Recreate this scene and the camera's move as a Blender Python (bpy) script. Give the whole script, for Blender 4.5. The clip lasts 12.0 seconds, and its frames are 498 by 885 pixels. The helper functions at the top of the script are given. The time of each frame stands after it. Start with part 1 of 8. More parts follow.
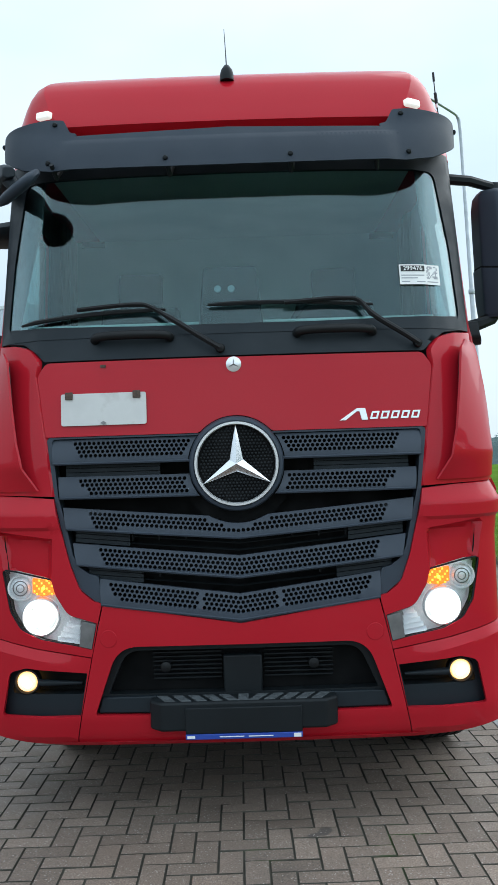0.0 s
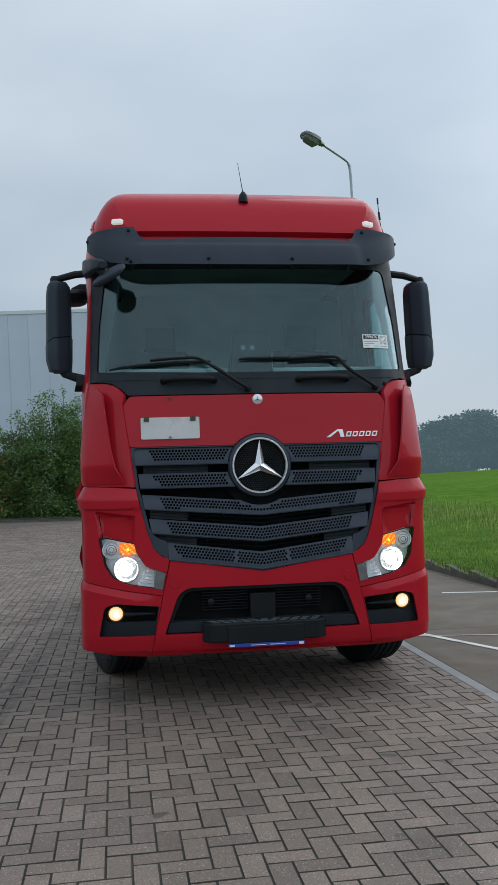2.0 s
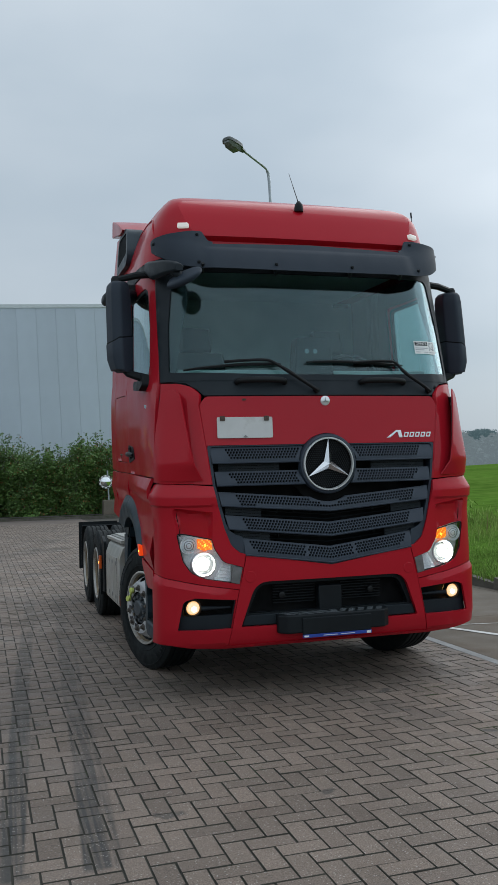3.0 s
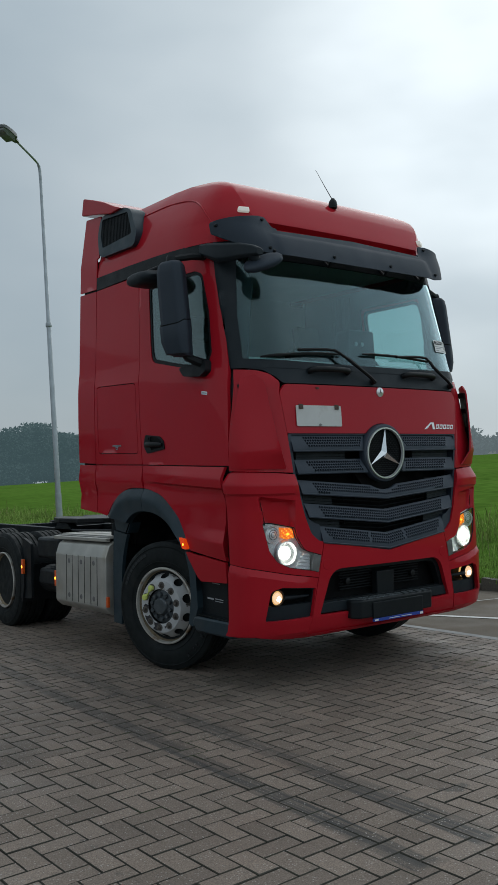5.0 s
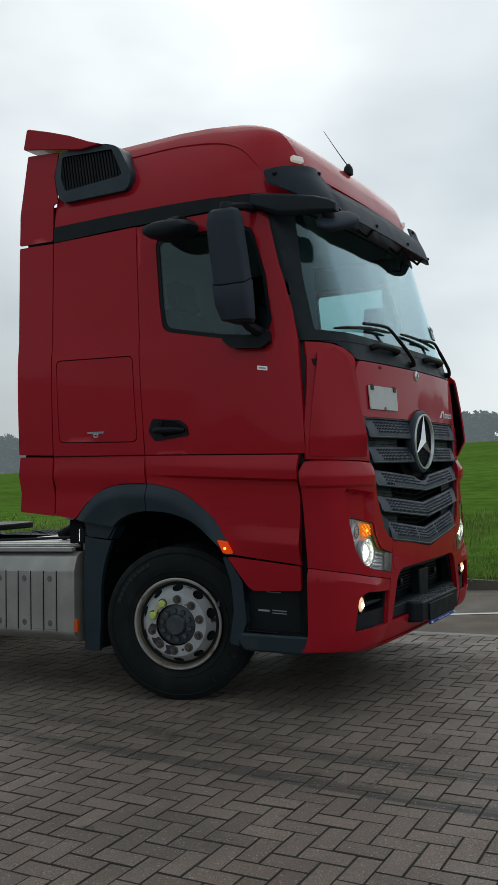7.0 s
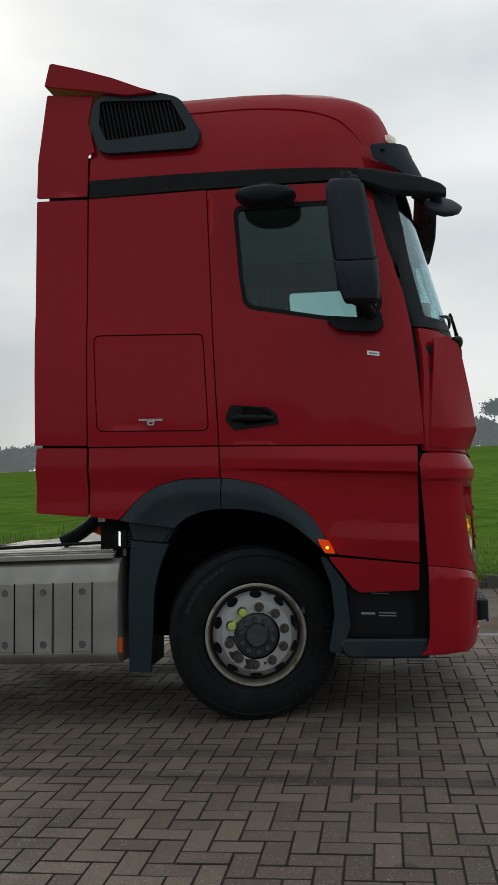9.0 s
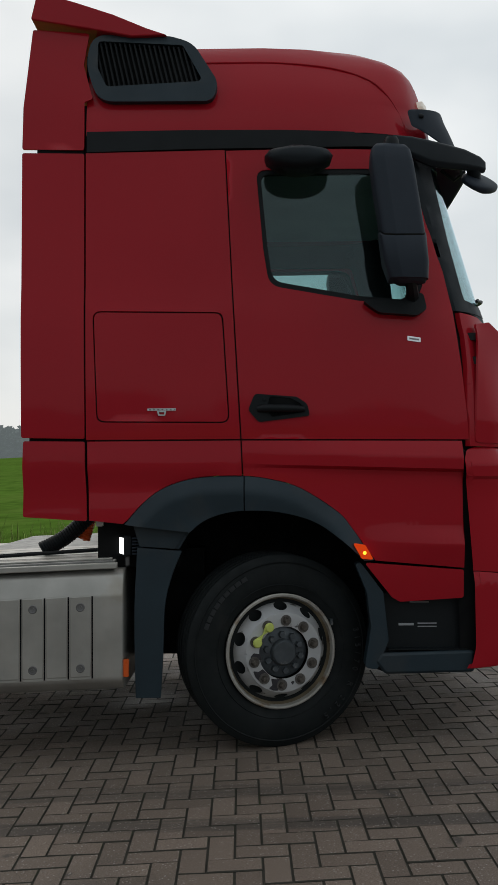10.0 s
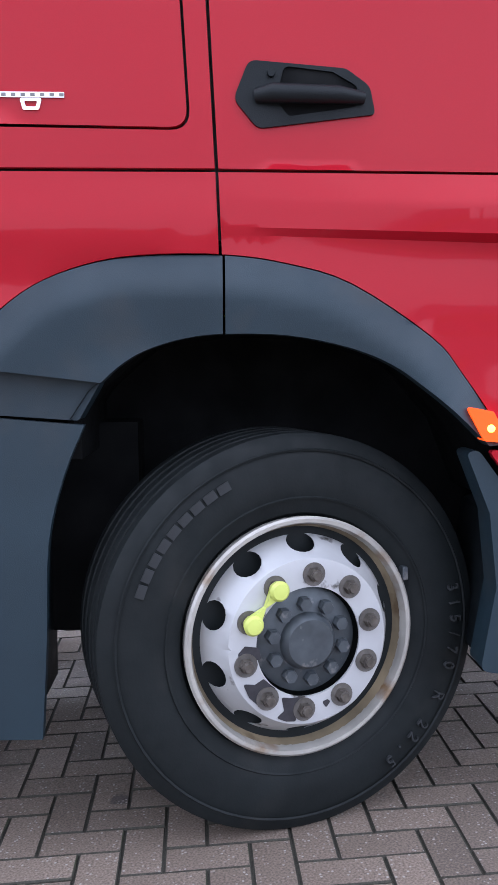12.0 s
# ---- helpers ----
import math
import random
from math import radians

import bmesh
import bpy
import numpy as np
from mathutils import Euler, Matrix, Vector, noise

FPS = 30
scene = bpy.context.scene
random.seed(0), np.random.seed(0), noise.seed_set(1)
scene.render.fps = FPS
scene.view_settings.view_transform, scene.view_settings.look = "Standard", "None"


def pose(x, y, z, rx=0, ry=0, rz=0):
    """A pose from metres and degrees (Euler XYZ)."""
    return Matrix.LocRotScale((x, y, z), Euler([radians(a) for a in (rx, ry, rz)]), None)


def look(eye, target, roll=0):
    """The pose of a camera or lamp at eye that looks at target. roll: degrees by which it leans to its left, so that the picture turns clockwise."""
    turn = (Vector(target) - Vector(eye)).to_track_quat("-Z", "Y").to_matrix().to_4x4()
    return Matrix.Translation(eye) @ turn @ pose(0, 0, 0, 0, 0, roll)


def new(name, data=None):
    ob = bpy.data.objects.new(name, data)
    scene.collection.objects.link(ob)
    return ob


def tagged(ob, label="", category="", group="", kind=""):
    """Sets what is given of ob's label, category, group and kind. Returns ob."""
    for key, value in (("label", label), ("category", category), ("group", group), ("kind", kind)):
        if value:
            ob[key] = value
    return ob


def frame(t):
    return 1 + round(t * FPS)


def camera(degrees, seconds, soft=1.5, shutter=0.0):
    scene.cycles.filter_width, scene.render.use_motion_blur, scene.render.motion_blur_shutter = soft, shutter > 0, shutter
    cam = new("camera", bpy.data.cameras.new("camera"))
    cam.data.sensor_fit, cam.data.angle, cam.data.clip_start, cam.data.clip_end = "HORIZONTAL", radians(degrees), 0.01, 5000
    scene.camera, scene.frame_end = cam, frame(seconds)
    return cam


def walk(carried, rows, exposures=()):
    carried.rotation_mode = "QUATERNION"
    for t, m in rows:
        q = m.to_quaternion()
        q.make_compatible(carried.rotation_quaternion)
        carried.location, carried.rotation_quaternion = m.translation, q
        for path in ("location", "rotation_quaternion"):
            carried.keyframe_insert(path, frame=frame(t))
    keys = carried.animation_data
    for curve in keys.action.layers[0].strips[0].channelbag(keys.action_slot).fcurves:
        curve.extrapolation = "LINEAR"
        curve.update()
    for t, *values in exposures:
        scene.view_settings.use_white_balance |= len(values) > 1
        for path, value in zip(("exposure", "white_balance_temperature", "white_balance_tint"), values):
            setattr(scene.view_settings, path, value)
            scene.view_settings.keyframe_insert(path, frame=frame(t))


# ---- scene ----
cam = camera(31.9, 12.0)
PATH = [
    (0, (0.097, -3.891, 1.776), (0.079, -1.891, 1.773), -1.8),
    (0.5, (0.071, -4.576, 1.781), (0.038, -2.576, 1.795), -1.9),
    (1, (-0.021, -5.216, 1.8), (-0.052, -3.216, 1.817), -1.8),
    (1.5, (-0.305, -5.685, 1.806), (-0.296, -3.686, 1.829), -1.6),
    (2, (-0.874, -5.87, 1.78), (-0.609, -3.888, 1.798), -1.4),
    (2.5, (-1.547, -5.877, 1.796), (-1.166, -3.914, 1.81), -1.2),
    (3, (-2.304, -5.826, 1.789), (-1.753, -3.903, 1.805), -1.1),
    (3.2, (-2.59, -5.771, 1.786), (-1.97, -3.869, 1.801), -0.95),
    (5, (-4.771, -4.543, 1.672), (-3.574, -2.942, 1.701), -0.8),
    (5.5, (-5.136, -3.984, 1.641), (-3.819, -2.479, 1.673), -0.8),
    (6, (-5.471, -3.324, 1.6), (-4.005, -1.965, 1.634), -0.9),
    (6.5, (-5.702, -2.659, 1.576), (-4.128, -1.427, 1.61), -0.9),
    (6.7, (-5.794, -2.366, 1.574), (-4.158, -1.216, 1.608), -0.9),
    (8.3, (-6.201, -0.246, 1.436), (-4.284, 0.316, 1.515), -0.4),
    (8.5, (-6.266, 0.004, 1.447), (-4.337, 0.527, 1.516), -0.4),
    (9, (-6.294, 0.546, 1.409), (-4.326, 0.895, 1.492), -0.4),
    (9.5, (-6.153, 1.118, 1.459), (-4.16, 1.271, 1.525), -0.4),
    (10, (-5.814, 1.527, 1.436), (-3.815, 1.551, 1.503), -0.4),
    (10.5, (-5.254, 1.726, 1.396), (-3.257, 1.644, 1.46), -0.5),
    (11, (-4.632, 1.789, 1.384), (-2.638, 1.645, 1.423), -0.7),
    (11.5, (-3.914, 1.786, 1.272), (-1.922, 1.615, 1.219), -0.45),
    (12, (-3.28, 1.633, 1.158), (-1.289, 1.554, 0.983), -0.2),
]
# the phone brightens its picture near the start and the end, and its white balance drifts
EXPOSURES = [(0, 1.10, 6100, 6), (0.6, 0.75, 6300, 6), (1.0, 0.64, 6250, 9), (1.5, 0.50, 6200, 11), (2.0, 0.42, 6180, 10), (2.5, 0.37, 6450, 16), (3.0, 0.32, 6250, 9), (3.2, 0.28, 6250, 8), (5, -0.06, 6300, 6),
             (6.7, -0.12, 6420, 7), (8.5, -0.2, 6950, 10), (10.5, -0.06, 6900, 11), (10.8, 0.04, 6880, 11), (11.2, 0.65, 6700, 14), (11.5, 1.58, 6400, 19), (11.7, 1.9, 6300, 22), (12, 2.14, 6050, 25)]
walk(cam, [(t, look(eye, target, roll)) for t, eye, target, roll in PATH], EXPOSURES)

# ---- world and sun: an overcast day ----
world = bpy.data.worlds.new("overcast_sky")
scene.world = world
world.use_nodes = True
wn, wl = world.node_tree.nodes, world.node_tree.links
wn.clear()
w_out = wn.new("ShaderNodeOutputWorld")
w_bg = wn.new("ShaderNodeBackground")
w_sky = wn.new("ShaderNodeTexSky")
w_sky.sky_type = "NISHITA"
w_sky.sun_disc = False
w_sky.sun_elevation = radians(40)
w_sky.sun_rotation = radians(55)
w_sky.air_density, w_sky.dust_density = 1.0, 2.0
w_skys = wn.new("ShaderNodeVectorMath")
w_skys.operation = "SCALE"
w_skys.inputs["Scale"].default_value = 0.08
w_tc = wn.new("ShaderNodeTexCoord")
w_map = wn.new("ShaderNodeMapping")
w_map.inputs["Scale"].default_value = (1.0, 1.0, 2.2)
w_map.inputs["Location"].default_value = (0.35, 0.1, 0.0)
w_no = wn.new("ShaderNodeTexNoise")
w_no.inputs["Scale"].default_value = 2.3
w_no.inputs["Detail"].default_value = 4
w_no.inputs["Roughness"].default_value = 0.44
w_cr = wn.new("ShaderNodeValToRGB")
w_cr.color_ramp.elements[0].position, w_cr.color_ramp.elements[0].color = 0.35, (0.455, 0.530, 0.590, 1)
w_cr.color_ramp.elements[1].position, w_cr.color_ramp.elements[1].color = 0.68, (0.62, 0.675, 0.715, 1)
w_sep = wn.new("ShaderNodeSeparateXYZ")
w_hr = wn.new("ShaderNodeValToRGB")      # haze at the horizon, brighter cloud overhead
w_hr.color_ramp.elements[0].position, w_hr.color_ramp.elements[0].color = 0.0, (0.86, 0.87, 0.88, 1)
w_hr.color_ramp.elements[1].position, w_hr.color_ramp.elements[1].color = 0.6, (1.12, 1.12, 1.12, 1)
w_mul = wn.new("ShaderNodeMixRGB")
w_mul.blend_type = "MULTIPLY"
w_mul.inputs[0].default_value = 1.0
w_mix = wn.new("ShaderNodeMixRGB")
w_mix.inputs[0].default_value = 0.9
wl.new(w_tc.outputs["Generated"], w_map.inputs[0])
wl.new(w_map.outputs[0], w_no.inputs["Vector"])
wl.new(w_no.outputs["Fac"], w_cr.inputs[0])
wl.new(w_tc.outputs["Generated"], w_sep.inputs[0])
wl.new(w_sep.outputs["Z"], w_hr.inputs[0])
wl.new(w_cr.outputs[0], w_mul.inputs[1])
wl.new(w_hr.outputs[0], w_mul.inputs[2])
wl.new(w_sky.outputs[0], w_skys.inputs[0])
wl.new(w_skys.outputs[0], w_mix.inputs[1])
wl.new(w_mul.outputs[0], w_mix.inputs[2])
w_dot = wn.new("ShaderNodeVectorMath")     # brighter cloud round the hidden sun
w_dot.operation = "DOT_PRODUCT"
w_dot.inputs[1].default_value = (0.875, 0.24, 0.42)
w_gl = wn.new("ShaderNodeMapRange")
w_gl.interpolation_type = "SMOOTHSTEP"
for w_key, w_val in (("From Min", 0.62), ("From Max", 1.0), ("To Min", 0.0), ("To Max", 0.25)):
    w_gl.inputs[w_key].default_value = w_val
w_pat = wn.new("ShaderNodeMath")
w_pat.operation = "MULTIPLY"
w_add = wn.new("ShaderNodeMixRGB")
w_add.blend_type = "ADD"
w_add.inputs[0].default_value = 1.0
wl.new(w_tc.outputs["Generated"], w_dot.inputs[0])
wl.new(w_dot.outputs["Value"], w_gl.inputs["Value"])
w_nr = wn.new("ShaderNodeMapRange")
for w_key, w_val in (("From Min", 0.35), ("From Max", 0.65), ("To Min", 0.6), ("To Max", 1.25)):
    w_nr.inputs[w_key].default_value = w_val
wl.new(w_no.outputs["Fac"], w_nr.inputs["Value"])
wl.new(w_gl.outputs[0], w_pat.inputs[0])
wl.new(w_nr.outputs[0], w_pat.inputs[1])
wl.new(w_mix.outputs[0], w_add.inputs[1])
wl.new(w_pat.outputs[0], w_add.inputs[2])
w_thin = wn.new("ShaderNodeVectorMath")     # a thin place in the cloud where the sun stands
w_thin.operation = "DOT_PRODUCT"
w_thin.inputs[1].default_value = (0.722, 0.560, 0.405)
w_hole = wn.new("ShaderNodeMapRange")
w_hole.interpolation_type = "SMOOTHSTEP"
for w_key, w_val in (("From Min", 0.962), ("From Max", 1.0), ("To Min", 0.0), ("To Max", 0.34)):
    w_hole.inputs[w_key].default_value = w_val
w_hpat = wn.new("ShaderNodeMath")
w_hpat.operation = "MULTIPLY"
w_add2 = wn.new("ShaderNodeMixRGB")
w_add2.blend_type = "ADD"
w_add2.inputs[0].default_value = 1.0
wl.new(w_tc.outputs["Generated"], w_thin.inputs[0])
wl.new(w_thin.outputs["Value"], w_hole.inputs["Value"])
wl.new(w_hole.outputs[0], w_hpat.inputs[0])
wl.new(w_nr.outputs[0], w_hpat.inputs[1])
wl.new(w_add.outputs[0], w_add2.inputs[1])
wl.new(w_hpat.outputs[0], w_add2.inputs[2])
w_side = wn.new("ShaderNodeVectorMath")     # sky scaled brighter towards -y and +x, to lift the truck's front
w_side.operation = "DOT_PRODUCT"
w_side.inputs[1].default_value = (0.13, -0.20, 0.0)
w_one = wn.new("ShaderNodeMath")
w_one.inputs[1].default_value = 1.0
w_all = wn.new("ShaderNodeVectorMath")
w_all.operation = "SCALE"
wl.new(w_tc.outputs["Generated"], w_side.inputs[0])
wl.new(w_side.outputs["Value"], w_one.inputs[0])
wl.new(w_add2.outputs[0], w_all.inputs[0])
wl.new(w_one.outputs[0], w_all.inputs["Scale"])
wl.new(w_all.outputs[0], w_bg.inputs[0])
wl.new(w_bg.outputs[0], w_out.inputs[0])
w_bg.inputs[1].default_value = 1.0

sun = new("sun", bpy.data.lights.new("sun", "SUN"))
sun.data.energy, sun.data.angle, sun.data.color = 0.6, radians(60), (1.0, 0.97, 0.92)
sun.matrix_basis = look((31.5, 22, 32), (0, 0, 0))


# ---- materials ----
def material(name, base, rough=0.5, metal=0.0, coat=0.0, vary=0.12, size=3.0, grain=0.0, grain_size=60.0, bump=0.0, bump_size=80.0,
             rough_vary=0.1, dirt=None, dirt_size=1.2, dirt_cut=(0.55, 0.75), emit=0.0, emit_color=None, transmission=0.0, island=0.0, piece=0.0, spec=0.5, coat_rough=0.11):
    m = bpy.data.materials.new(name)
    m.use_nodes = True
    n, l = m.node_tree.nodes, m.node_tree.links
    b = n["Principled BSDF"]
    b.inputs["Roughness"].default_value, b.inputs["Metallic"].default_value = rough, metal
    b.inputs["Coat Weight"].default_value, b.inputs["Coat Roughness"].default_value = coat, coat_rough
    b.inputs["Transmission Weight"].default_value = transmission
    b.inputs["Specular IOR Level"].default_value = spec
    tc = n.new("ShaderNodeTexCoord")

    def noise_node(scale, detail=4):
        t = n.new("ShaderNodeTexNoise")
        t.inputs["Scale"].default_value, t.inputs["Detail"].default_value = scale, detail
        l.new(tc.outputs["Object"], t.inputs["Vector"])
        return t.outputs["Fac"]

    def value_of(fac, low, high):
        r = n.new("ShaderNodeMapRange")
        r.inputs["From Min"].default_value, r.inputs["From Max"].default_value = 0.3, 0.7
        r.inputs["To Min"].default_value, r.inputs["To Max"].default_value = low, high
        l.new(fac, r.inputs["Value"])
        return r.outputs[0]

    def scaled(color, fac):
        x = n.new("ShaderNodeVectorMath")
        x.operation = "SCALE"
        if isinstance(color, tuple):
            x.inputs[0].default_value = color
        else:
            l.new(color, x.inputs[0])
        l.new(fac, x.inputs["Scale"])
        return x.outputs[0]

    colour = tuple(base)
    if vary:
        colour = scaled(colour, value_of(noise_node(size), 1 - vary, 1 + vary))
    if grain:
        colour = scaled(colour, value_of(noise_node(grain_size, 2), 1 - grain, 1 + grain))
    if island:
        g = n.new("ShaderNodeNewGeometry")
        r = n.new("ShaderNodeMapRange")
        r.inputs["To Min"].default_value, r.inputs["To Max"].default_value = 1 - island, 1 + island
        l.new(g.outputs["Random Per Island"], r.inputs["Value"])
        colour = scaled(colour, r.outputs[0])
    if piece:
        g = n.new("ShaderNodeObjectInfo")
        r = n.new("ShaderNodeMapRange")
        r.inputs["To Min"].default_value, r.inputs["To Max"].default_value = 1 - piece, 1 + piece
        l.new(g.outputs["Random"], r.inputs["Value"])
        colour = scaled(colour, r.outputs[0])
    if dirt:
        mix = n.new("ShaderNodeMixRGB")
        r = n.new("ShaderNodeMapRange")
        r.inputs["From Min"].default_value, r.inputs["From Max"].default_value = dirt_cut
        l.new(noise_node(dirt_size, 6), r.inputs["Value"])
        l.new(r.outputs[0], mix.inputs[0])
        l.new(colour, mix.inputs[1]) if not isinstance(colour, tuple) else None
        mix.inputs[2].default_value = (*dirt, 1)
        colour = mix.outputs[0]
    if isinstance(colour, tuple):
        b.inputs["Base Color"].default_value = (*colour, 1)
    else:
        l.new(colour, b.inputs["Base Color"])
    if rough_vary:
        l.new(value_of(noise_node(size * 2.7), max(0.02, rough * (1 - rough_vary * 2)), min(1, rough * (1 + rough_vary * 2))), b.inputs["Roughness"])
    if bump:
        k = n.new("ShaderNodeBump")
        k.inputs["Strength"].default_value, k.inputs["Distance"].default_value = bump, 0.004
        l.new(noise_node(bump_size, 3), k.inputs["Height"])
        l.new(k.outputs[0], b.inputs["Normal"])
    if emit:
        b.inputs["Emission Color"].default_value = (*(emit_color or base), 1)
        b.inputs["Emission Strength"].default_value = emit
    return m


def glass(name, tint, rough=0.0, gloss=0.05, shade=(1, 1, 1), rise=3.0):
    """Thin clear pane: seen through, with the gloss of its surface."""
    m = bpy.data.materials.new(name)
    m.use_nodes = True
    n, l = m.node_tree.nodes, m.node_tree.links
    n.clear()
    out, mix, tr, gl, fr, po, ma = (n.new("ShaderNode" + k) for k in ("OutputMaterial", "MixShader", "BsdfTransparent", "BsdfGlossy", "LayerWeight", "Math", "Math"))
    tr.inputs[0].default_value = (*tint, 1)
    gl.inputs["Roughness"].default_value = rough
    gl.inputs["Color"].default_value = (*shade, 1)
    fr.inputs[0].default_value = 0.5
    po.operation, ma.operation = "POWER", "MULTIPLY_ADD"
    po.inputs[1].default_value, ma.inputs[1].default_value, ma.inputs[2].default_value = rise, 1 - gloss, gloss
    l.new(fr.outputs["Facing"], po.inputs[0])
    l.new(po.outputs[0], ma.inputs[0])
    l.new(ma.outputs[0], mix.inputs[0])
    l.new(tr.outputs[0], mix.inputs[1])
    l.new(gl.outputs[0], mix.inputs[2])
    l.new(mix.outputs[0], out.inputs[0])
    return m


RED = material("red_paint", (0.425, 0.0110, 0.0220), 0.40, coat=0.40, coat_rough=0.05, spec=0.04, vary=0.05, size=0.9, rough_vary=0.12, grain=0.03, grain_size=400)
SLATE = material("slate_plastic", (0.030, 0.042, 0.060), 0.45, vary=0.08, bump=0.12, bump_size=500, spec=0.4)
VISOR = material("visor_plastic", (0.019, 0.029, 0.043), 0.62, vary=0.06, rough_vary=0.03, bump=0.08, bump_size=500, spec=0.35)
FENDER = material("fender_plastic", (0.015, 0.032, 0.044), 0.5, vary=0.12, bump=0.1, bump_size=400, dirt=(0.032, 0.040, 0.045), dirt_size=4, spec=0.4)
BLACK = material("black_plastic", (0.008, 0.011, 0.013), 0.5, spec=0.22, vary=0.15, bump=0.15, bump_size=350)
GRIP = material("grip_plastic", (0.005, 0.006, 0.007), 0.5, vary=0.1, spec=0.3)
COWL = material("cowl_plastic", (0.011, 0.017, 0.022), 0.52, vary=0.12, bump=0.1, bump_size=300, spec=0.25)
BRIGHT = material("bright_trim", (0.80, 0.81, 0.82), 0.24, 0.6, vary=0.03)
# near-black that paints the shade in gaps, recesses and under the truck
VOID = material("shade_black", (0.003, 0.0035, 0.004), 0.8, spec=0.2, vary=0.2)
RUBBER = material("tyre_rubber", (0.0095, 0.0125, 0.0132), 0.68, spec=0.22, vary=0.18, size=6, bump=0.1, bump_size=150, dirt=(0.024, 0.025, 0.024), dirt_size=5, dirt_cut=(0.58, 0.85))
CHROME = material("chrome", (0.80, 0.81, 0.83), 0.12, 1.0, vary=0.03)
SILVER = material("silver_paint", (0.52, 0.53, 0.54), 0.42, 0.25, vary=0.07, size=8, dirt=(0.06, 0.055, 0.05), dirt_size=14, dirt_cut=(0.62, 0.68))
RIMLIP = material("rim_lip", (0.43, 0.415, 0.38), 0.4, 0.3, vary=0.15, size=12, dirt=(0.22, 0.13, 0.06), dirt_size=9, dirt_cut=(0.55, 0.7))
RIMWELL = material("dusty_rim_well", (0.24, 0.19, 0.12), 0.6, 0.2, vary=0.3, size=10, dirt=(0.10, 0.06, 0.03), dirt_size=12)
STEEL = material("dull_steel", (0.20, 0.20, 0.20), 0.45, 0.7, vary=0.2, size=20)
HUBGREY = material("hub_grey", (0.075, 0.088, 0.098), 0.45, 0.4, vary=0.25, size=18, dirt=(0.2, 0.2, 0.2), dirt_size=30, dirt_cut=(0.62, 0.72))
NUT = material("rusty_nut", (0.13, 0.115, 0.10), 0.5, 0.6, vary=0.35, size=60)
YELLOW = material("yellow_green_plastic", (0.60, 0.68, 0.16), 0.45, vary=0.05)
WHITE = material("white_plate", (0.62, 0.62, 0.60), 0.45, vary=0.05, size=9, dirt=(0.42, 0.41, 0.38), dirt_size=9)
TYREMARK = material("raised_rubber", (0.028, 0.031, 0.033), 0.7, vary=0.2, size=20, spec=0.3)
PEELED = material("peeled_paint", (0.030, 0.028, 0.033), 0.6, vary=0.3, size=30)
NUTSEAT = material("dusty_nut_seat", (0.115, 0.105, 0.095), 0.7, vary=0.3, size=40)
RUST = material("rusty_clip", (0.075, 0.05, 0.035), 0.7, vary=0.4, size=80)
ALU = material("worn_aluminium", (0.44, 0.43, 0.40), 0.45, 0.55, vary=0.12, size=5, dirt=(0.33, 0.27, 0.19), dirt_size=3.0, dirt_cut=(0.58, 0.8))
ALUDARK = material("dirty_tread_plate", (0.23, 0.23, 0.22), 0.5, 0.5, vary=0.3, size=9, bump=0.4, bump_size=60)
AMBER = material("amber_lens", (0.45, 0.035, 0.004), 0.2, emit=0.45, emit_color=(1.0, 0.075, 0.003), vary=0)
BLINKER = material("lit_indicator", (0.75, 0.16, 0.01), 0.2, emit=0.75, emit_color=(1.0, 0.20, 0.010), vary=0)
FACET = material("lit_amber_facet", (0.9, 0.4, 0.05), 0.2, emit=1.2, emit_color=(1.0, 0.36, 0.03), vary=0)
TREADGREY = material("worn_tread_grey", (0.075, 0.086, 0.092), 0.55, vary=0.3, size=30)
AMBERLIT = material("lit_amber_bulb", (1.0, 0.4, 0.05), 0.3, emit=4.0, emit_color=(1.0, 0.30, 0.02), vary=0)
ORANGE = material("orange_reflector", (0.75, 0.11, 0.015), 0.3, vary=0.05)
LAMPLIT = material("lit_headlamp", (1, 1, 1), 0.3, emit=14.0, emit_color=(1.0, 0.93, 0.78), vary=0)
FOGLIT = material("lit_fog_lamp", (1, 1, 1), 0.3, emit=0.75, emit_color=(1.0, 0.52, 0.15), vary=0)
MARKLIT = material("lit_marker_lamp", (0.45, 0.45, 0.44), 0.3, emit=0.32, emit_color=(1.0, 0.95, 0.86), vary=0)
REFLECTOR = material("lamp_reflector", (0.95, 0.95, 0.95), 0.18, 0.35, vary=0.10, size=30, bump=0.6, bump_size=45)
LAMPWHITE = material("frosted_lamp_insert", (0.86, 0.87, 0.88), 0.25, vary=0.04)
GLASS = glass("cab_glass", (0.66, 0.78, 0.78), gloss=0.045, shade=(0.8, 0.93, 0.95))
SCREEN = glass("windscreen_glass", (0.72, 0.87, 0.87), gloss=0.037, shade=(0.82, 0.96, 1.0), rise=2.7)
CLEAR = glass("clear_lens", (0.92, 0.94, 0.95))
MIRROR = material("mirror_glass", (0.8, 0.82, 0.83), 0.02, 1.0, vary=0, rough_vary=0)
WORKLIT = material("lit_work_lamp", (0.9, 0.9, 0.9), 0.3, emit=2.0, emit_color=(0.95, 0.98, 1.0), vary=0)
TRIM = material("cab_interior", (0.040, 0.045, 0.047), 0.75, vary=0.15, size=6)
SEAT = material("seat_fabric", (0.05, 0.052, 0.056), 0.9, vary=0.2, size=8)
LINING = material("roof_lining", (0.56, 0.57, 0.55), 0.9, vary=0.1)
BLUE = material("blue_strip", (0.02, 0.06, 0.34), 0.4, vary=0.05)
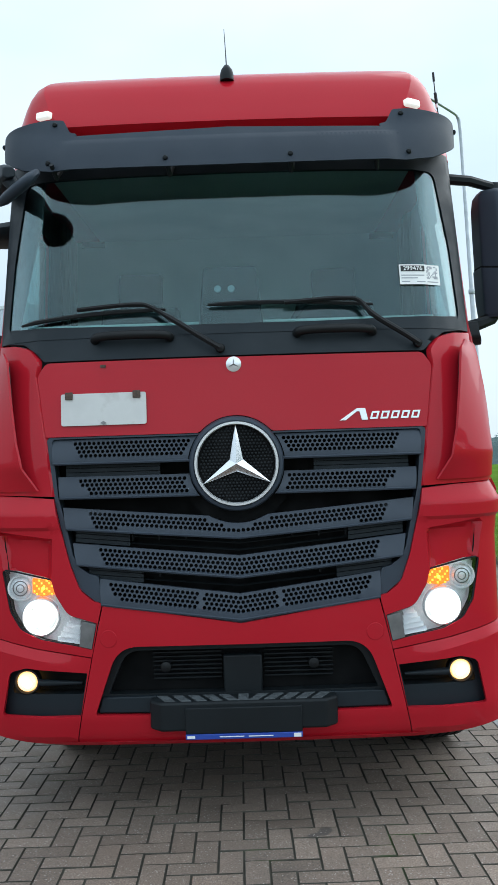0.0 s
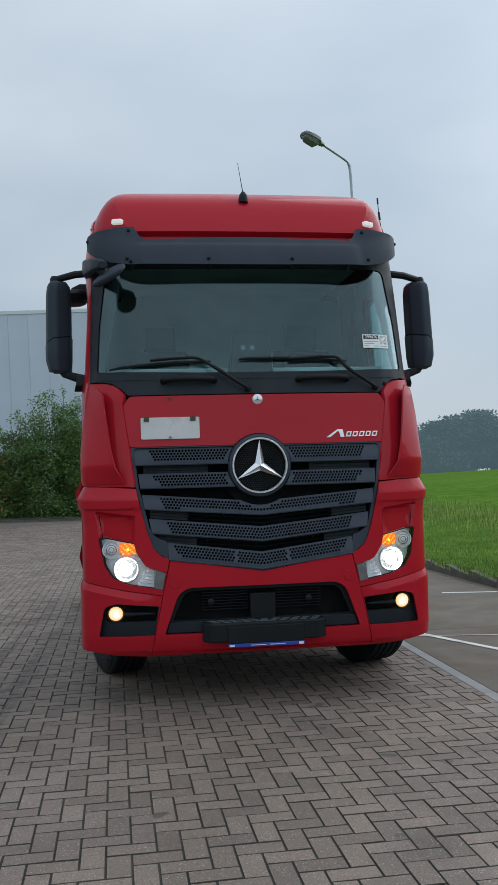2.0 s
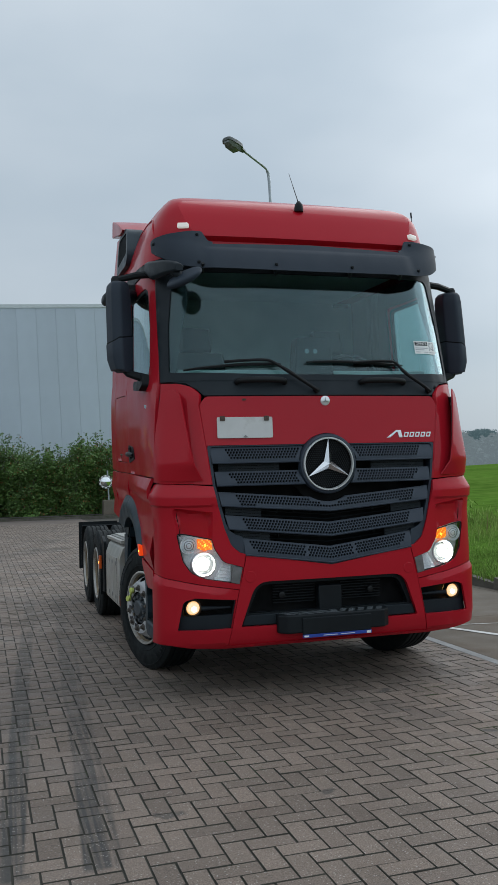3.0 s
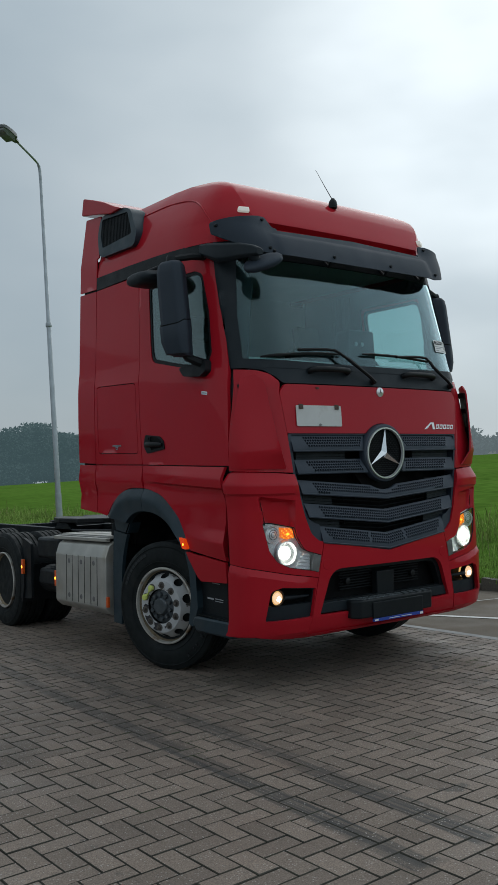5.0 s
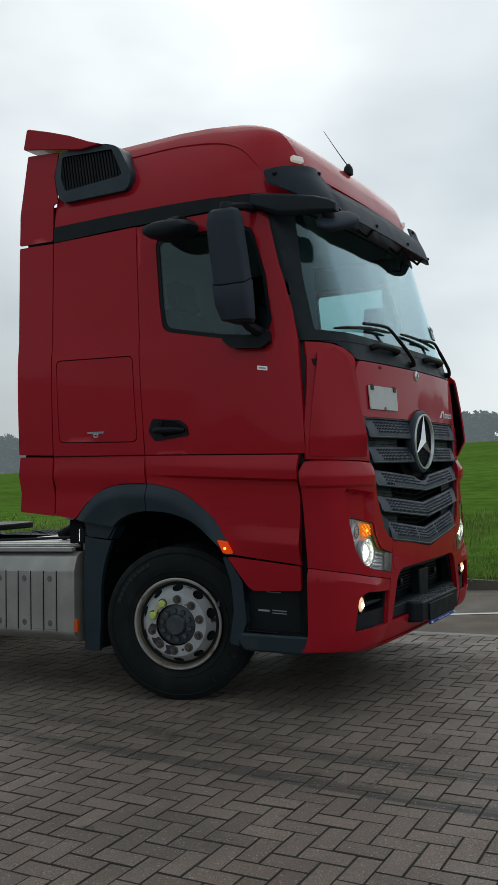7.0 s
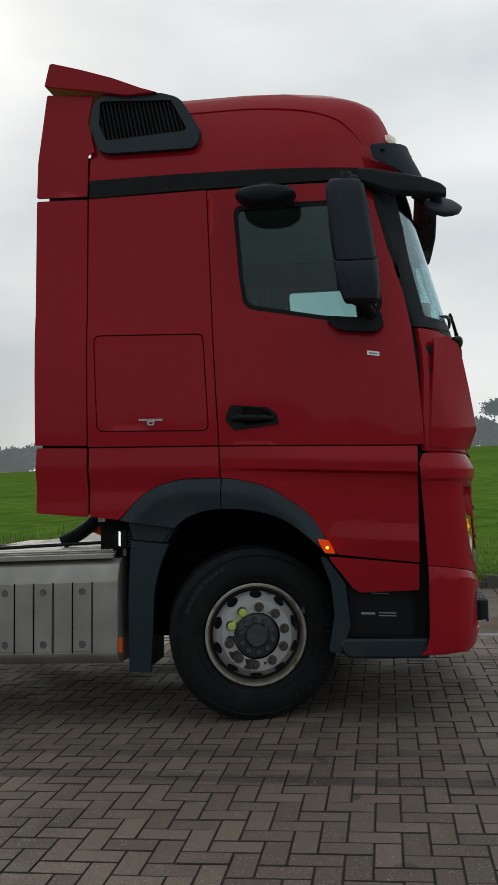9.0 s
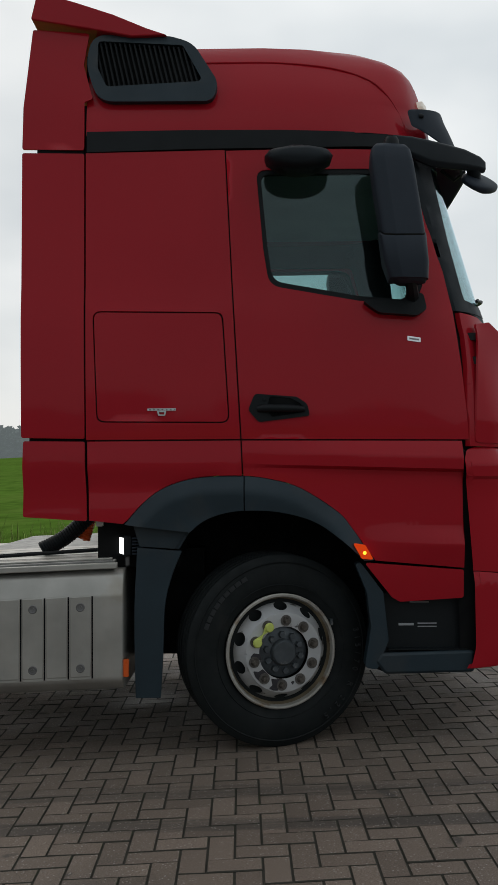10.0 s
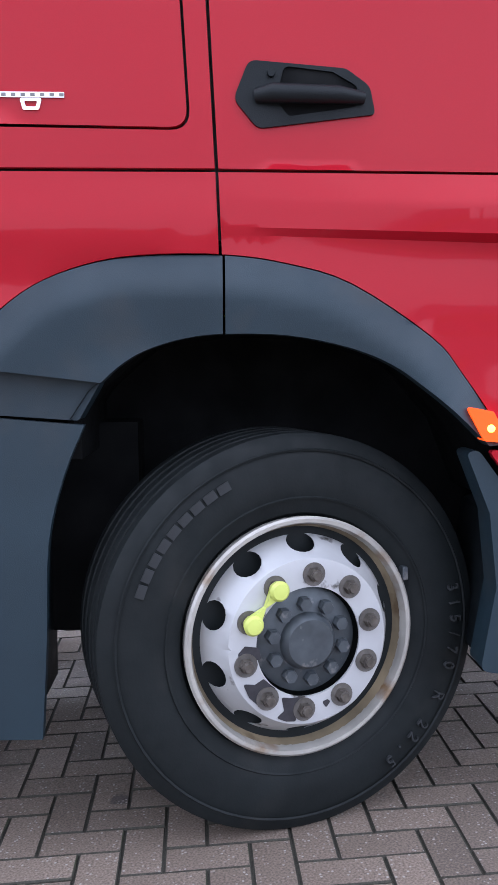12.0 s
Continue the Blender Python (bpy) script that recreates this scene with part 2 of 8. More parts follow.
INK = material("grey_ink", (0.33, 0.34, 0.36), 0.6, vary=0)
DARKINK = material("black_ink", (0.02, 0.02, 0.02), 0.6, vary=0)
PAPER = material("white_paper", (0.80, 0.80, 0.78), 0.6, vary=0.02)


# ---- building helpers ----
def part(name, bm, mat, parent, label="", smooth=40, bevel=0.0, segs=2, kind="", shadow=True):
    """Links a bmesh as one mesh object under a thing or a part; several materials by face index."""
    me = bpy.data.meshes.new(name)
    bm.to_mesh(me)
    bm.free()
    for x in (mat if isinstance(mat, (list, tuple)) else [mat]):
        me.materials.append(x)
    if smooth:
        me.polygons.foreach_set("use_smooth", [True] * len(me.polygons))
        me.set_sharp_from_angle(angle=radians(smooth))
    ob = new(name, me)
    if parent is not None:
        ob.parent = parent
    if bevel:
        b = ob.modifiers.new("bevel", "BEVEL")
        b.width, b.segments, b.limit_method, b.angle_limit = bevel, segs, "ANGLE", radians(38)
    if label or kind:
        tagged(ob, label=label, kind=kind)
    return ob


def lerp_table(table, v):
    return float(np.interp(v, [a for a, _ in table], [b for _, b in table]))


def rounded(pts, radii, n=5):
    """A closed outline with each corner rounded."""
    out = []
    k = len(pts)
    if not isinstance(radii, (list, tuple)):
        radii = [radii] * k
    for i in range(k):
        p, a, b = Vector(pts[i]), Vector(pts[i - 1]), Vector(pts[(i + 1) % k])
        r = radii[i]
        if r <= 0:
            out.append(tuple(p))
            continue
        u, v = (a - p), (b - p)
        lu, lv = u.length, v.length
        u, v = u / lu, v / lv
        half = math.acos(max(-1, min(1, u.dot(v)))) / 2
        d = min(r / max(math.tan(half), 0.05), lu * 0.48, lv * 0.48)
        for j in range(n + 1):
            s = j / n
            out.append(tuple(p + u * d * (1 - s) ** 2 + v * d * s ** 2))
    return out


def dense(loop, step):
    out = []
    for i, p in enumerate(loop):
        q = loop[(i + 1) % len(loop)]
        d = math.hypot(q[0] - p[0], q[1] - p[1])
        k = max(1, int(d / step))
        for j in range(k):
            out.append((p[0] + (q[0] - p[0]) * j / k, p[1] + (q[1] - p[1]) * j / k))
    return out


def inside(points, loops):
    """Even-odd test of many points against closed loops."""
    p = np.asarray(points)
    hit = np.zeros(len(p), bool)
    for loop in loops:
        a = np.asarray(loop)
        b = np.roll(a, -1, 0)
        for (x0, y0), (x1, y1) in zip(a, b):
            if y0 == y1:
                continue
            c = ((y0 > p[:, 1]) != (y1 > p[:, 1])) & (p[:, 0] < (x1 - x0) * (p[:, 1] - y0) / (y1 - y0) + x0)
            hit ^= c
    return hit


def sheet(loops, place, step=0.06, thick=(0, 0.02, 0), fine=None, creases=()):
    """A curved plate with outline loops[0] and holes loops[1:], in flat coordinates that place() carries into the world."""
    from mathutils.geometry import delaunay_2d_cdt
    loops = [dense(loops[0], fine or step)] + [dense(h, fine or step) for h in loops[1:]]
    pts, edges = [], []
    for loop in loops:
        s = len(pts)
        pts += [Vector(p) for p in loop]
        edges += [(s + i, s + (i + 1) % len(loop)) for i in range(len(loop))]
    folds = []
    for c in creases:
        c = [p for a_, b_ in zip(c, c[1:]) for p in dense([a_, b_], step)[:max(1, int(math.dist(a_, b_) / step))]] + [c[-1]]
        ok = inside(c, loops)
        for p, q, u, w in zip(c, c[1:], ok, ok[1:]):
            if u and w:
                edges.append((len(pts), len(pts) + 1))
                pts += [Vector(p), Vector(q)]
        folds.append(c)
    a = np.asarray(loops[0])
    lo, hi = a.min(0), a.max(0)
    gx, gy = np.meshgrid(np.arange(lo[0] + step / 2, hi[0], step), np.arange(lo[1] + step / 2, hi[1], step))
    grid = np.stack([gx.ravel(), gy.ravel()], 1)
    if len(grid):
        ok = inside(grid, loops)
        edge_pts = np.concatenate([np.asarray(q) for q in loops + folds])
        for i in np.nonzero(ok)[0]:
            if np.min(np.sum((edge_pts - grid[i]) ** 2, 1)) < (step * 0.35) ** 2:
                ok[i] = False
        pts += [Vector(p) for p in grid[ok]]
    v2, _, tris, _, _, _ = delaunay_2d_cdt(pts, edges, [], 0, 1e-5)
    cent = [((v2[t[0]] + v2[t[1]] + v2[t[2]]) / 3)[:] for t in tris]
    keep = inside(cent, loops)
    bm = bmesh.new()
    t3 = Vector(thick)
    outer = [bm.verts.new(place(p[0], p[1])) for p in v2]
    inner = [bm.verts.new(o.co + t3) for o in outer]
    count = {}
    for t, k in zip(tris, keep):
        if not k:
            continue
        for i in range(3):
            e = (t[i], t[(i + 1) % 3])
            key = (min(e), max(e))
            count[key] = None if key in count else e
        bm.faces.new([outer[i] for i in t])
        bm.faces.new([inner[i] for i in reversed(t)])
    for e in count.values():
        if e:
            bm.faces.new([outer[e[1]], outer[e[0]], inner[e[0]], inner[e[1]]])
    loose = [v for v in bm.verts if not v.link_faces]
    bmesh.ops.delete(bm, geom=loose, context="VERTS")
    bmesh.ops.recalc_face_normals(bm, faces=bm.faces)
    return bm


def box_bm(x0, x1, y0, y1, z0, z1, bm=None):
    bm = bm or bmesh.new()
    v = [bm.verts.new((x, y, z)) for x in (x0, x1) for y in (y0, y1) for z in (z0, z1)]
    for f in ((0, 1, 3, 2), (4, 6, 7, 5), (0, 4, 5, 1), (2, 3, 7, 6), (0, 2, 6, 4), (1, 5, 7, 3)):
        bm.faces.new([v[i] for i in f])
    return bm


def prism(outline, a, b, axis="x", bm=None):
    """An outline in the plane across axis, drawn out from a to b."""
    bm = bm or bmesh.new()
    at = {"x": lambda p, s: (s, p[0], p[1]), "y": lambda p, s: (p[0], s, p[1]), "z": lambda p, s: (p[0], p[1], s)}[axis]
    r = [[bm.verts.new(at(p, s)) for p in outline] for s in (a, b)]
    n = len(outline)
    fs = [bm.faces.new(r[0]), bm.faces.new(list(reversed(r[1])))]
    for i in range(n):
        fs.append(bm.faces.new([r[0][(i + 1) % n], r[0][i], r[1][i], r[1][(i + 1) % n]]))
    bmesh.ops.recalc_face_normals(bm, faces=fs)
    return bm


def lathe(profile, n=48, axis="x", centre=(0, 0, 0), bm=None, closed=False):
    """Turns a profile of (radius, along) about an axis."""
    bm = bm or bmesh.new()
    c = Vector(centre)
    rings = []
    for r, a in profile:
        ring = []
        for i in range(n):
            t = 2 * math.pi * i / n
            u, w = r * math.cos(t), r * math.sin(t)
            p = {"x": (a, u, w), "y": (u, a, w), "z": (u, w, a)}[axis]
            ring.append(bm.verts.new(c + Vector(p)))
        rings.append(ring)
    pairs = list(zip(rings, rings[1:])) + ([(rings[-1], rings[0])] if closed else [])
    fs = []
    for r0, r1 in pairs:
        for i in range(n):
            fs.append(bm.faces.new([r0[i], r0[(i + 1) % n], r1[(i + 1) % n], r1[i]]))
    if not closed:
        fs += [bm.faces.new(rings[0]), bm.faces.new(list(reversed(rings[-1])))]
    bmesh.ops.recalc_face_normals(bm, faces=fs)
    return bm


def tube(path, radius, n=8, bm=None):
    """A round rod along a path; radius may change from point to point."""
    bm = bm or bmesh.new()
    path = [Vector(p) for p in path]
    rings = []
    side = None
    for i, p in enumerate(path):
        d = (path[min(i + 1, len(path) - 1)] - path[max(i - 1, 0)]).normalized()
        if side is None:
            side = d.cross(Vector((0.13, 0.31, 1))).normalized()
        side = (side - d * side.dot(d)).normalized()
        up = d.cross(side)
        r = radius[i] if isinstance(radius, (list, tuple)) else radius
        rings.append([bm.verts.new(p + (side * math.cos(2 * math.pi * j / n) + up * math.sin(2 * math.pi * j / n)) * r) for j in range(n)])
    fs = []
    for r0, r1 in zip(rings, rings[1:]):
        for j in range(n):
            fs.append(bm.faces.new([r0[j], r0[(j + 1) % n], r1[(j + 1) % n], r1[j]]))
    fs += [bm.faces.new(rings[0]), bm.faces.new(list(reversed(rings[-1])))]
    bmesh.ops.recalc_face_normals(bm, faces=fs)
    return bm


def loft(rings, bm=None, caps=True, close=True):
    """Skins rings of equal length."""
    bm = bm or bmesh.new()
    vs = [[bm.verts.new(p) for p in r] for r in rings]
    n = len(rings[0])
    fs = []
    for r0, r1 in zip(vs, vs[1:]):
        for i in range(n if close else n - 1):
            fs.append(bm.faces.new([r0[i], r0[(i + 1) % n], r1[(i + 1) % n], r1[i]]))
    if caps:
        fs += [bm.faces.new(vs[0]), bm.faces.new(list(reversed(vs[-1])))]
    bmesh.ops.recalc_face_normals(bm, faces=fs)
    return bm


def smooth_path(pts, n=6):
    """Catmull-Rom through the points."""
    p = [Vector(q) for q in pts]
    p = [p[0] * 2 - p[1]] + p + [p[-1] * 2 - p[-2]]
    out = []
    for i in range(1, len(p) - 2):
        for j in range(n):
            t = j / n
            a, b, c, d = p[i - 1], p[i], p[i + 1], p[i + 2]
            out.append(0.5 * ((2 * b) + (c - a) * t + (2 * a - 5 * b + 4 * c - d) * t * t + (3 * b - a - 3 * c + d) * t ** 3))
    out.append(p[-2])
    return out


def thing(name, label, category, place=None, group="", kind=""):
    ob = new(name)
    if place is not None:
        ob.matrix_basis = place
    return tagged(ob, label=label, category=category, group=group, kind=kind)

# ---- ground: block paving, concrete apron, kerb and meadow ----
CONCRETE = material("concrete_slab", (0.158, 0.136, 0.110), 0.85, spec=0.15, vary=0.12, size=1.3, grain=0.15, grain_size=120, bump=0.3, bump_size=150, dirt=(0.105, 0.072, 0.046), dirt_size=0.7, dirt_cut=(0.48, 0.8))
EDGEBAND = material("pale_edge_band", (0.24, 0.24, 0.235), 0.7, vary=0.15, size=2, grain=0.1, grain_size=90)
KERB = material("kerb_concrete", (0.105, 0.095, 0.078), 0.85, vary=0.25, size=3, grain=0.25, grain_size=90, bump=0.5, bump_size=90, dirt=(0.05, 0.06, 0.03), dirt_size=3, piece=0.12)
SOIL = material("soil_bed", (0.06, 0.055, 0.045), 0.95, vary=0.25, size=4, bump=0.5, bump_size=40)
GRASS = material("meadow_green", (0.088, 0.170, 0.026), 1.0, spec=0.0, vary=0.16, size=0.05, grain=0.25, grain_size=1.8, bump=0.5, bump_size=5, dirt=(0.118, 0.195, 0.036), dirt_size=0.4, dirt_cut=(0.5, 0.75))
BLADE = material("grass_blade", (0.185, 0.285, 0.065), 0.8, spec=0.05, vary=0.2, size=0.5, island=0.35)
WEED = material("rank_weed", (0.235, 0.315, 0.085), 0.8, spec=0.05, vary=0.2, size=0.5, island=0.35)
STRAW = material("dry_weed", (0.22, 0.17, 0.08), 0.8, vary=0.2, island=0.3)
PAINTLINE = material("worn_white_line", (0.66, 0.66, 0.63), 0.7, vary=0.1, size=2, dirt=(0.35, 0.34, 0.32), dirt_size=7)
SLOPE, CROSS = 0.040, 0.0304           # the yard falls to the rear; the land beyond also rises sideways
RIGHTING = Vector((0, 0, 1)).rotation_difference(Vector((-CROSS, SLOPE, 1)).normalized()).to_matrix().to_4x4()


def lie(x, y):
    """Height of the yard's surface."""
    return -0.018 - SLOPE * (y - 1.42)


def kerb_x(y):
    return float(np.interp(y, [-60, -12, -6, -3, -1, 0.2, 1.5, 3, 6, 40], [30, 9.5, 6.9, 5.6, 4.95, 4.62, 4.25, 4.08, 4.05, 4.05]))


def land(x, y):
    """Height of the meadow: a low verge behind the kerb, then the open land."""
    d = x - kerb_x(y)
    s = min(1, max(0, (d - 0.8) / 8))
    s = s * s * (3 - 2 * s)
    far = min(1, max(0, (math.hypot(x + 3, y + 3) - 20) / 180))
    return lie(x, y) + 0.115 + CROSS * max(0, x - 4.0) * min(1, max(0, (d - 2) / 25)) + 0.50 * s + far * (1.09 - 0.0037 * (y - 1.4))


def paving(name, base, piece_wise):
    """Concrete block paving: speckled, with two worn bands of tyre marks along the yard and damp, oily patches."""
    m = material(name, base, 0.70, vary=0.12, size=0.9, grain=0.42, grain_size=170, bump=0.35, bump_size=220, rough_vary=0.15,
                 island=0.0 if piece_wise else 0.2, piece=0.2 if piece_wise else 0.0)
    n, l = m.node_tree.nodes, m.node_tree.links
    b = n["Principled BSDF"]
    src = b.inputs["Base Color"].links[0].from_socket
    geo = n.new("ShaderNodeNewGeometry")
    sep = n.new("ShaderNodeSeparateXYZ")
    l.new(geo.outputs["Position"], sep.inputs[0])

    def math_node(op, a, c):
        k = n.new("ShaderNodeMath")
        k.operation = op
        for i, v in enumerate((a, c)):
            if isinstance(v, (int, float)):
                k.inputs[i].default_value = v
            elif v is not None:
                l.new(v, k.inputs[i])
        return k.outputs[0]

    def ramp(v, a, c, lo, hi):
        r = n.new("ShaderNodeMapRange")
        for key, val in (("From Min", a), ("From Max", c), ("To Min", lo), ("To Max", hi)):
            r.inputs[key].default_value = val
        l.new(v, r.inputs["Value"])
        return r.outputs[0]

    def field(scale, detail=4, stretch=None):
        t = n.new("ShaderNodeTexNoise")
        t.inputs["Scale"].default_value, t.inputs["Detail"].default_value = scale, detail
        if stretch:
            mp = n.new("ShaderNodeMapping")
            mp.inputs["Scale"].default_value = stretch
            l.new(geo.outputs["Position"], mp.inputs[0])
            l.new(mp.outputs[0], t.inputs["Vector"])
        else:
            l.new(geo.outputs["Position"], t.inputs["Vector"])
        return t.outputs["Fac"]

    drift = math_node("MULTIPLY", math_node("ADD", sep.outputs["Y"], 2.3), 0.042)
    wob = math_node("ADD", math_node("SUBTRACT", sep.outputs["X"], drift), math_node("MULTIPLY", math_node("SUBTRACT", field(0.35, 1), 0.5), 0.05))
    stop = ramp(math_node("ADD", sep.outputs["Y"], math_node("MULTIPLY", field(9.0, 1), 0.1)), -2.29, -2.23, 0.0, 1.0)
    fade = ramp(sep.outputs["Y"], -1.6, 0.8, 1.0, 0.6)
    dark = None
    for centre, strength, width in ((-2.305, 0.95, 0.055), (-1.950, 0.85, 0.052), (-1.868, 0.6, 0.012), (-4.3, 0.35, 0.08), (-3.9, 0.3, 0.07)):
        d = math_node("ABSOLUTE", math_node("SUBTRACT", wob, centre), None)
        band = math_node("MULTIPLY", ramp(d, width, width + 0.014, 1.0, 0.0), strength)
        if centre > -3:          # two skid marks that end where the wheels came to rest
            band = math_node("MULTIPLY", band, math_node("MULTIPLY", stop, fade))
        dark = band if dark is None else math_node("MAXIMUM", dark, band)
    lines = ramp(field(1.0, 2, (34.0, 0.6, 1.0)), 0.38, 0.55, 0.45, 1.0)
    patchy = ramp(field(1.4, 3), 0.35, 0.6, 0.8, 1.0)
    dark = math_node("MULTIPLY", math_node("MULTIPLY", dark, lines), math_node("MULTIPLY", patchy, ramp(sep.outputs["Y"], 2.0, 8.0, 1.0, 0.12)))
    stain = math_node("MULTIPLY", ramp(field(0.8, 6), 0.57, 0.72, 0.0, 0.45), 1.0)
    drip = ramp(field(4.5, 2), 0.70, 0.74, 0.0, 0.6)
    dark = math_node("MAXIMUM", math_node("MAXIMUM", dark, stain), drip)
    mix = n.new("ShaderNodeMixRGB")
    l.new(dark, mix.inputs[0])
    l.new(src, mix.inputs[1])
    mix.inputs[2].default_value = (0.020, 0.024, 0.025, 1)
    # pale chips of stone in the worn face
    vor = n.new("ShaderNodeTexVoronoi")
    vor.inputs["Scale"].default_value = 70
    l.new(geo.outputs["Position"], vor.inputs["Vector"])
    chip = math_node("MULTIPLY", ramp(vor.outputs["Distance"], 0.17, 0.26, 1.0, 0.0), ramp(field(22, 2), 0.40, 0.58, 0.0, 0.85))
    mix2 = n.new("ShaderNodeMixRGB")
    l.new(chip, mix2.inputs[0])
    l.new(mix.outputs[0], mix2.inputs[1])
    mix2.inputs[2].default_value = (0.42, 0.39, 0.36, 1)
    l.new(mix2.outputs[0], b.inputs["Base Color"])
    return m


BRICK = paving("paving_block", (0.178, 0.137, 0.109), False)
BRICKP = paving("paving_block_near", (0.178, 0.137, 0.109), True)
JOINT = material("joint_sand", (0.046, 0.043, 0.033), 0.95, vary=0.3, size=3, grain=0.3, grain_size=200, dirt=(0.040, 0.060, 0.018), dirt_size=2.2, dirt_cut=(0.60, 0.72))
FARPAVE = material("far_paving", (0.128, 0.102, 0.086), 0.72, vary=0.10, size=0.4, grain=0.22, grain_size=7, bump=0.3, bump_size=9, dirt=(0.09, 0.078, 0.07), dirt_size=0.25, dirt_cut=(0.5, 0.7))
FARCONC = material("grey_yard_concrete", (0.17, 0.165, 0.155), 0.7, vary=0.12, size=0.3, grain=0.12, grain_size=5, dirt=(0.12, 0.115, 0.105), dirt_size=0.35, dirt_cut=(0.5, 0.7))


def flat(name, x0, x1, y0, y1, mat, drop=0.0, parent=None, kind="", label="", category=""):
    bm = bmesh.new()
    bm.faces.new([bm.verts.new((x, y, lie(x, y) - drop)) for x, y in ((x0, y0), (x1, y0), (x1, y1), (x0, y1))])
    ob = part(name, bm, mat, parent, smooth=0)
    return tagged(ob, label=label, category=category, kind=kind)


# the land as one sheet that reaches the horizon, finer near the yard
gx = [-1500, -600, -250, -120, -60, -30, 3.0] + [4.25 + 0.6 * i for i in range(14)] + [14, 18, 24, 32, 45, 70, 120, 250, 600, 1500]
gy = [-1500, -600, -200, -80, -40, -20, -12, -8, -6, -4, -3, -2, -1, 0, 1, 2, 3, 4, 6, 9, 13, 18, 24, 31, 38.1, 38.4, 41, 50, 70, 110, 200, 500, 1500]
gb = bmesh.new()
rows = []
for y in gy:
    row = []
    for i, x in enumerate(gx):
        if i < 6:
            z = lie(x, y) - 0.25 if y < 38.3 else lie(x, y) + 0.1
        elif i == 6:          # dips under the kerb
            x = kerb_x(y) + 0.07 if y < 38.3 else x
            z = lie(x, y) - 0.25 if y < 38.3 else lie(x, y) + 0.1
        else:
            x = x + (kerb_x(y) - 4.05) * max(0, 1 - (x - 4.25) / 60)
            z = land(x, y)
        row.append(gb.verts.new((x, y, z)))
    rows.append(row)
for r0, r1 in zip(rows, rows[1:]):
    for i in range(len(gx) - 1):
        gb.faces.new([r0[i], r0[i + 1], r1[i + 1], r1[i]])
ground = tagged(part("ground", gb, GRASS, None, smooth=60), label="wide flat green meadow beyond the yard", category="meadow", kind="structure")
BX0, BX1, BY0, BY1 = -9.0, 1.50, -8.0, 33.0
yard = flat("pavement", BX0, BX1, BY0, BY1, JOINT, 0.006, None, "structure", "brown-grey concrete block paving in herringbone bond", "paving")
flat("paving_beyond", BX0, BX1, -60, BY0 + 0.25, FARPAVE, 0.006, yard)
flat("paving_beyond", -90, BX0 + 0.25, -60, 13.0, FARPAVE, 0.007, yard)
flat("paving_beyond", -2.5, BX1, BY1 - 0.25, 38.12, FARPAVE, 0.006, yard)
flat("yard_concrete", -90, BX0, 13.0, 38.0, FARCONC, 0.002, yard)
flat("paving_beyond", BX0, -2.5, BY1 - 0.25, 38.12, FARPAVE, 0.006, yard)
flat("planting_bed", -40, 4.2, 38.15, 41.5, SOIL, -0.14, yard)
apron = flat("apron", 1.50, 60, -60, 38.0, SOIL, 0.05, None, "structure", "pale concrete apron slabs beside the paving", "pavement")
# edge band and slabs of the apron
def slab(name, x0, x1, y0, y1, mat, parent, top=0.0, thick=0.06):
    bm = box_bm(x0, x1, y0, y1, -thick, 0)
    for v in bm.verts:
        v.co.z += lie(v.co.x, v.co.y) + top
    return part(name, bm, mat, parent, bevel=0.006)


for i in range(14):
    slab("edge_band", 1.515, 1.612, -12 + i * 2.0, -10.006 + i * 2.0, EDGEBAND, apron, 0.002)
for i in range(13):
    y0 = -16 + i * 3.1
    for x0, x1 in ((1.62, 3.9), (3.91, 7.5), (7.51, 12)):
        x1 = min(x1, kerb_x(y0 + 1.5) + 0.6)
        if x1 > x0 + 0.2:
            slab("concrete_slab", x0, x1, y0, y0 + 3.09, CONCRETE, apron, -0.002)
# worn white bay lines
def line(p, q, w, parent=apron):
    p, q = Vector((*p, 0)), Vector((*q, 0))
    s = (q - p).normalized().cross(Vector((0, 0, 1))) * w / 2
    bm = bmesh.new()
    bm.faces.new([bm.verts.new((v.x, v.y, lie(v.x, v.y) + 0.003)) for v in (p + s, q + s, q - s, p - s)])
    bmesh.ops.recalc_face_normals(bm, faces=bm.faces)
    part("bay_line", bm, PAINTLINE, parent, smooth=0)


line((1.66, 2.92), (2.75, 0.30), 0.075)
line((3.15, 5.27), (3.85, 5.10), 0.08)
line((1.66, 2.32), (3.9, 1.80), 0.02)
for p, q in (((-7.6, 14.5), (-6.9, 14.6)), ((-7.9, 19.4), (-6.6, 19.6)), ((-8.0, 16.9), (-7.1, 17.0)), ((-9.5, 15.5), (-8.4, 15.6))):
    line(p, q, 0.12, yard)

# kerb stones round the meadow and in front of the hedge
kerbs = tagged(new("kerb"), label="weathered concrete kerb with grass growing over", category="kerb", kind="structure")
ks = box_bm(-0.06, 0.06, -0.497, 0.497, -0.12, 0.115)
for v in ks.verts:
    if v.co.z > 0 and v.co.x < 0:
        v.co.x += 0.02
kme = part("kerb_stone", ks, KERB, kerbs, bevel=0.0).data
kerb_y = 34.0
kerbs_made = [o for o in kerbs.children]
kerbs_made[0].matrix_basis = Matrix.Translation((kerb_x(kerb_y), kerb_y, lie(0, kerb_y)))
while kerb_y > -20:
    nx = kerb_x(kerb_y - 1)
    ang = math.atan2(nx - kerb_x(kerb_y), 1)
    kerb_y -= math.cos(ang)
    o = new("kerb_stone", kme)
    o.parent = kerbs
    o.matrix_basis = Matrix.Translation((kerb_x(kerb_y), kerb_y, lie(0, kerb_y))) @ pose(0, 0, 0, 2.3, 0, math.degrees(ang))
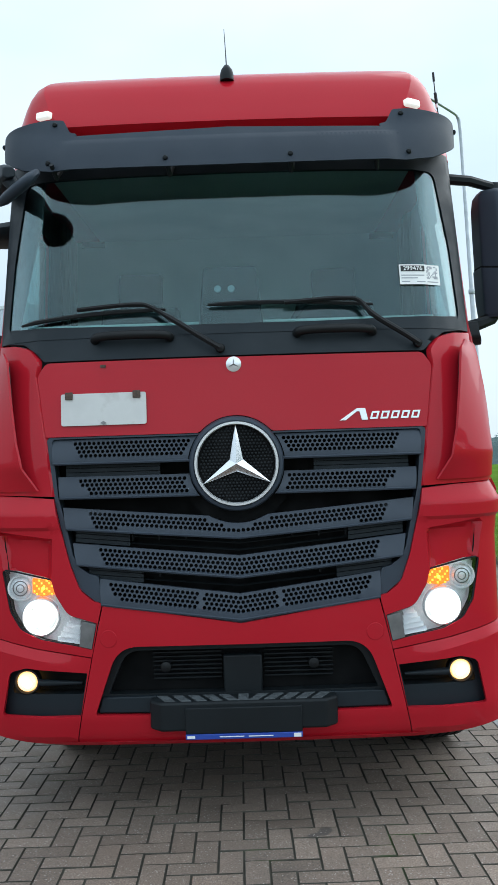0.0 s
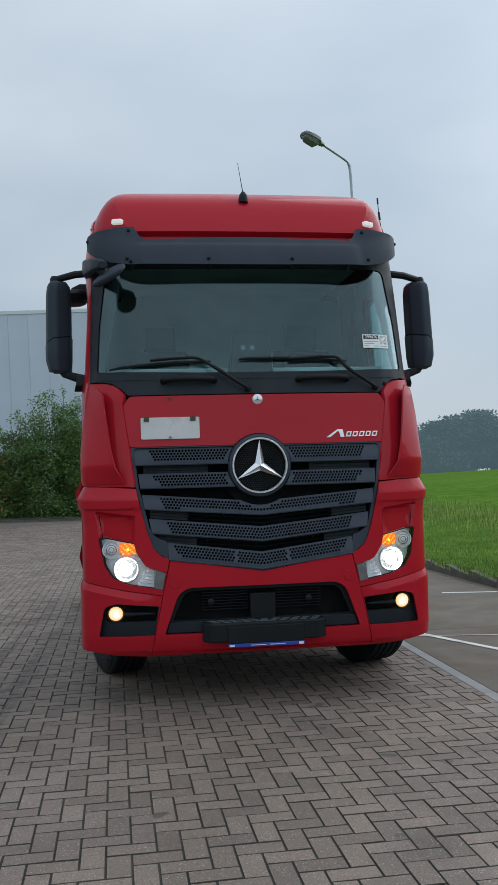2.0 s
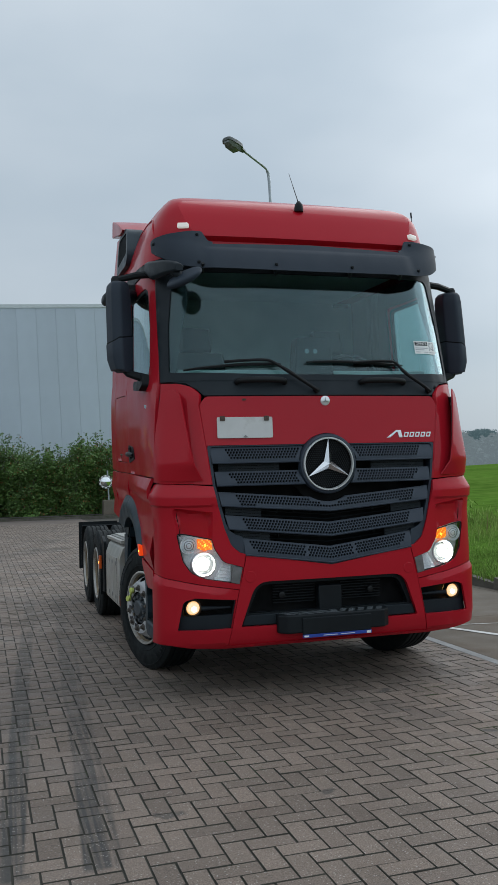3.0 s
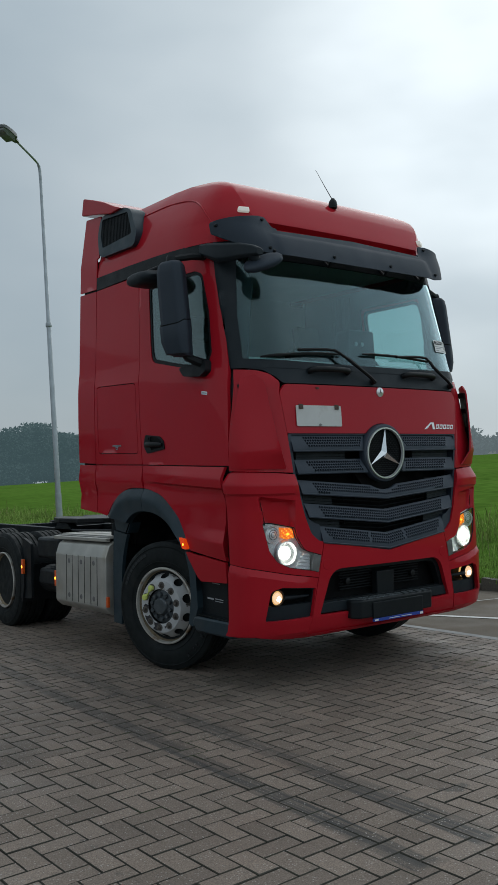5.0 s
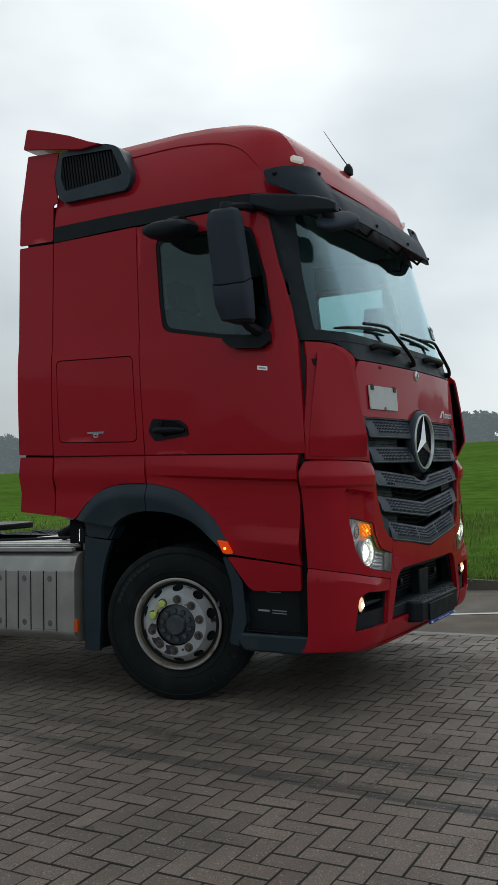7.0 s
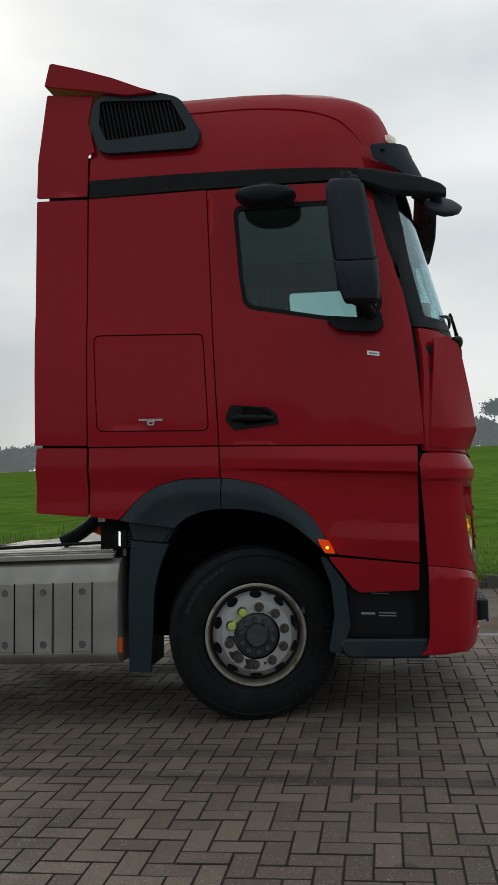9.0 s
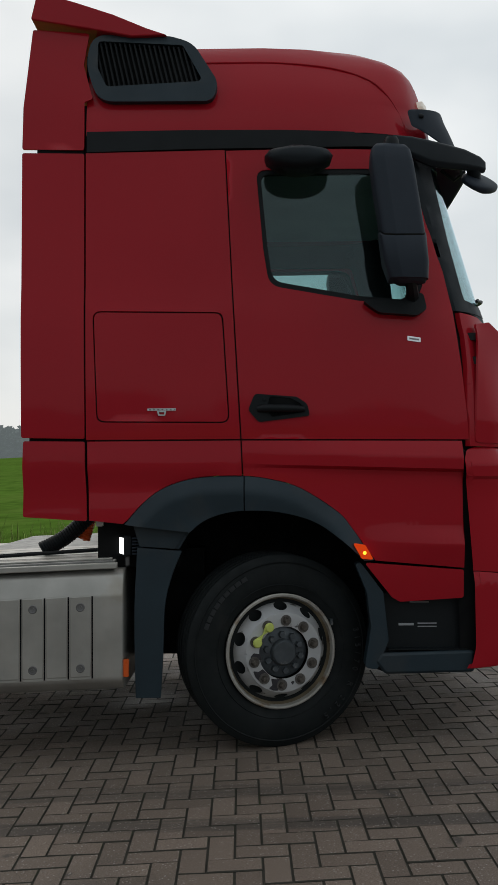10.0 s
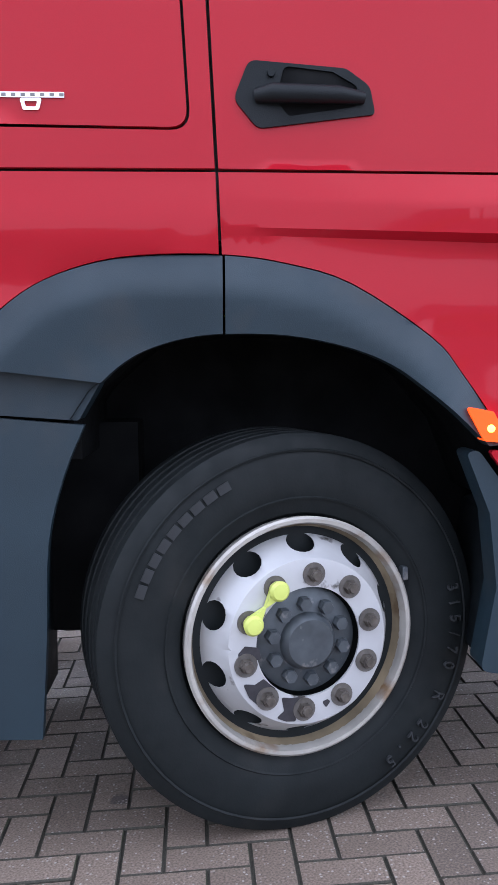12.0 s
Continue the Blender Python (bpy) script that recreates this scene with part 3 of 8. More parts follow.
for i in range(46):
    o = new("kerb_stone", kme)
    o.parent = kerbs
    o.matrix_basis = Matrix.Translation((-26 + i, 38.1, lie(0, 38.1))) @ pose(0, 0, 0, 0, 0, -90)


# ---- the red tractor unit: its nose points to -y, the ground under its front centre is the origin ----
truck = thing("tractor_unit", "red semi-trailer tractor with slate grille, headlamps lit, parked on paving", "truck", Matrix())
FRONT = [(0.36, 0.19), (0.42, 0.125), (0.52, 0.10), (0.95, 0.10), (1.3, 0.12), (1.55, 0.135), (1.8, 0.147), (2.17, 0.17), (2.33, 0.22), (3.05, 0.43), (3.45, 0.55)]
PLAN_LOW = [(0, 0), (0.5, 0.01), (0.88, 0.04), (1.0, 0.06), (1.1, 0.09), (1.17, 0.13), (1.21, 0.18), (1.23, 0.28), (1.235, 0.40), (1.24, 0.60), (1.24, 1.2)]
PLAN_HIGH = [(0, 0), (0.5, 0.015), (0.88, 0.05), (0.97, 0.085), (1.06, 0.14), (1.14, 0.22), (1.19, 0.32), (1.217, 0.44), (1.228, 0.58), (1.233, 0.75), (1.235, 1.2)]


def arc_table(plan):
    p = smooth_path([(x, y, 0) for x, y in plan], 8)
    s = [0.0]
    for a, b in zip(p, p[1:]):
        s.append(s[-1] + (b - a).length)
    return np.array(s), np.array([q.x for q in p]), np.array([q.y for q in p])


ARC_LOW, ARC_HIGH = arc_table(PLAN_LOW), arc_table(PLAN_HIGH)


def plan_at(s, z):
    """Half-width and set-back of the cab's outline at the arc length s from its centre line."""
    q = min(1, max(0, (z - 1.7) / 0.5))
    a = abs(s)
    x = (1 - q) * np.interp(a, ARC_LOW[0], ARC_LOW[1]) + q * np.interp(a, ARC_HIGH[0], ARC_HIGH[1])
    y = (1 - q) * np.interp(a, ARC_LOW[0], ARC_LOW[2]) + q * np.interp(a, ARC_HIGH[0], ARC_HIGH[2])
    return (x if s >= 0 else -x), y


def nose(lift=0.0):
    """Carries (arc length, height) onto the cab's front, lift metres proud of it."""
    def place(s, z):
        x, y = plan_at(s, z)
        x2, y2 = plan_at(s + 0.01, z)
        n = Vector((y2 - y, -(x2 - x), 0)).normalized()
        return Vector((x, lerp_table(FRONT, z) + y, z)) + n * lift
    return place


def side_x(y, z):
    """Half-width of the cab's flank."""
    q = min(1, max(0, (z - 1.7) / 0.5))
    d = y - lerp_table(FRONT, z)
    x = (1 - q) * np.interp(d, ARC_LOW[2], ARC_LOW[1]) + q * np.interp(d, ARC_HIGH[2], ARC_HIGH[1])
    x -= max(0, z - 2.3) * 0.028                       # leans in a little towards the roof
    x += 0.016 * math.exp(-((z - 1.47) / 0.06) ** 2)   # shoulder over the wheel
    x -= 0.012 * math.exp(-((z - 1.36) / 0.06) ** 2)
    x += 0.012 * min(1, max(0, (2.37 - 0.06 * max(0, 1.7 - y) - z) / 0.05)) * min(1, max(0, (z - 1.6) / 0.4))   # soft fold across door and flank
    return float(x)


def flank(sign, lift=0.0):
    def place(y, z):
        return Vector((sign * (side_x(y, z) + lift), y, z))
    return place


def mirrored(loop):
    return [(-a, b) for a, b in reversed(loop)]


def circle2(cx, cy, r, n=24):
    return [(cx + r * math.cos(2 * math.pi * i / n), cy + r * math.sin(2 * math.pi * i / n)) for i in range(n)]


# -- front: bonnet panel, emblem, bumper --
ring_cut = [(0.224 * math.cos(a), 1.675 + 0.224 * math.sin(a)) for a in np.linspace(radians(38), radians(142), 20)]
front_panel_loop = rounded([(-0.895, 1.822), (-0.935, 2.11), (-0.89, 2.172), (0.89, 2.172), (0.935, 2.11), (0.895, 1.822)], [0, 0.05, 0.04, 0.04, 0.05, 0]) + [(p[0], max(p[1], 1.822)) for p in ring_cut]
part("front_panel", sheet([front_panel_loop], nose(), 0.07), RED, truck, bevel=0.006)

# lower grille opening and fog lamp openings in the bumper
low_opening = rounded([(-0.572, 0.85), (0.572, 0.85), (0.684, 0.535), (-0.684, 0.535)], [0.14, 0.14, 0.012, 0.012], 8)
centre_bumper = rounded([(-0.634, 1.045), (-0.686, 0.82), (-0.764, 0.45), (-0.776, 0.385), (-0.45, 0.392), (0.45, 0.392), (0.776, 0.385), (0.764, 0.45), (0.686, 0.82), (0.634, 1.045), (0, 0.945)], 0)
bumper = part("bumper", sheet([centre_bumper, low_opening], nose(0.012), 0.03, (0, 0.035, 0)), RED, truck)
for sgn in (-1, 1):
    flip = (lambda l: l) if sgn > 0 else mirrored
    outer_b = rounded([(0.695, 0.798), (0.768, 0.45), (0.780, 0.388), (1.02, 0.40), (1.19, 0.43), (1.30, 0.425), (1.362, 0.415), (1.364, 0.908), (1.27, 0.899), (1.15, 0.880), (0.95, 0.840)], 0)
    fog_cut = rounded([(0.716, 0.730), (0.752, 0.530), (1.126, 0.530), (1.085, 0.735), (1.0, 0.757)], [0.006, 0.006, 0.012, 0.05, 0.05])
    def corner_bulge(s, z):
        rim = float(np.interp(abs(s), [0.695, 0.95, 1.15, 1.27, 1.385], [0.798, 0.840, 0.880, 0.899, 0.911]))
        return nose(0.010 + 0.020 * min(1, max(0, (rim - z) / 0.045)) * min(1, max(0, (abs(s) - 0.72) / 0.2)))(s, z)
    rim_fold = [(0.71, 0.755), (0.95, 0.795), (1.15, 0.835), (1.27, 0.854), (1.384, 0.866)]
    part("bumper_corner", sheet([flip(outer_b), flip(fog_cut)], corner_bulge, 0.03, (0, 0.03, 0), 0.03, [flip(rim_fold)]), RED, truck, smooth=20)
    # fog lamp housing
    fin = rounded([(0.700, 0.746), (0.736, 0.512), (1.165, 0.512), (1.115, 0.750), (1.0, 0.772)], [0.006, 0.006, 0.012, 0.05, 0.05])
    cavity = rounded([(0.726, 0.722), (0.744, 0.628), (1.102, 0.624), (1.078, 0.728), (1.0, 0.746)], [0.006, 0.01, 0.02, 0.045, 0.05])
    fh = part("fog_lamp_housing", sheet([flip(fin), flip(cavity)], nose(-0.014), 0.05, (0, 0.012, 0)), COWL, truck, "slate plastic fog lamp bezel", bevel=0.003)
    cavity_rim = [(a, b) for a, b in dense(cavity, 0.02)]
    part("cavity_wall", loft([[nose(lift)(*p) for p in flip(cavity_rim)] for lift in (-0.016, -0.05, -0.10)], caps=False), BLACK, fh)
    c = nose(-0.026)(sgn * 1.024, 0.681)
    part("fog_lamp", lathe([(0.0001, c.y - 0.024), (0.027, c.y - 0.022), (0.043, c.y - 0.013), (0.049, c.y + 0.004), (0.049, c.y + 0.05)], 28, "y", (c.x, 0, c.z)), FOGLIT, fh, "round lit fog lamp")
    part("fog_bulb", lathe([(0.0001, c.y - 0.027), (0.014, c.y - 0.0255), (0.019, c.y - 0.0225), (0.019, c.y - 0.01)], 20, "y", (c.x - sgn * 0.004, 0, c.z - 0.006)), LAMPLIT, fh)
    part("fog_bezel", lathe([(0.049, c.y - 0.010), (0.053, c.y - 0.018), (0.059, c.y - 0.016), (0.064, c.y + 0.02), (0.050, c.y + 0.02)], 28, "y", (c.x, 0, c.z), closed=True), GRIP, fh)
    fin_pts = [nose(-0.030)(sgn * x, 0.676) for x in np.linspace(0.752, 0.965, 7)]
    part("cavity_fin", tube(fin_pts, [0.006, 0.009, 0.011, 0.013, 0.015, 0.017, 0.018], 10), COWL, fh)
    # near-black sheet gives the fog lamp recess its shade
    part("vent_back", sheet([flip(rounded([(0.70, 0.75), (0.73, 0.54), (1.12, 0.54), (1.08, 0.76)], 0.01))], nose(-0.10), 0.08, (0, 0.01, 0)), VOID, fh)

    # headlamp surround: the red corner below the split line
    hl = [(0.664, 0.960), (0.690, 0.838), (0.752, 0.852), (0.93, 0.884), (1.03, 0.928), (1.086, 1.01), (1.128, 1.205), (1.06, 1.198), (0.876, 1.160), (0.858, 1.092), (0.80, 1.00)]
    hl_loop = rounded(hl, [0.004, 0.004, 0.1, 0.1, 0.08, 0.08, 0.015, 0.1, 0.02, 0.06, 0.08], 4)
    corner = [(0.858, 1.533), (0.83, 1.40), (0.79, 1.24), (0.742, 1.11), (0.68, 1.060), (0.639, 1.049), (0.662, 0.95), (0.692, 0.803), (0.95, 0.845), (1.15, 0.885), (1.27, 0.904), (1.366, 0.913), (1.370, 1.25), (1.376, 1.49), (1.352, 1.545), (1.30, 1.558), (1.22, 1.556), (1.0, 1.545)]
    corner_loop = rounded(corner, [0, 0.2, 0.2, 0.1, 0.03, 0, 0, 0, 0, 0, 0, 0, 0, 0.03, 0.03, 0.05, 0.05, 0], 4)

    recess = [(0.878, 1.12), (0.866, 1.350), (1.152, 1.388), (1.105, 1.12)]

    def corner_place(s, z):
        a = abs(s)
        k = float(np.interp(z, [1.30, 1.388, 1.405, 1.462, 1.475, 1.56], [0.0, 0.010, 0.026, 0.030, 0.027, -0.018]))
        depth = 1.0
        for (x0, z0), (x1, z1) in zip(recess, recess[1:] + recess[:1]):
            ln = math.hypot(x1 - x0, z1 - z0)
            depth = min(depth, ((a - x0) * (z1 - z0) - (z - z0) * (x1 - x0)) / ln)
        if depth > 0 and z > 1.13:
            u = min(1, depth / 0.022)
            k -= 0.040 * u * u * (3 - 2 * u)
        return nose(0.012 + k * min(1, max(0, (a - 0.80) / 0.08)))(s, z)
    folds = [recess, [(0.8, 1.388), (1.43, 1.388)], [(0.8, 1.405), (1.43, 1.405)], [(0.8, 1.462), (1.44, 1.462)], [(0.8, 1.475), (1.44, 1.475)]]
    lampset = part("headlamp_surround", sheet([flip(corner_loop), flip(hl_loop)], corner_place, 0.022, (0, 0.03, 0), 0.03, [flip(c) for c in folds]), RED, truck, smooth=30)
    # near-black sheets paint the shade in the rear gap and the outer slot
    part("corner_gap", sheet([flip([(1.33, 0.44), (1.455, 0.44), (1.475, 1.25), (1.485, 1.535), (1.33, 1.535)])], nose(-0.018), 0.06, (0, 0.004, 0)), VOID, lampset, "near-black sheet for the shade behind the corner panel")
    part("surround_slot", sheet([flip([(1.128, 1.362), (1.148, 1.366), (1.113, 1.185), (1.098, 1.185)])], nose(-0.012), 0.04, (0, 0.004, 0)), VOID, lampset)
    # headlamp with its reflectors, bulbs, indicator and clear cover
    lamp = part("headlamp", sheet([flip(hl_loop)], nose(-0.035), 0.05, (0, 0.01, 0), 0.05), REFLECTOR, truck, "clear headlamp cluster, lit")
    main = nose(-0.006)(sgn * 0.938, 0.985)
    part("reflector_bowl", lathe([(0.03, main.y + 0.07), (0.06, main.y + 0.05), (0.078, main.y + 0.012), (0.082, main.y + 0.004), (0.088, main.y + 0.006), (0.091, main.y + 0.012), (0.093, main.y + 0.04)], 36, "y", (main.x, 0, main.z)), BRIGHT, lamp)
    part("dipped_beam", lathe([(0.0001, main.y + 0.010), (0.026, main.y + 0.014), (0.042, main.y + 0.024), (0.050, main.y + 0.040), (0.053, main.y + 0.06)], 32, "y", (main.x, 0, main.z)), LAMPLIT, lamp, "bright lit dipped beam")
    high = nose(-0.004)(sgn * 1.040, 1.118)
    part("high_beam", lathe([(0.0001, high.y + 0.004), (0.028, high.y + 0.007), (0.046, high.y + 0.016), (0.052, high.y + 0.026), (0.054, high.y + 0.012), (0.062, high.y + 0.012), (0.064, high.y + 0.035)], 36, "y", (high.x, 0, high.z)), REFLECTOR, lamp)
    for rr in (0.018, 0.034):
        part("lens_ring", tube([(high.x + rr * math.cos(a), high.y + 0.004 + rr * 0.12, high.z + rr * math.sin(a)) for a in np.linspace(0, 2 * math.pi, 25)], 0.0025, 5), STEEL, lamp)
    # near-black sheet added behind the lamp, for shade and against see-through
    back = [(0.70, 0.83), (1.0, 0.86), (1.20, 0.92), (1.21, 1.22), (0.85, 1.20), (0.72, 1.0)]
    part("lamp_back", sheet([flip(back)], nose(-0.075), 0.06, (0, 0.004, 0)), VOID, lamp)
    amber_o = rounded([(0.885, 1.152), (0.872, 1.092), (0.93, 1.080), (0.982, 1.098), (0.982, 1.166)], 0.006)
    part("indicator", sheet([flip(amber_o)], nose(-0.018), 0.03, (0, 0.02, 0)), BLINKER, lamp, "lit amber indicator")
    facets = bmesh.new()
    for ix in range(8):
        for iz in range(6):
            a, b = 0.884 + 0.0125 * ix, 1.092 + 0.0125 * iz
            if inside([(a, b)], [amber_o])[0] and (ix + 2 * iz) % 3 == 0:
                ring = [facets.verts.new(nose(-0.017)(sgn * (a + da), b + db)) for da, db in ((-0.005, -0.005), (0.005, -0.005), (0.005, 0.005), (-0.005, 0.005))]
                peak = facets.verts.new(nose(-0.011)(sgn * a, b + 0.001))
                for k in range(4):
                    facets.faces.new([ring[k], ring[(k + 1) % 4], peak])
    part("indicator_facets", facets, FACET, lamp)
    part("indicator_bulb", lathe([(0.0001, 0), (0.008, 0.004), (0.010, 0.02)], 16, "y", tuple(nose(-0.008)(sgn * 0.925, 1.118))), AMBERLIT, lamp)
    for k in range(5):
        z0 = 0.864 + 0.0225 * k

        def tilted(a, z, z0=z0):
            return nose(-0.010 - 0.75 * (z - z0))(a, z)
        part("reflector_rib", sheet([flip([(0.752, z0 + 0.001 - 0.004), (0.862 - 0.014 * k, z0 + 0.010), (0.862 - 0.014 * k, z0 + 0.029), (0.748, z0 + 0.016)])], tilted, 0.03, (0, 0.012, 0)), LAMPWHITE, lamp)
    part("lamp_washer_cover", sheet([flip(rounded([(0.668, 0.957), (0.692, 0.842), (0.749, 0.855), (0.734, 0.970)], 0.004))], nose(0.014), 0.05, (0, 0.02, 0)), STEEL, lamp, "grey square reflector")
    cover = part("lens", sheet([flip([p for p in hl_loop])], nose(0.002), 0.05, (0, 0.003, 0), 0.05), CLEAR, lamp, "clear lens")
    cover.visible_shadow = False
    rim = [nose(0.002)(*p) for p in flip(hl_loop)]
    part("lamp_seal", tube(rim + rim[:1], 0.0045, 6), BLACK, lamp)
    # blanking cap over the towing eye
    cap = [(sgn * 0.612 + 0.040 * math.cos(a), 0.888 + 0.040 * math.sin(a)) for a in np.linspace(0, 2 * math.pi, 33)]
    part("towing_cap", sheet([cap[:-1]], nose(0.0145), 0.03, (0, 0.006, 0)), RED, bumper, bevel=0.002)

    # corner wind deflector beside the bonnet panel
    band = [(0.902, 1.822), (0.942, 2.11), (0.93, 2.19), (0.99, 2.245), (1.08, 2.27), (1.238, 2.279), (1.291, 2.0), (1.355, 1.75), (1.364, 1.562), (1.0, 1.551), (0.866, 1.545)]
    base = part("corner_panel", sheet([flip(rounded(band, [0, 0.03, 0.05, 0.08, 0, 0, 0.1, 0.1, 0, 0, 0], 4))], nose(0.006), 0.03, (-sgn * 0.02, 0.02, 0)), RED, truck, bevel=0.005)

    def fin_place(s, z):
        """Deflector blade standing off the corner: leading edge proud, rear edge over the flank."""
        lead = float(np.interp(z, [1.57, 1.60, 1.68, 1.80, 2.0, 2.17, 2.24], [0.93, 0.945, 0.982, 1.008, 1.03, 1.045, 1.06]))
        rear = float(np.interp(z, [1.57, 1.70, 2.24], [1.335, 1.325, 1.185]))
        t = min(1, max(0, (abs(s) - lead) / (1.30 - lead)))
        lift = float(np.interp(z, [1.57, 1.685, 1.80, 2.24], [0.022, 0.078, 0.080, 0.085]))
        stand = float(np.interp(z, [1.57, 1.70, 2.24], [0.012, 0.018, 0.050]))
        p = nose(lift * (1 - t) ** 1.4 + stand * t)(lead + (rear - lead) * t, z)
        return Vector((sgn * p.x, p.y, p.z))
    fin_loop = [(1.048, 2.19), (1.03, 2.0), (1.008, 1.80), (0.982, 1.68), (0.945, 1.60), (0.93, 1.572), (1.10, 1.572), (1.30, 1.582), (1.30, 1.8), (1.30, 2.0), (1.30, 2.215), (1.12, 2.235)]
    part("wind_deflector", sheet([flip(rounded(fin_loop, [0.02, 0.2, 0.2, 0.05, 0.02, 0.004, 0.05, 0.02, 0, 0, 0.02, 0.04], 4))], fin_place, 0.025, (-sgn * 0.008, 0.008, 0), 0.025, [flip([(0.975, 1.688), (1.302, 1.688)])]), RED, base, smooth=25)
    part("deflector_lining", sheet([flip(rounded([(1.055, 2.17), (1.04, 2.0), (1.02, 1.80), (0.995, 1.68), (0.965, 1.61), (1.28, 1.61), (1.28, 2.0), (1.28, 2.18)], 0.02, 3))],
                                   lambda s, z: fin_place(s, z) + Vector((-sgn * 0.010, 0.011, 0)), 0.03, (-sgn * 0.003, 0.003, 0)), GRIP, base, "black inner face of the deflector")
    for zz in (1.70, 1.86, 2.02, 2.15):
        q0, q1 = fin_place(sgn * 1.10, zz) + Vector((-sgn * 0.012, 0.012, 0)), nose(-0.01)(sgn * 1.14, zz)
        q2, q3 = fin_place(sgn * 1.29, zz) + Vector((-sgn * 0.012, 0.005, 0)), nose(-0.01)(sgn * 1.26, zz)
        part("deflector_strut", loft([[v + Vector((0, 0, dz)) for v in (q0, q2, q3, q1)] for dz in (-0.02, 0.02)]), GRIP, base)

# thin lip along the bumper's lower edge
lip_s = np.linspace(-1.375, 1.375, 56)
lip_low = [(s_, float(np.interp(abs(s_), [0, 0.45, 0.8, 1.02, 1.19, 1.38], [0.386, 0.386, 0.379, 0.394, 0.423, 0.41]))) for s_ in lip_s]
part("bumper_lip", sheet([lip_low + [(a, b + 0.022) for a, b in reversed(lip_low)]], nose(0.024), 0.05, (0, 0.03, 0)), RED, bumper, bevel=0.003)

# near-black sheet behind the grille and bumper, painting the shade there
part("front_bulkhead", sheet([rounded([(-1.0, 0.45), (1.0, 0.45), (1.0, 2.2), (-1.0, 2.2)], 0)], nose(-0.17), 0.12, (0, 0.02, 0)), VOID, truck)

# -- radiator grille: five louvred bars with round holes, a frame, dark slots between --
def v_line(z_end, z_mid, x, w):
    """Height of a bar's edge: straight, or drooping to the middle."""
    return z_end + (z_mid - z_end) * (1 - min(1, abs(x) / w))


BARS = [  # half-width at top and bottom, top end, top middle, bottom end, bottom middle, perforated half-width at top
    (0.872, 0.858, 1.808, 1.808, 1.692, 1.692, 0.765),
    (0.842, 0.828, 1.634, 1.634, 1.532, 1.532, 0.735),
    (0.822, 0.800, 1.492, 1.425, 1.392, 1.330, 0.700),
    (0.778, 0.752, 1.326, 1.250, 1.228, 1.150, 0.655),
    (0.652, 0.642, 1.159, 1.075, 1.042, 0.957, 0.605),
]
grille = part("grille", sheet([rounded([(-0.892, 1.82), (-0.86, 1.54), (-0.83, 1.40), (-0.79, 1.24), (-0.745, 1.115), (-0.66, 1.047), (0, 0.945), (0.66, 1.047), (0.745, 1.115), (0.79, 1.24), (0.83, 1.40), (0.86, 1.54), (0.892, 1.82)], 0.02),
                       rounded([(-0.868, 1.812), (-0.84, 1.54), (-0.80, 1.38), (-0.775, 1.27), (-0.745, 1.215), (-0.70, 1.183), (-0.655, 1.172), (-0.645, 1.066), (0, 0.965), (0.645, 1.066), (0.655, 1.172), (0.70, 1.183), (0.745, 1.215), (0.775, 1.27), (0.80, 1.38), (0.84, 1.54), (0.868, 1.812)], 0.02)],
                      nose(-0.004), 0.06, (0, 0.09, 0)), SLATE, truck, "slate plastic radiator grille frame", bevel=0.003)
STAR = (0.0, 1.675)
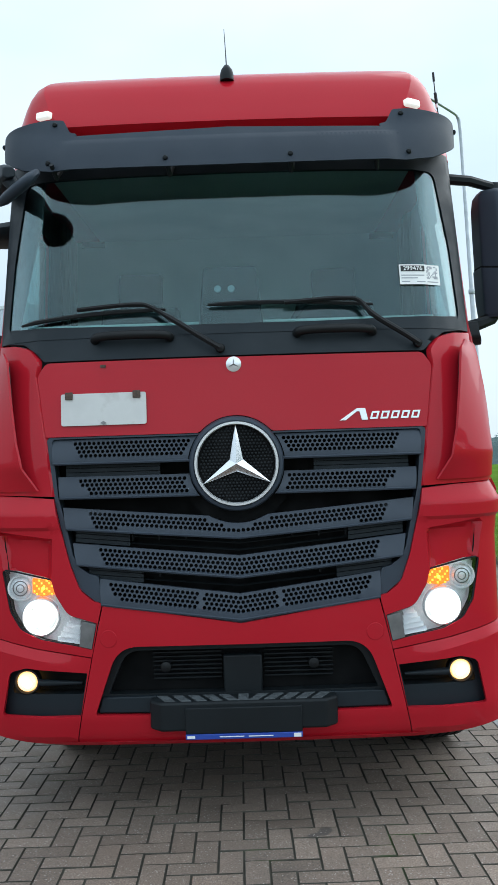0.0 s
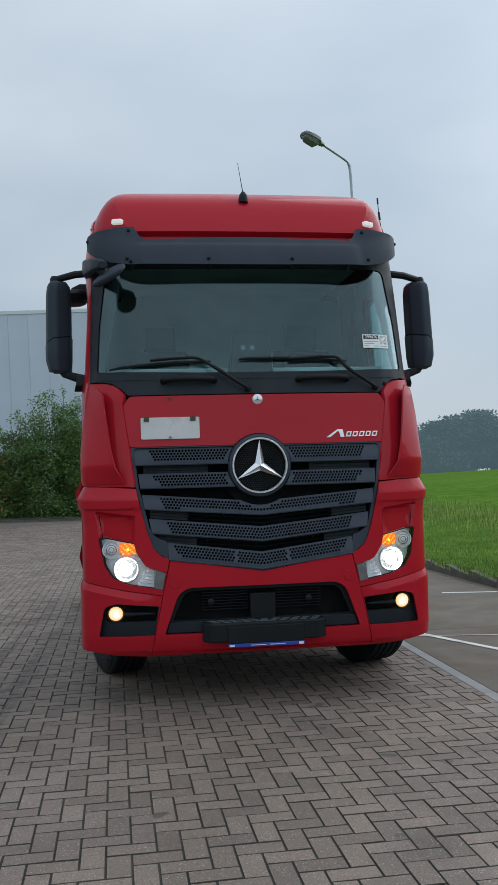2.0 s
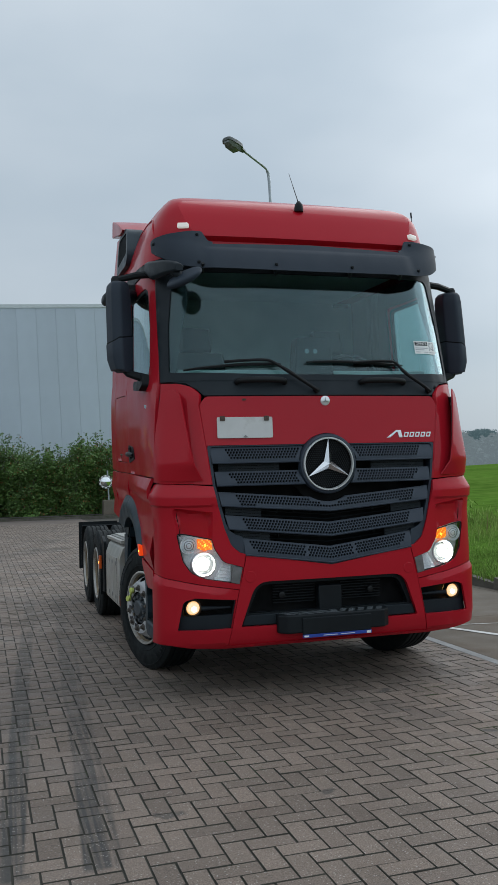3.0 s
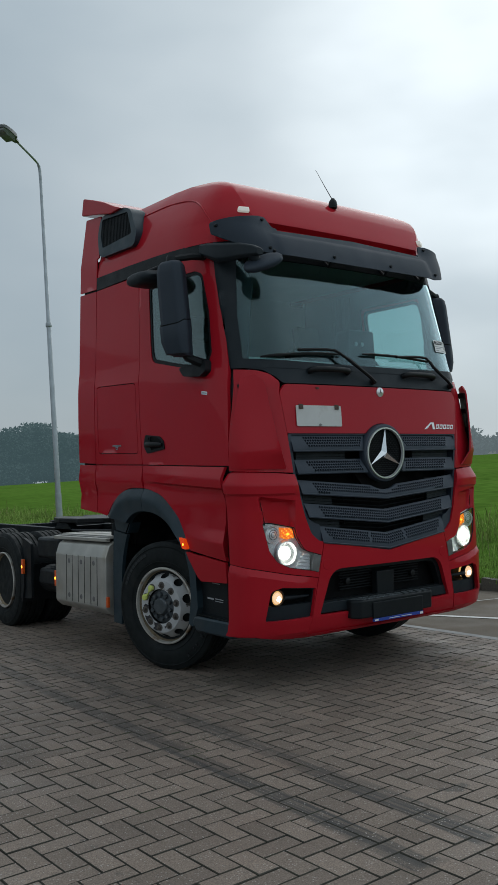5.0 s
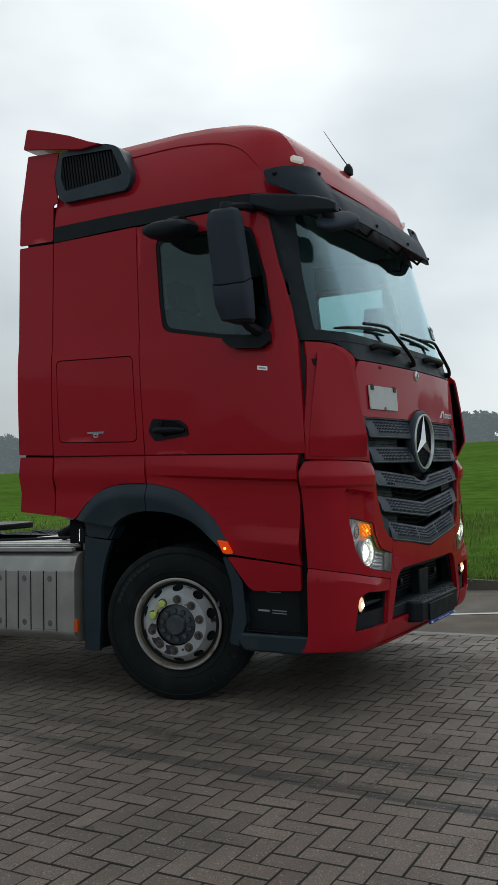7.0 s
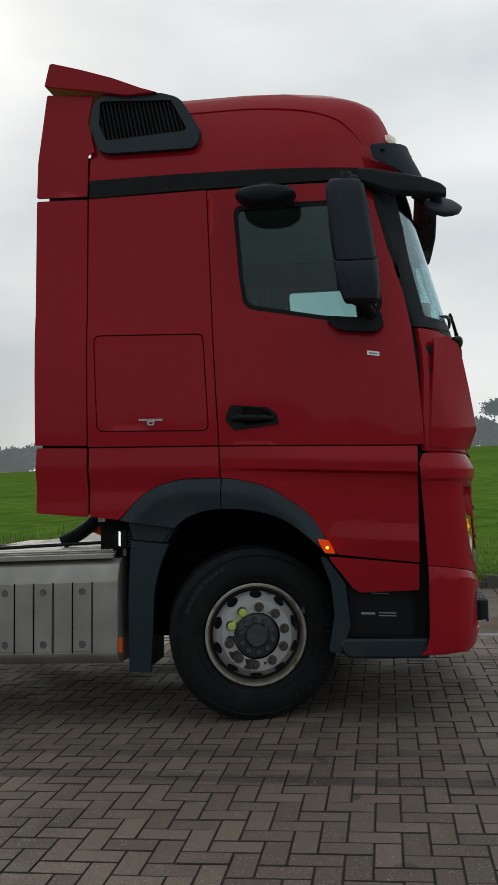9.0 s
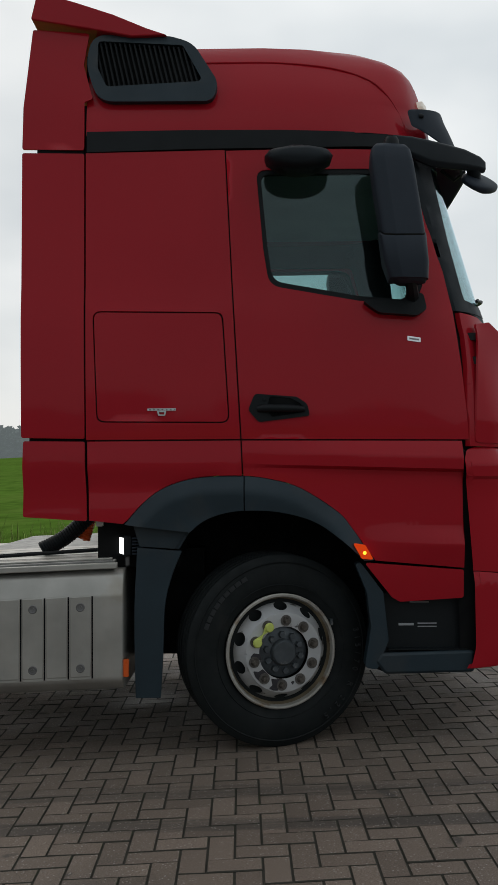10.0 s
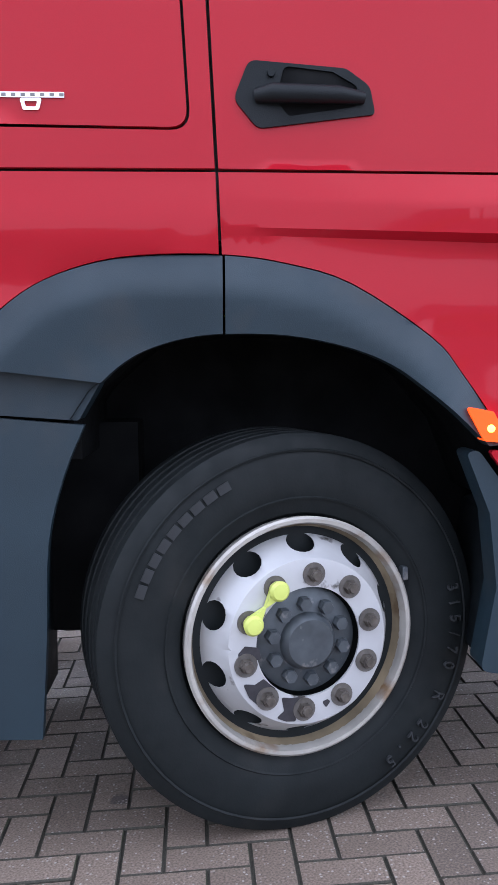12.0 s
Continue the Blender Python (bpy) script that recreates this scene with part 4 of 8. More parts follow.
for wt, wb, te, tm, be, bmid, pw in BARS:
    h = te - be

    def bar_place(x, z, te=te, tm=tm, be=be, bmid=bmid, wt=wt):
        t = (z - v_line(be, bmid, x, wt)) / max(0.02, v_line(te, tm, x, wt) - v_line(be, bmid, x, wt))
        prof = 0.014 - 0.030 * max(0, t - 0.3) / 0.7 
        return nose(prof)(x, z)
    xs = np.linspace(-1, 1, 61)
    top = [(x * wt, v_line(te, tm, x * wt, wt) if te > 1.5 or te < 1.4 else min(v_line(te, tm, x * wt, wt), 1.675 - math.sqrt(max(0, 0.275 ** 2 - (x * wt) ** 2)) if abs(x * wt) < 0.275 else 9)) for x in xs]
    bot = [(x * wb, v_line(be, bmid, x * wb, wt)) for x in xs]
    loops = [list(reversed(top)) + bot]
    cut = te > 1.6
    if cut:   # the upper two bars stop at the emblem
        R = 0.225
        pieces = []
        for sg in (-1, 1):
            yy = np.linspace(te, be, 9)
            arc = [(sg * math.sqrt(max(0.0, R * R - (z - STAR[1]) ** 2)), z) for z in yy]
            arc = [(sg * max(abs(a), 0.09), z) for a, z in arc]
            pieces.append([[(sg * wt, te)] + arc + [(sg * wb, be)]])
    else:
        pieces = [loops]
    for k, lps in enumerate(pieces):
        r, pitch, vp = 0.0094, 0.0222, 0.0190
        xa = np.asarray(lps[0])
        for row in range(4):
            for i in range(-40, 41):
                x = (i + 0.5 * (row % 2)) * pitch
                lim = pw - row * 0.013
                if abs(x) > lim:
                    continue
                if te < 1.2 and (abs(abs(x) - 0.185) < 0.008):
                    continue
                z = v_line(te, tm, x, wt) - 0.020 - row * vp
                if z - r < v_line(be, bmid, x, wt) + 0.012:
                    continue
                if cut and math.hypot(x, z - STAR[1]) < R + 0.022:
                    continue
                if cut and ((x < 0) != (k == 0)):
                    continue
                if te == 1.492 and math.hypot(x, z - STAR[1]) < 0.292:
                    continue
                lps = lps + [circle2(x, z, r, 6)]
        gbar = part("grille_bar", sheet(lps, bar_place, 0.05, (0, 0.02, 0), 0.05), SLATE, grille, "slate louvre with rows of round holes")
        ends = ((-wb, -0.185), (0.185, wb))[k] if cut else (-wb, wb)
        lip = [nose(0.014)(x, v_line(be, bmid, x, wt) + 0.004) for x in np.linspace(*ends, 25)]
        part("bar_lip", tube(lip, 0.0065, 6), SLATE, gbar)
# mesh and struts seen in the slots between the bars
for z, w in ((1.663, 0.82), (1.36, 0.78), (1.19, 0.72)):
    for i in range(-6, 7):
        x = i * 0.125
        if abs(x) < w - 0.03 and (z < 1.5 or abs(x) > 0.26):
            p = nose(-0.06)(x, z)
            part("slot_web", box_bm(x - 0.004, x + 0.004, p.y, p.y + 0.03, z - 0.035, z + 0.035), BLACK, grille)
    for sg in (-1, 1):
        x0 = 0.36 if z > 1.5 else w - 0.27
        tilt = 0.0 if z > 1.5 else 0.09       # the lower slots droop to the middle
        for dz in (-0.021, 0.0, 0.021):
            part("slot_louvre", sheet([[(sg * xa, z + dz + e - tilt * (w - xa)) for xa, e in ((x0, 0.009), (w - 0.01, 0.009), (w - 0.01, -0.009), (x0, -0.009))]], nose(-0.035), 0.1, (0, 0.012, 0)), COWL, grille)
    if z < 1.5:
        for dz in (-0.02, 0.012):
            rail = [nose(-0.07)(x, z + dz - 0.09 * (w - abs(x))) for x in np.linspace(0.27 - w, w - 0.27, 15)]
            part("slot_rail", tube(rail, 0.005, 5), BLACK, grille)

# emblem: ring, dark mesh disc and three spokes
sy = nose(0)(0, 1.675).y
emblem = part("emblem", lathe([(0.220, sy + 0.03), (0.220, sy - 0.010), (0.213, sy - 0.022), (0.200, sy - 0.026), (0.190, sy - 0.012), (0.188, sy + 0.03)], 72, "y", (0, 0, 1.675), closed=True), SLATE, truck, "round emblem with chrome ring and three spokes")
part("emblem_back", lathe([(0.0001, sy - 0.001), (0.19, sy - 0.001), (0.19, sy + 0.02)], 48, "y", (0, 0, 1.675)), VOID, emblem)
part("emblem_ring", lathe([(0.196, sy - 0.02), (0.193, sy - 0.034), (0.183, sy - 0.034), (0.179, sy - 0.015)], 72, "y", (0, 0, 1.675), closed=True), BRIGHT, emblem, "chrome ring")
mesh_bm = bmesh.new()
for i in range(-11, 12):
    for j in range(-11, 12):
        x, z = (i + 0.5 * (j % 2)) * 0.0165, j * 0.0150
        if math.hypot(x, z) < 0.172:
            vs = [mesh_bm.verts.new((x + 0.0062 * math.cos(k * math.pi / 3), sy - 0.004, 1.675 + z + 0.0062 * math.sin(k * math.pi / 3))) for k in range(6)]
            tip = mesh_bm.verts.new((x, sy - 0.008, 1.675 + z))
            for k in range(6):
                mesh_bm.faces.new([vs[k], vs[(k + 1) % 6], tip])
part("emblem_mesh", mesh_bm, BLACK, emblem)
st = bmesh.new()
cf, cb = st.verts.new((0, sy - 0.040, 1.675)), None
tips = []
for k in range(6):
    a = math.pi / 2 + k * math.pi / 3
    rr = 0.184 if k % 2 == 0 else 0.036
    tips.append((st.verts.new((rr * math.cos(a), sy - (0.024 if k % 2 == 0 else 0.012), 1.675 + rr * math.sin(a)))))
for k in range(6):
    st.faces.new([cf, tips[k], tips[(k + 1) % 6]])
bmesh.ops.recalc_face_normals(st, faces=st.faces)
part("emblem_spokes", st, CHROME, emblem, "three chrome spokes", smooth=0)
# shade below the emblem ring, put in as a near-black sheet
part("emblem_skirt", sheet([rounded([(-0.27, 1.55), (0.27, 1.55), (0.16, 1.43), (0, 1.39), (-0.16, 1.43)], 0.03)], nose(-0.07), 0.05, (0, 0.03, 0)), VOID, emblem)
by = nose(0)(0, 2.137).y
badge = part("badge", lathe([(0.0001, by - 0.010), (0.03, by - 0.009), (0.0355, by - 0.006), (0.036, by + 0.004)], 36, "y", (0, 0, 2.137)), BRIGHT, truck, "small round silver badge")
for k in range(3):
    a = math.pi / 2 + k * 2 * math.pi / 3
    part("badge_spoke", tube([(0, by - 0.012, 2.137), (0.024 * math.cos(a), by - 0.011, 2.137 + 0.024 * math.sin(a))], [0.0035, 0.001], 6), STEEL, badge)
# model name as plain slanted chrome shapes: one tall wedge and five low frames
name_plate = part("model_name", sheet([[(0.484, 1.858), (0.512, 1.858), (0.566, 1.899), (0.578, 1.899), (0.588, 1.858), (0.618, 1.858), (0.606, 1.914), (0.566, 1.914)]], nose(0.005), 0.1, (0, 0.006, 0)), BRIGHT, truck, "chrome raised model name shapes", bevel=0.0015)
for i in range(5):
    x0, w, h0, k = 0.626 + 0.0485 * i, 0.036, 0.036, 0.012
    part("name_shape", sheet([[(x0, 1.862), (x0 + w, 1.862), (x0 + w + k, 1.862 + h0), (x0 + k, 1.862 + h0)],
                              [(x0 + 0.011, 1.870), (x0 + w - 0.006, 1.870), (x0 + w + k - 0.012, 1.854 + h0), (x0 + k + 0.005, 1.854 + h0)]], nose(0.005), 0.1, (0, 0.006, 0)), BRIGHT, name_plate)
# blank white plate with two rusty clips
plate = part("blank_plate", sheet([rounded([(-0.815, 1.872), (-0.411, 1.872), (-0.411, 2.022), (-0.815, 2.022)], 0.012)], nose(0.012), 0.1, (0, 0.006, 0)), WHITE, truck, "blank white sign plate with rusty clips", bevel=0.002)
for x in (-0.775, -0.455):
    part("clip", sheet([[(x - 0.018, 1.995), (x + 0.018, 1.995), (x + 0.018, 2.03), (x - 0.018, 2.03)]], nose(0.020), 0.05, (0, 0.01, 0)), RUST, plate, "rusty clip", bevel=0.003)
part("plate_latch", sheet([[(-0.628, 1.882), (-0.613, 1.874), (-0.598, 1.882), (-0.613, 1.892)]], nose(0.018), 0.05, (0, 0.008, 0)), STEEL, plate)
part("panel_catch", sheet([[(-0.625, 2.142), (-0.60, 2.142), (-0.60, 2.155), (-0.625, 2.155)]], nose(0.008), 0.05, (0, 0.01, 0)), RUST, truck)

# -- lower grille, step and blue strip --
lower = part("lower_grille", sheet([rounded([(-0.585, 0.862), (0.585, 0.862), (0.70, 0.52), (-0.70, 0.52)], [0.14, 0.14, 0.02, 0.02], 8),
                                    rounded([(-0.54, 0.822), (0.54, 0.822), (0.628, 0.622), (-0.628, 0.622)], [0.10, 0.10, 0.01, 0.01], 7)], nose(-0.03), 0.06, (0, 0.06, 0)), BLACK, truck, "black lower air intake", bevel=0.004)
for sgn in (-1, 1):
    ledge = [(0.40, 0.542), (0.672, 0.542), (0.650, 0.612), (0.40, 0.616)]
    part("intake_ledge", sheet([(ledge if sgn > 0 else mirrored(ledge))], nose(-0.006), 0.05, (0, 0.05, 0)), COWL, lower, "slate ledge below the intake", bevel=0.004)
# near-black sheet paints the shade inside the lower intake
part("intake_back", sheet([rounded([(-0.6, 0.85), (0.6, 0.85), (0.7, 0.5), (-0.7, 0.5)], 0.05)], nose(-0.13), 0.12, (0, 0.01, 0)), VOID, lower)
for i in range(7):
    z = 0.675 + i * 0.02
    for x0, x1 in ((-0.42, -0.10), (0.10, 0.42)):
        part("intake_slat", box_bm(x0, x1, 0.19, 0.21, z, z + 0.006), BLACK, lower)
part("intake_block", box_bm(-0.09, 0.09, 0.135, 0.2, 0.61, 0.79), BLACK, lower, bevel=0.008)
for x in (-0.36, 0.33):
    part("tow_eye", lathe([(0.012, 0.16), (0.024, 0.165), (0.024, 0.2)], 16, "y", (x, 0, 0.735)), GRIP, lower)
step_plan = rounded([(-0.427, 0.15), (-0.427, 0.065), (-0.372, 0.016), (0.372, 0.016), (0.427, 0.065), (0.427, 0.15)], [0, 0.03, 0.03, 0.03, 0.03, 0], 5)
step = part("front_step", prism(step_plan, 0.480, 0.612, "z"), BLACK, truck, "black plastic step with ribbed tread", bevel=0.012, segs=3)
for i in range(11):          # ribbed patches slanting towards the middle
    x, lean = -0.355 + i * 0.071, (0.05 if i < 5 else -0.05 if i > 5 else 0.0)
    tread = bmesh.new()
    for k in range(5):
        t0, t1 = k / 5, (k + 0.62) / 5
        y0, y1 = 0.030 + 0.095 * t0, 0.030 + 0.095 * t1
        ring = [(x - 0.023 + lean * (0.5 - t0), y0), (x + 0.023 + lean * (0.5 - t0), y0), (x + 0.023 + lean * (0.5 - t1), y1), (x - 0.023 + lean * (0.5 - t1), y1)]
        low = [tread.verts.new((a, b, 0.611)) for a, b in ring]
        top = [tread.verts.new((a, b, 0.616)) for a, b in ring]
        tread.faces.new(top)
        for q in range(4):
            tread.faces.new([low[q], low[(q + 1) % 4], top[(q + 1) % 4], top[q]])
    part("step_tread", tread, TREADGREY, step)
part("number_plate_holder", box_bm(-0.262, 0.262, 0.004, 0.02, 0.472, 0.588), BLACK, step, bevel=0.004)
strip = part("blue_strip", box_bm(-0.262, 0.262, 0.0, 0.018, 0.448, 0.471), BLUE, step, "blue advertising strip with pale bars", bevel=0.002)
for x0, x1, z0, z1 in ((-0.255, -0.22, 0.454, 0.466), (-0.11, 0.0, 0.4575, 0.4615), (0.02, 0.13, 0.4575, 0.4615), (0.222, 0.255, 0.451, 0.468)):
    part("strip_bar", box_bm(x0, x1, -0.002, -0.0005, z0, z1), PAPER, strip)

# -- windscreen, cowl, wipers --
cowl_o = rounded([(-0.90, 2.179), (0.90, 2.179), (0.95, 2.225), (1.03, 2.272), (1.21, 2.292), (1.16, 2.36), (1.05, 2.352), (0.4, 2.336), (-0.4, 2.336), (-1.05, 2.352), (-1.16, 2.36), (-1.21, 2.292), (-1.03, 2.272), (-0.95, 2.225)], 0.02)
part("cowl", sheet([cowl_o], nose(-0.003), 0.035, (0, 0.03, 0)), COWL, truck, "black plastic cowl under the windscreen", bevel=0.004)
ws_o = rounded([(-1.25, 2.288), (-1.240, 2.6), (-1.222, 3.0), (-1.20, 3.24), (1.20, 3.24), (1.222, 3.0), (1.240, 2.6), (1.25, 2.288)], 0)
ws_h = rounded([(-1.158, 2.335), (-1.132, 2.7), (-1.062, 3.12), (1.062, 3.12), (1.132, 2.7), (1.158, 2.335), (0.5, 2.325), (-0.5, 2.325)], [0.05, 0, 0.06, 0.06, 0, 0.05, 0, 0], 5)
part("windscreen_frame", sheet([ws_o, ws_h], nose(0.0), 0.04, (0, 0.03, 0)), COWL, truck, "black windscreen pillars", bevel=0.004)
ws = part("windscreen", sheet([rounded([(-1.172, 2.32), (-1.144, 2.7), (-1.072, 3.13), (1.072, 3.13), (1.144, 2.7), (1.172, 2.32)], 0.04)], nose(-0.006), 0.08, (0, 0.004, 0)), SCREEN, truck, "tinted laminated windscreen")
ws.visible_shadow = False
for x0 in (-0.655, 0.30):
    hx = [(x0, 0, 2.275), (x0 + 0.02, -0.035, 2.285), (x0 + 0.10, -0.045, 2.29), (x0 + 0.26, -0.045, 2.29), (x0 + 0.34, -0.035, 2.285), (x0 + 0.36, 0, 2.275)]
    pts = [(p[0], nose(0)(p[0], p[2]).y + p[1], p[2]) for p in hx]
    part("grab_handle", tube(smooth_path(pts, 5), 0.022, 10), GRIP, truck, "black grab handle")
for x0, x1, xp, zb0, zb1 in ((-1.03, -0.415, -0.06, 2.366, 2.412), (-0.115, 0.567, 0.869, 2.428, 2.408)):
    def on(x, z, lift):
        return nose(lift)(x, z)
    arm = [on(xp, 2.215, 0.03), on(xp - 0.07, 2.258, 0.05), on(xp - 0.21, 2.352, 0.055), on(x1 + 0.03, 2.424, 0.05), on(x1 - 0.03, 2.438, 0.045), on(x1 - 0.15, 2.436, 0.04), on(x1 - 0.32, 2.425, 0.034)]
    w = part("wiper", tube(smooth_path(arm, 5), [0.014] * 12 + [0.011] * 20, 7), GRIP, truck, "black wiper resting on the windscreen")
    blade = [on(x0 + (x1 + 0.10 - x0) * i / 8, zb0 + (zb1 - zb0) * i / 8 + 0.012 * math.sin(math.pi * i / 8), 0.018) for i in range(9)]
    part("wiper_blade", tube(blade, [0.006] + [0.011] * 7 + [0.006], 6), GRIP, w)
    part("wiper_pivot", lathe([(0.0001, -0.02), (0.018, -0.015), (0.024, 0.03)], 16, "y", tuple(on(xp, 2.215, 0.02))), GRIP, w)
# stock sticker on the glass
SX, SZ = 0.812, 2.508


def stuck(x0, z0, x1, z1, lift):
    return sheet([[(SX + x0, SZ + z0), (SX + x1, SZ + z0), (SX + x1, SZ + z1), (SX + x0, SZ + z1)]], nose(lift), 0.03, (0, 0.0006, 0), 0.03)


stick = part("sticker", stuck(0, 0, 0.222, 0.102, 0.002), PAPER, truck, "white stock number sticker")
part("sticker_head", stuck(0.008, 0.066, 0.128, 0.096, 0.0032), DARKINK, stick)
code_rng = random.Random(8)
for ix in range(9):          # a square of small dark marks, without meaning
    for iz in range(9):
        if code_rng.random() < 0.48:
            part("sticker_mark", stuck(0.138 + ix * 0.0078, 0.030 + iz * 0.0072, 0.1452 + ix * 0.0078, 0.0367 + iz * 0.0072, 0.0032), INK, stick)
for zz, x1 in ((0.044, 0.125), (0.030, 0.09), (0.012, 0.05)):
    part("sticker_bar", stuck(0.009, zz, x1, zz + 0.005, 0.0032), INK, stick)
part("sticker_bar", stuck(0.085, 0.012, 0.21, 0.0165, 0.0032), INK, stick)


def lettering(text, size, m, mat, parent, depth=0.001, name="lettering"):
    cu = bpy.data.curves.new(name, "FONT")
    cu.body, cu.size, cu.extrude, cu.align_x, cu.align_y = text, size, depth, "CENTER", "CENTER"
    cu.materials.append(mat)
    ob = new(name, cu)
    ob.parent = parent
    ob.matrix_basis = m
    return ob


q, q0, q1 = nose(0.0048)(0.880, 2.589), nose(0.0048)(0.825, 2.589), nose(0.0048)(0.935, 2.589)
lettering("299476", 0.033, pose(q.x, q.y, q.z, 90 - 16, 0, math.degrees(math.atan2(q1.y - q0.y, q1.x - q0.x))), PAPER, stick, 0.0006)

# -- sun visor on brackets --
VPLAN = arc_table([(0, 0), (0.6, 0.012), (0.80, 0.025), (0.96, 0.07), (1.075, 0.15), (1.145, 0.26), (1.178, 0.39), (1.19, 0.6)])


def visor_place(s, z):
    a = abs(s)
    x, d = float(np.interp(a, VPLAN[0], VPLAN[1])), float(np.interp(a, VPLAN[0], VPLAN[2]))
    k = 1.0 - 0.85 * min(1, max(0, (a - 0.8) / 0.5))
    low = 3.113 + 0.07 * max(0, (a - 0.85) / 0.5)
    fold = 0.012 * min(1, max(0, (3.292 - z) / 0.012)) * min(1, max(0, (0.84 - a) / 0.05))
    y = 0.312 + d + (z - low) * 0.55 * k - fold - 0.012 * math.sin(min(1, max(0, (z - low) / 0.22)) * math.pi)
    return Vector((x if s > 0 else -x, y, z))


vo = [(0, 3.113), (0.87, 3.12), (1.02, 3.145), (1.15, 3.20), (1.27, 3.25), (1.36, 3.29), (1.375, 3.378), (1.22, 3.39), (1.05, 3.405), (0.9, 3.425), (0.83, 3.425), (0.79, 3.345), (0.75, 3.338), (0, 3.342)]
vr = [0, 0, 0.1, 0.1, 0.1, 0.02, 0.03, 0.1, 0.1, 0.04, 0.02, 0.03, 0.02, 0]
half = rounded(vo[1:-1], vr[1:-1], 4)
visor_loop = [vo[0]] + half + [vo[-1]] + mirrored(half)
visor = part("sun_visor", sheet([visor_loop], visor_place, 0.022, (0, 0.012, 0), 0.03, [[(-0.85, 3.280), (0.85, 3.280)], [(-0.85, 3.292), (0.85, 3.292)]]), VISOR, truck, "slate plastic sun visor on struts", bevel=0.004)
for s, z in ((-0.87, 3.395), (-0.885, 3.165), (-1.31, 3.345), (-0.303, 3.160), (0.303, 3.160), (0.885, 3.165), (0.87, 3.395), (1.31, 3.345)):
    c = visor_place(s, z)
    part("visor_bolt", lathe([(0.0001, -0.016), (0.009, -0.014), (0.013, -0.004), (0.013, 0.01)], 12, "y", tuple(c)), BLACK, visor)
for x in (-0.86, -0.30, 0.30, 0.72):
    part("visor_strut", tube([(x, 0.34, 3.15), (x + 0.01, 0.40, 3.10), (x + 0.02, 0.47, 3.16)], 0.012, 6), BLACK, visor)

# -- roof --
ROOF_Z = [3.245, 3.27, 3.31, 3.375, 3.405, 3.42, 3.46, 3.52, 3.58, 3.63, 3.68, 3.72, 3.755, 3.785, 3.81, 3.83, 3.845, 3.855]
ROOF_W = [(3.15, 1.205), (3.25, 1.204), (3.36, 1.192), (3.46, 1.168), (3.55, 1.128), (3.63, 1.08), (3.70, 1.025), (3.755, 0.972), (3.78, 0.90), (3.80, 0.82), (3.825, 0.70), (3.845, 0.55), (3.855, 0.42)]
ROOF_F = [(3.15, 0.475), (3.27, 0.50), (3.405, 0.522), (3.42, 0.527), (3.5, 0.565), (3.6, 0.613), (3.66, 0.655), (3.70, 0.70), (3.735, 0.77), (3.765, 0.87), (3.79, 0.99), (3.82, 1.15), (3.84, 1.35), (3.855, 1.60)]
def roof_shape(z):
    """Plan of the roof's front quarter at a height: share of the half-width and set-back; the edge moves outwards as it rises."""
    e = float(np.interp(z, [3.40, 3.70], [0.72, 0.94]))
    r = ((1 - e) / 0.28) ** 0.7
    return [(0, 0), (0.5 * e, 0.006), (0.85 * e, 0.020), (e, 0.032)], [(e + (1 - e) * q, 0.032 + 0.42 * r * d) for q, d in ((0, 0), (0.35, 0.14), (0.66, 0.33), (0.88, 0.62), (1, 1))]


def roof_lift(y, z):
    return z + 0.07 * min(1, max(0, (y - 0.75) / 0.6)) * min(1, max(0, (z - 3.45) / 0.25))


rings = []
for z in ROOF_Z:
    w, f = lerp_table(ROOF_W, z), lerp_table(ROOF_F, z)
    face, side = roof_shape(z)
    pl = list(smooth_path([(a * w, f + b, z) for a, b in face], 4)) + list(smooth_path([(a * w, f + b, z) for a, b in side], 4))[1:]
    y1 = pl[-1].y
    cut = float(np.interp(z, [3.285, 3.31, 3.375, 3.405], [0, 0.048, 0.05, 0]))     # recess under the brow, on the front face only
    for p in pl:
        p.y += cut * min(1, max(0, (face[-1][0] * w - p.x) / 0.03))
    right = [tuple(p) for p in pl] + [(w, y1 + (2.445 - y1) * i / 6, z) for i in range(1, 7)]
    ring = right + [(-x, y, zz) for x, y, zz in reversed(right)][:-1]
    rings.append([(x, y, roof_lift(y, zz)) for x, y, zz in ring])
roof = part("roof", loft(rings), RED, truck, "tall rounded red roof", smooth=24)


def roof_point(sgn, y, z, lift=0.002):
    face, side = roof_shape(z)
    a = float(np.interp(y - lerp_table(ROOF_F, z), [d for _, d in side], [q for q, _ in side]))
    return Vector((sgn * (a * lerp_table(ROOF_W, z) + lift), y, roof_lift(y, z)))


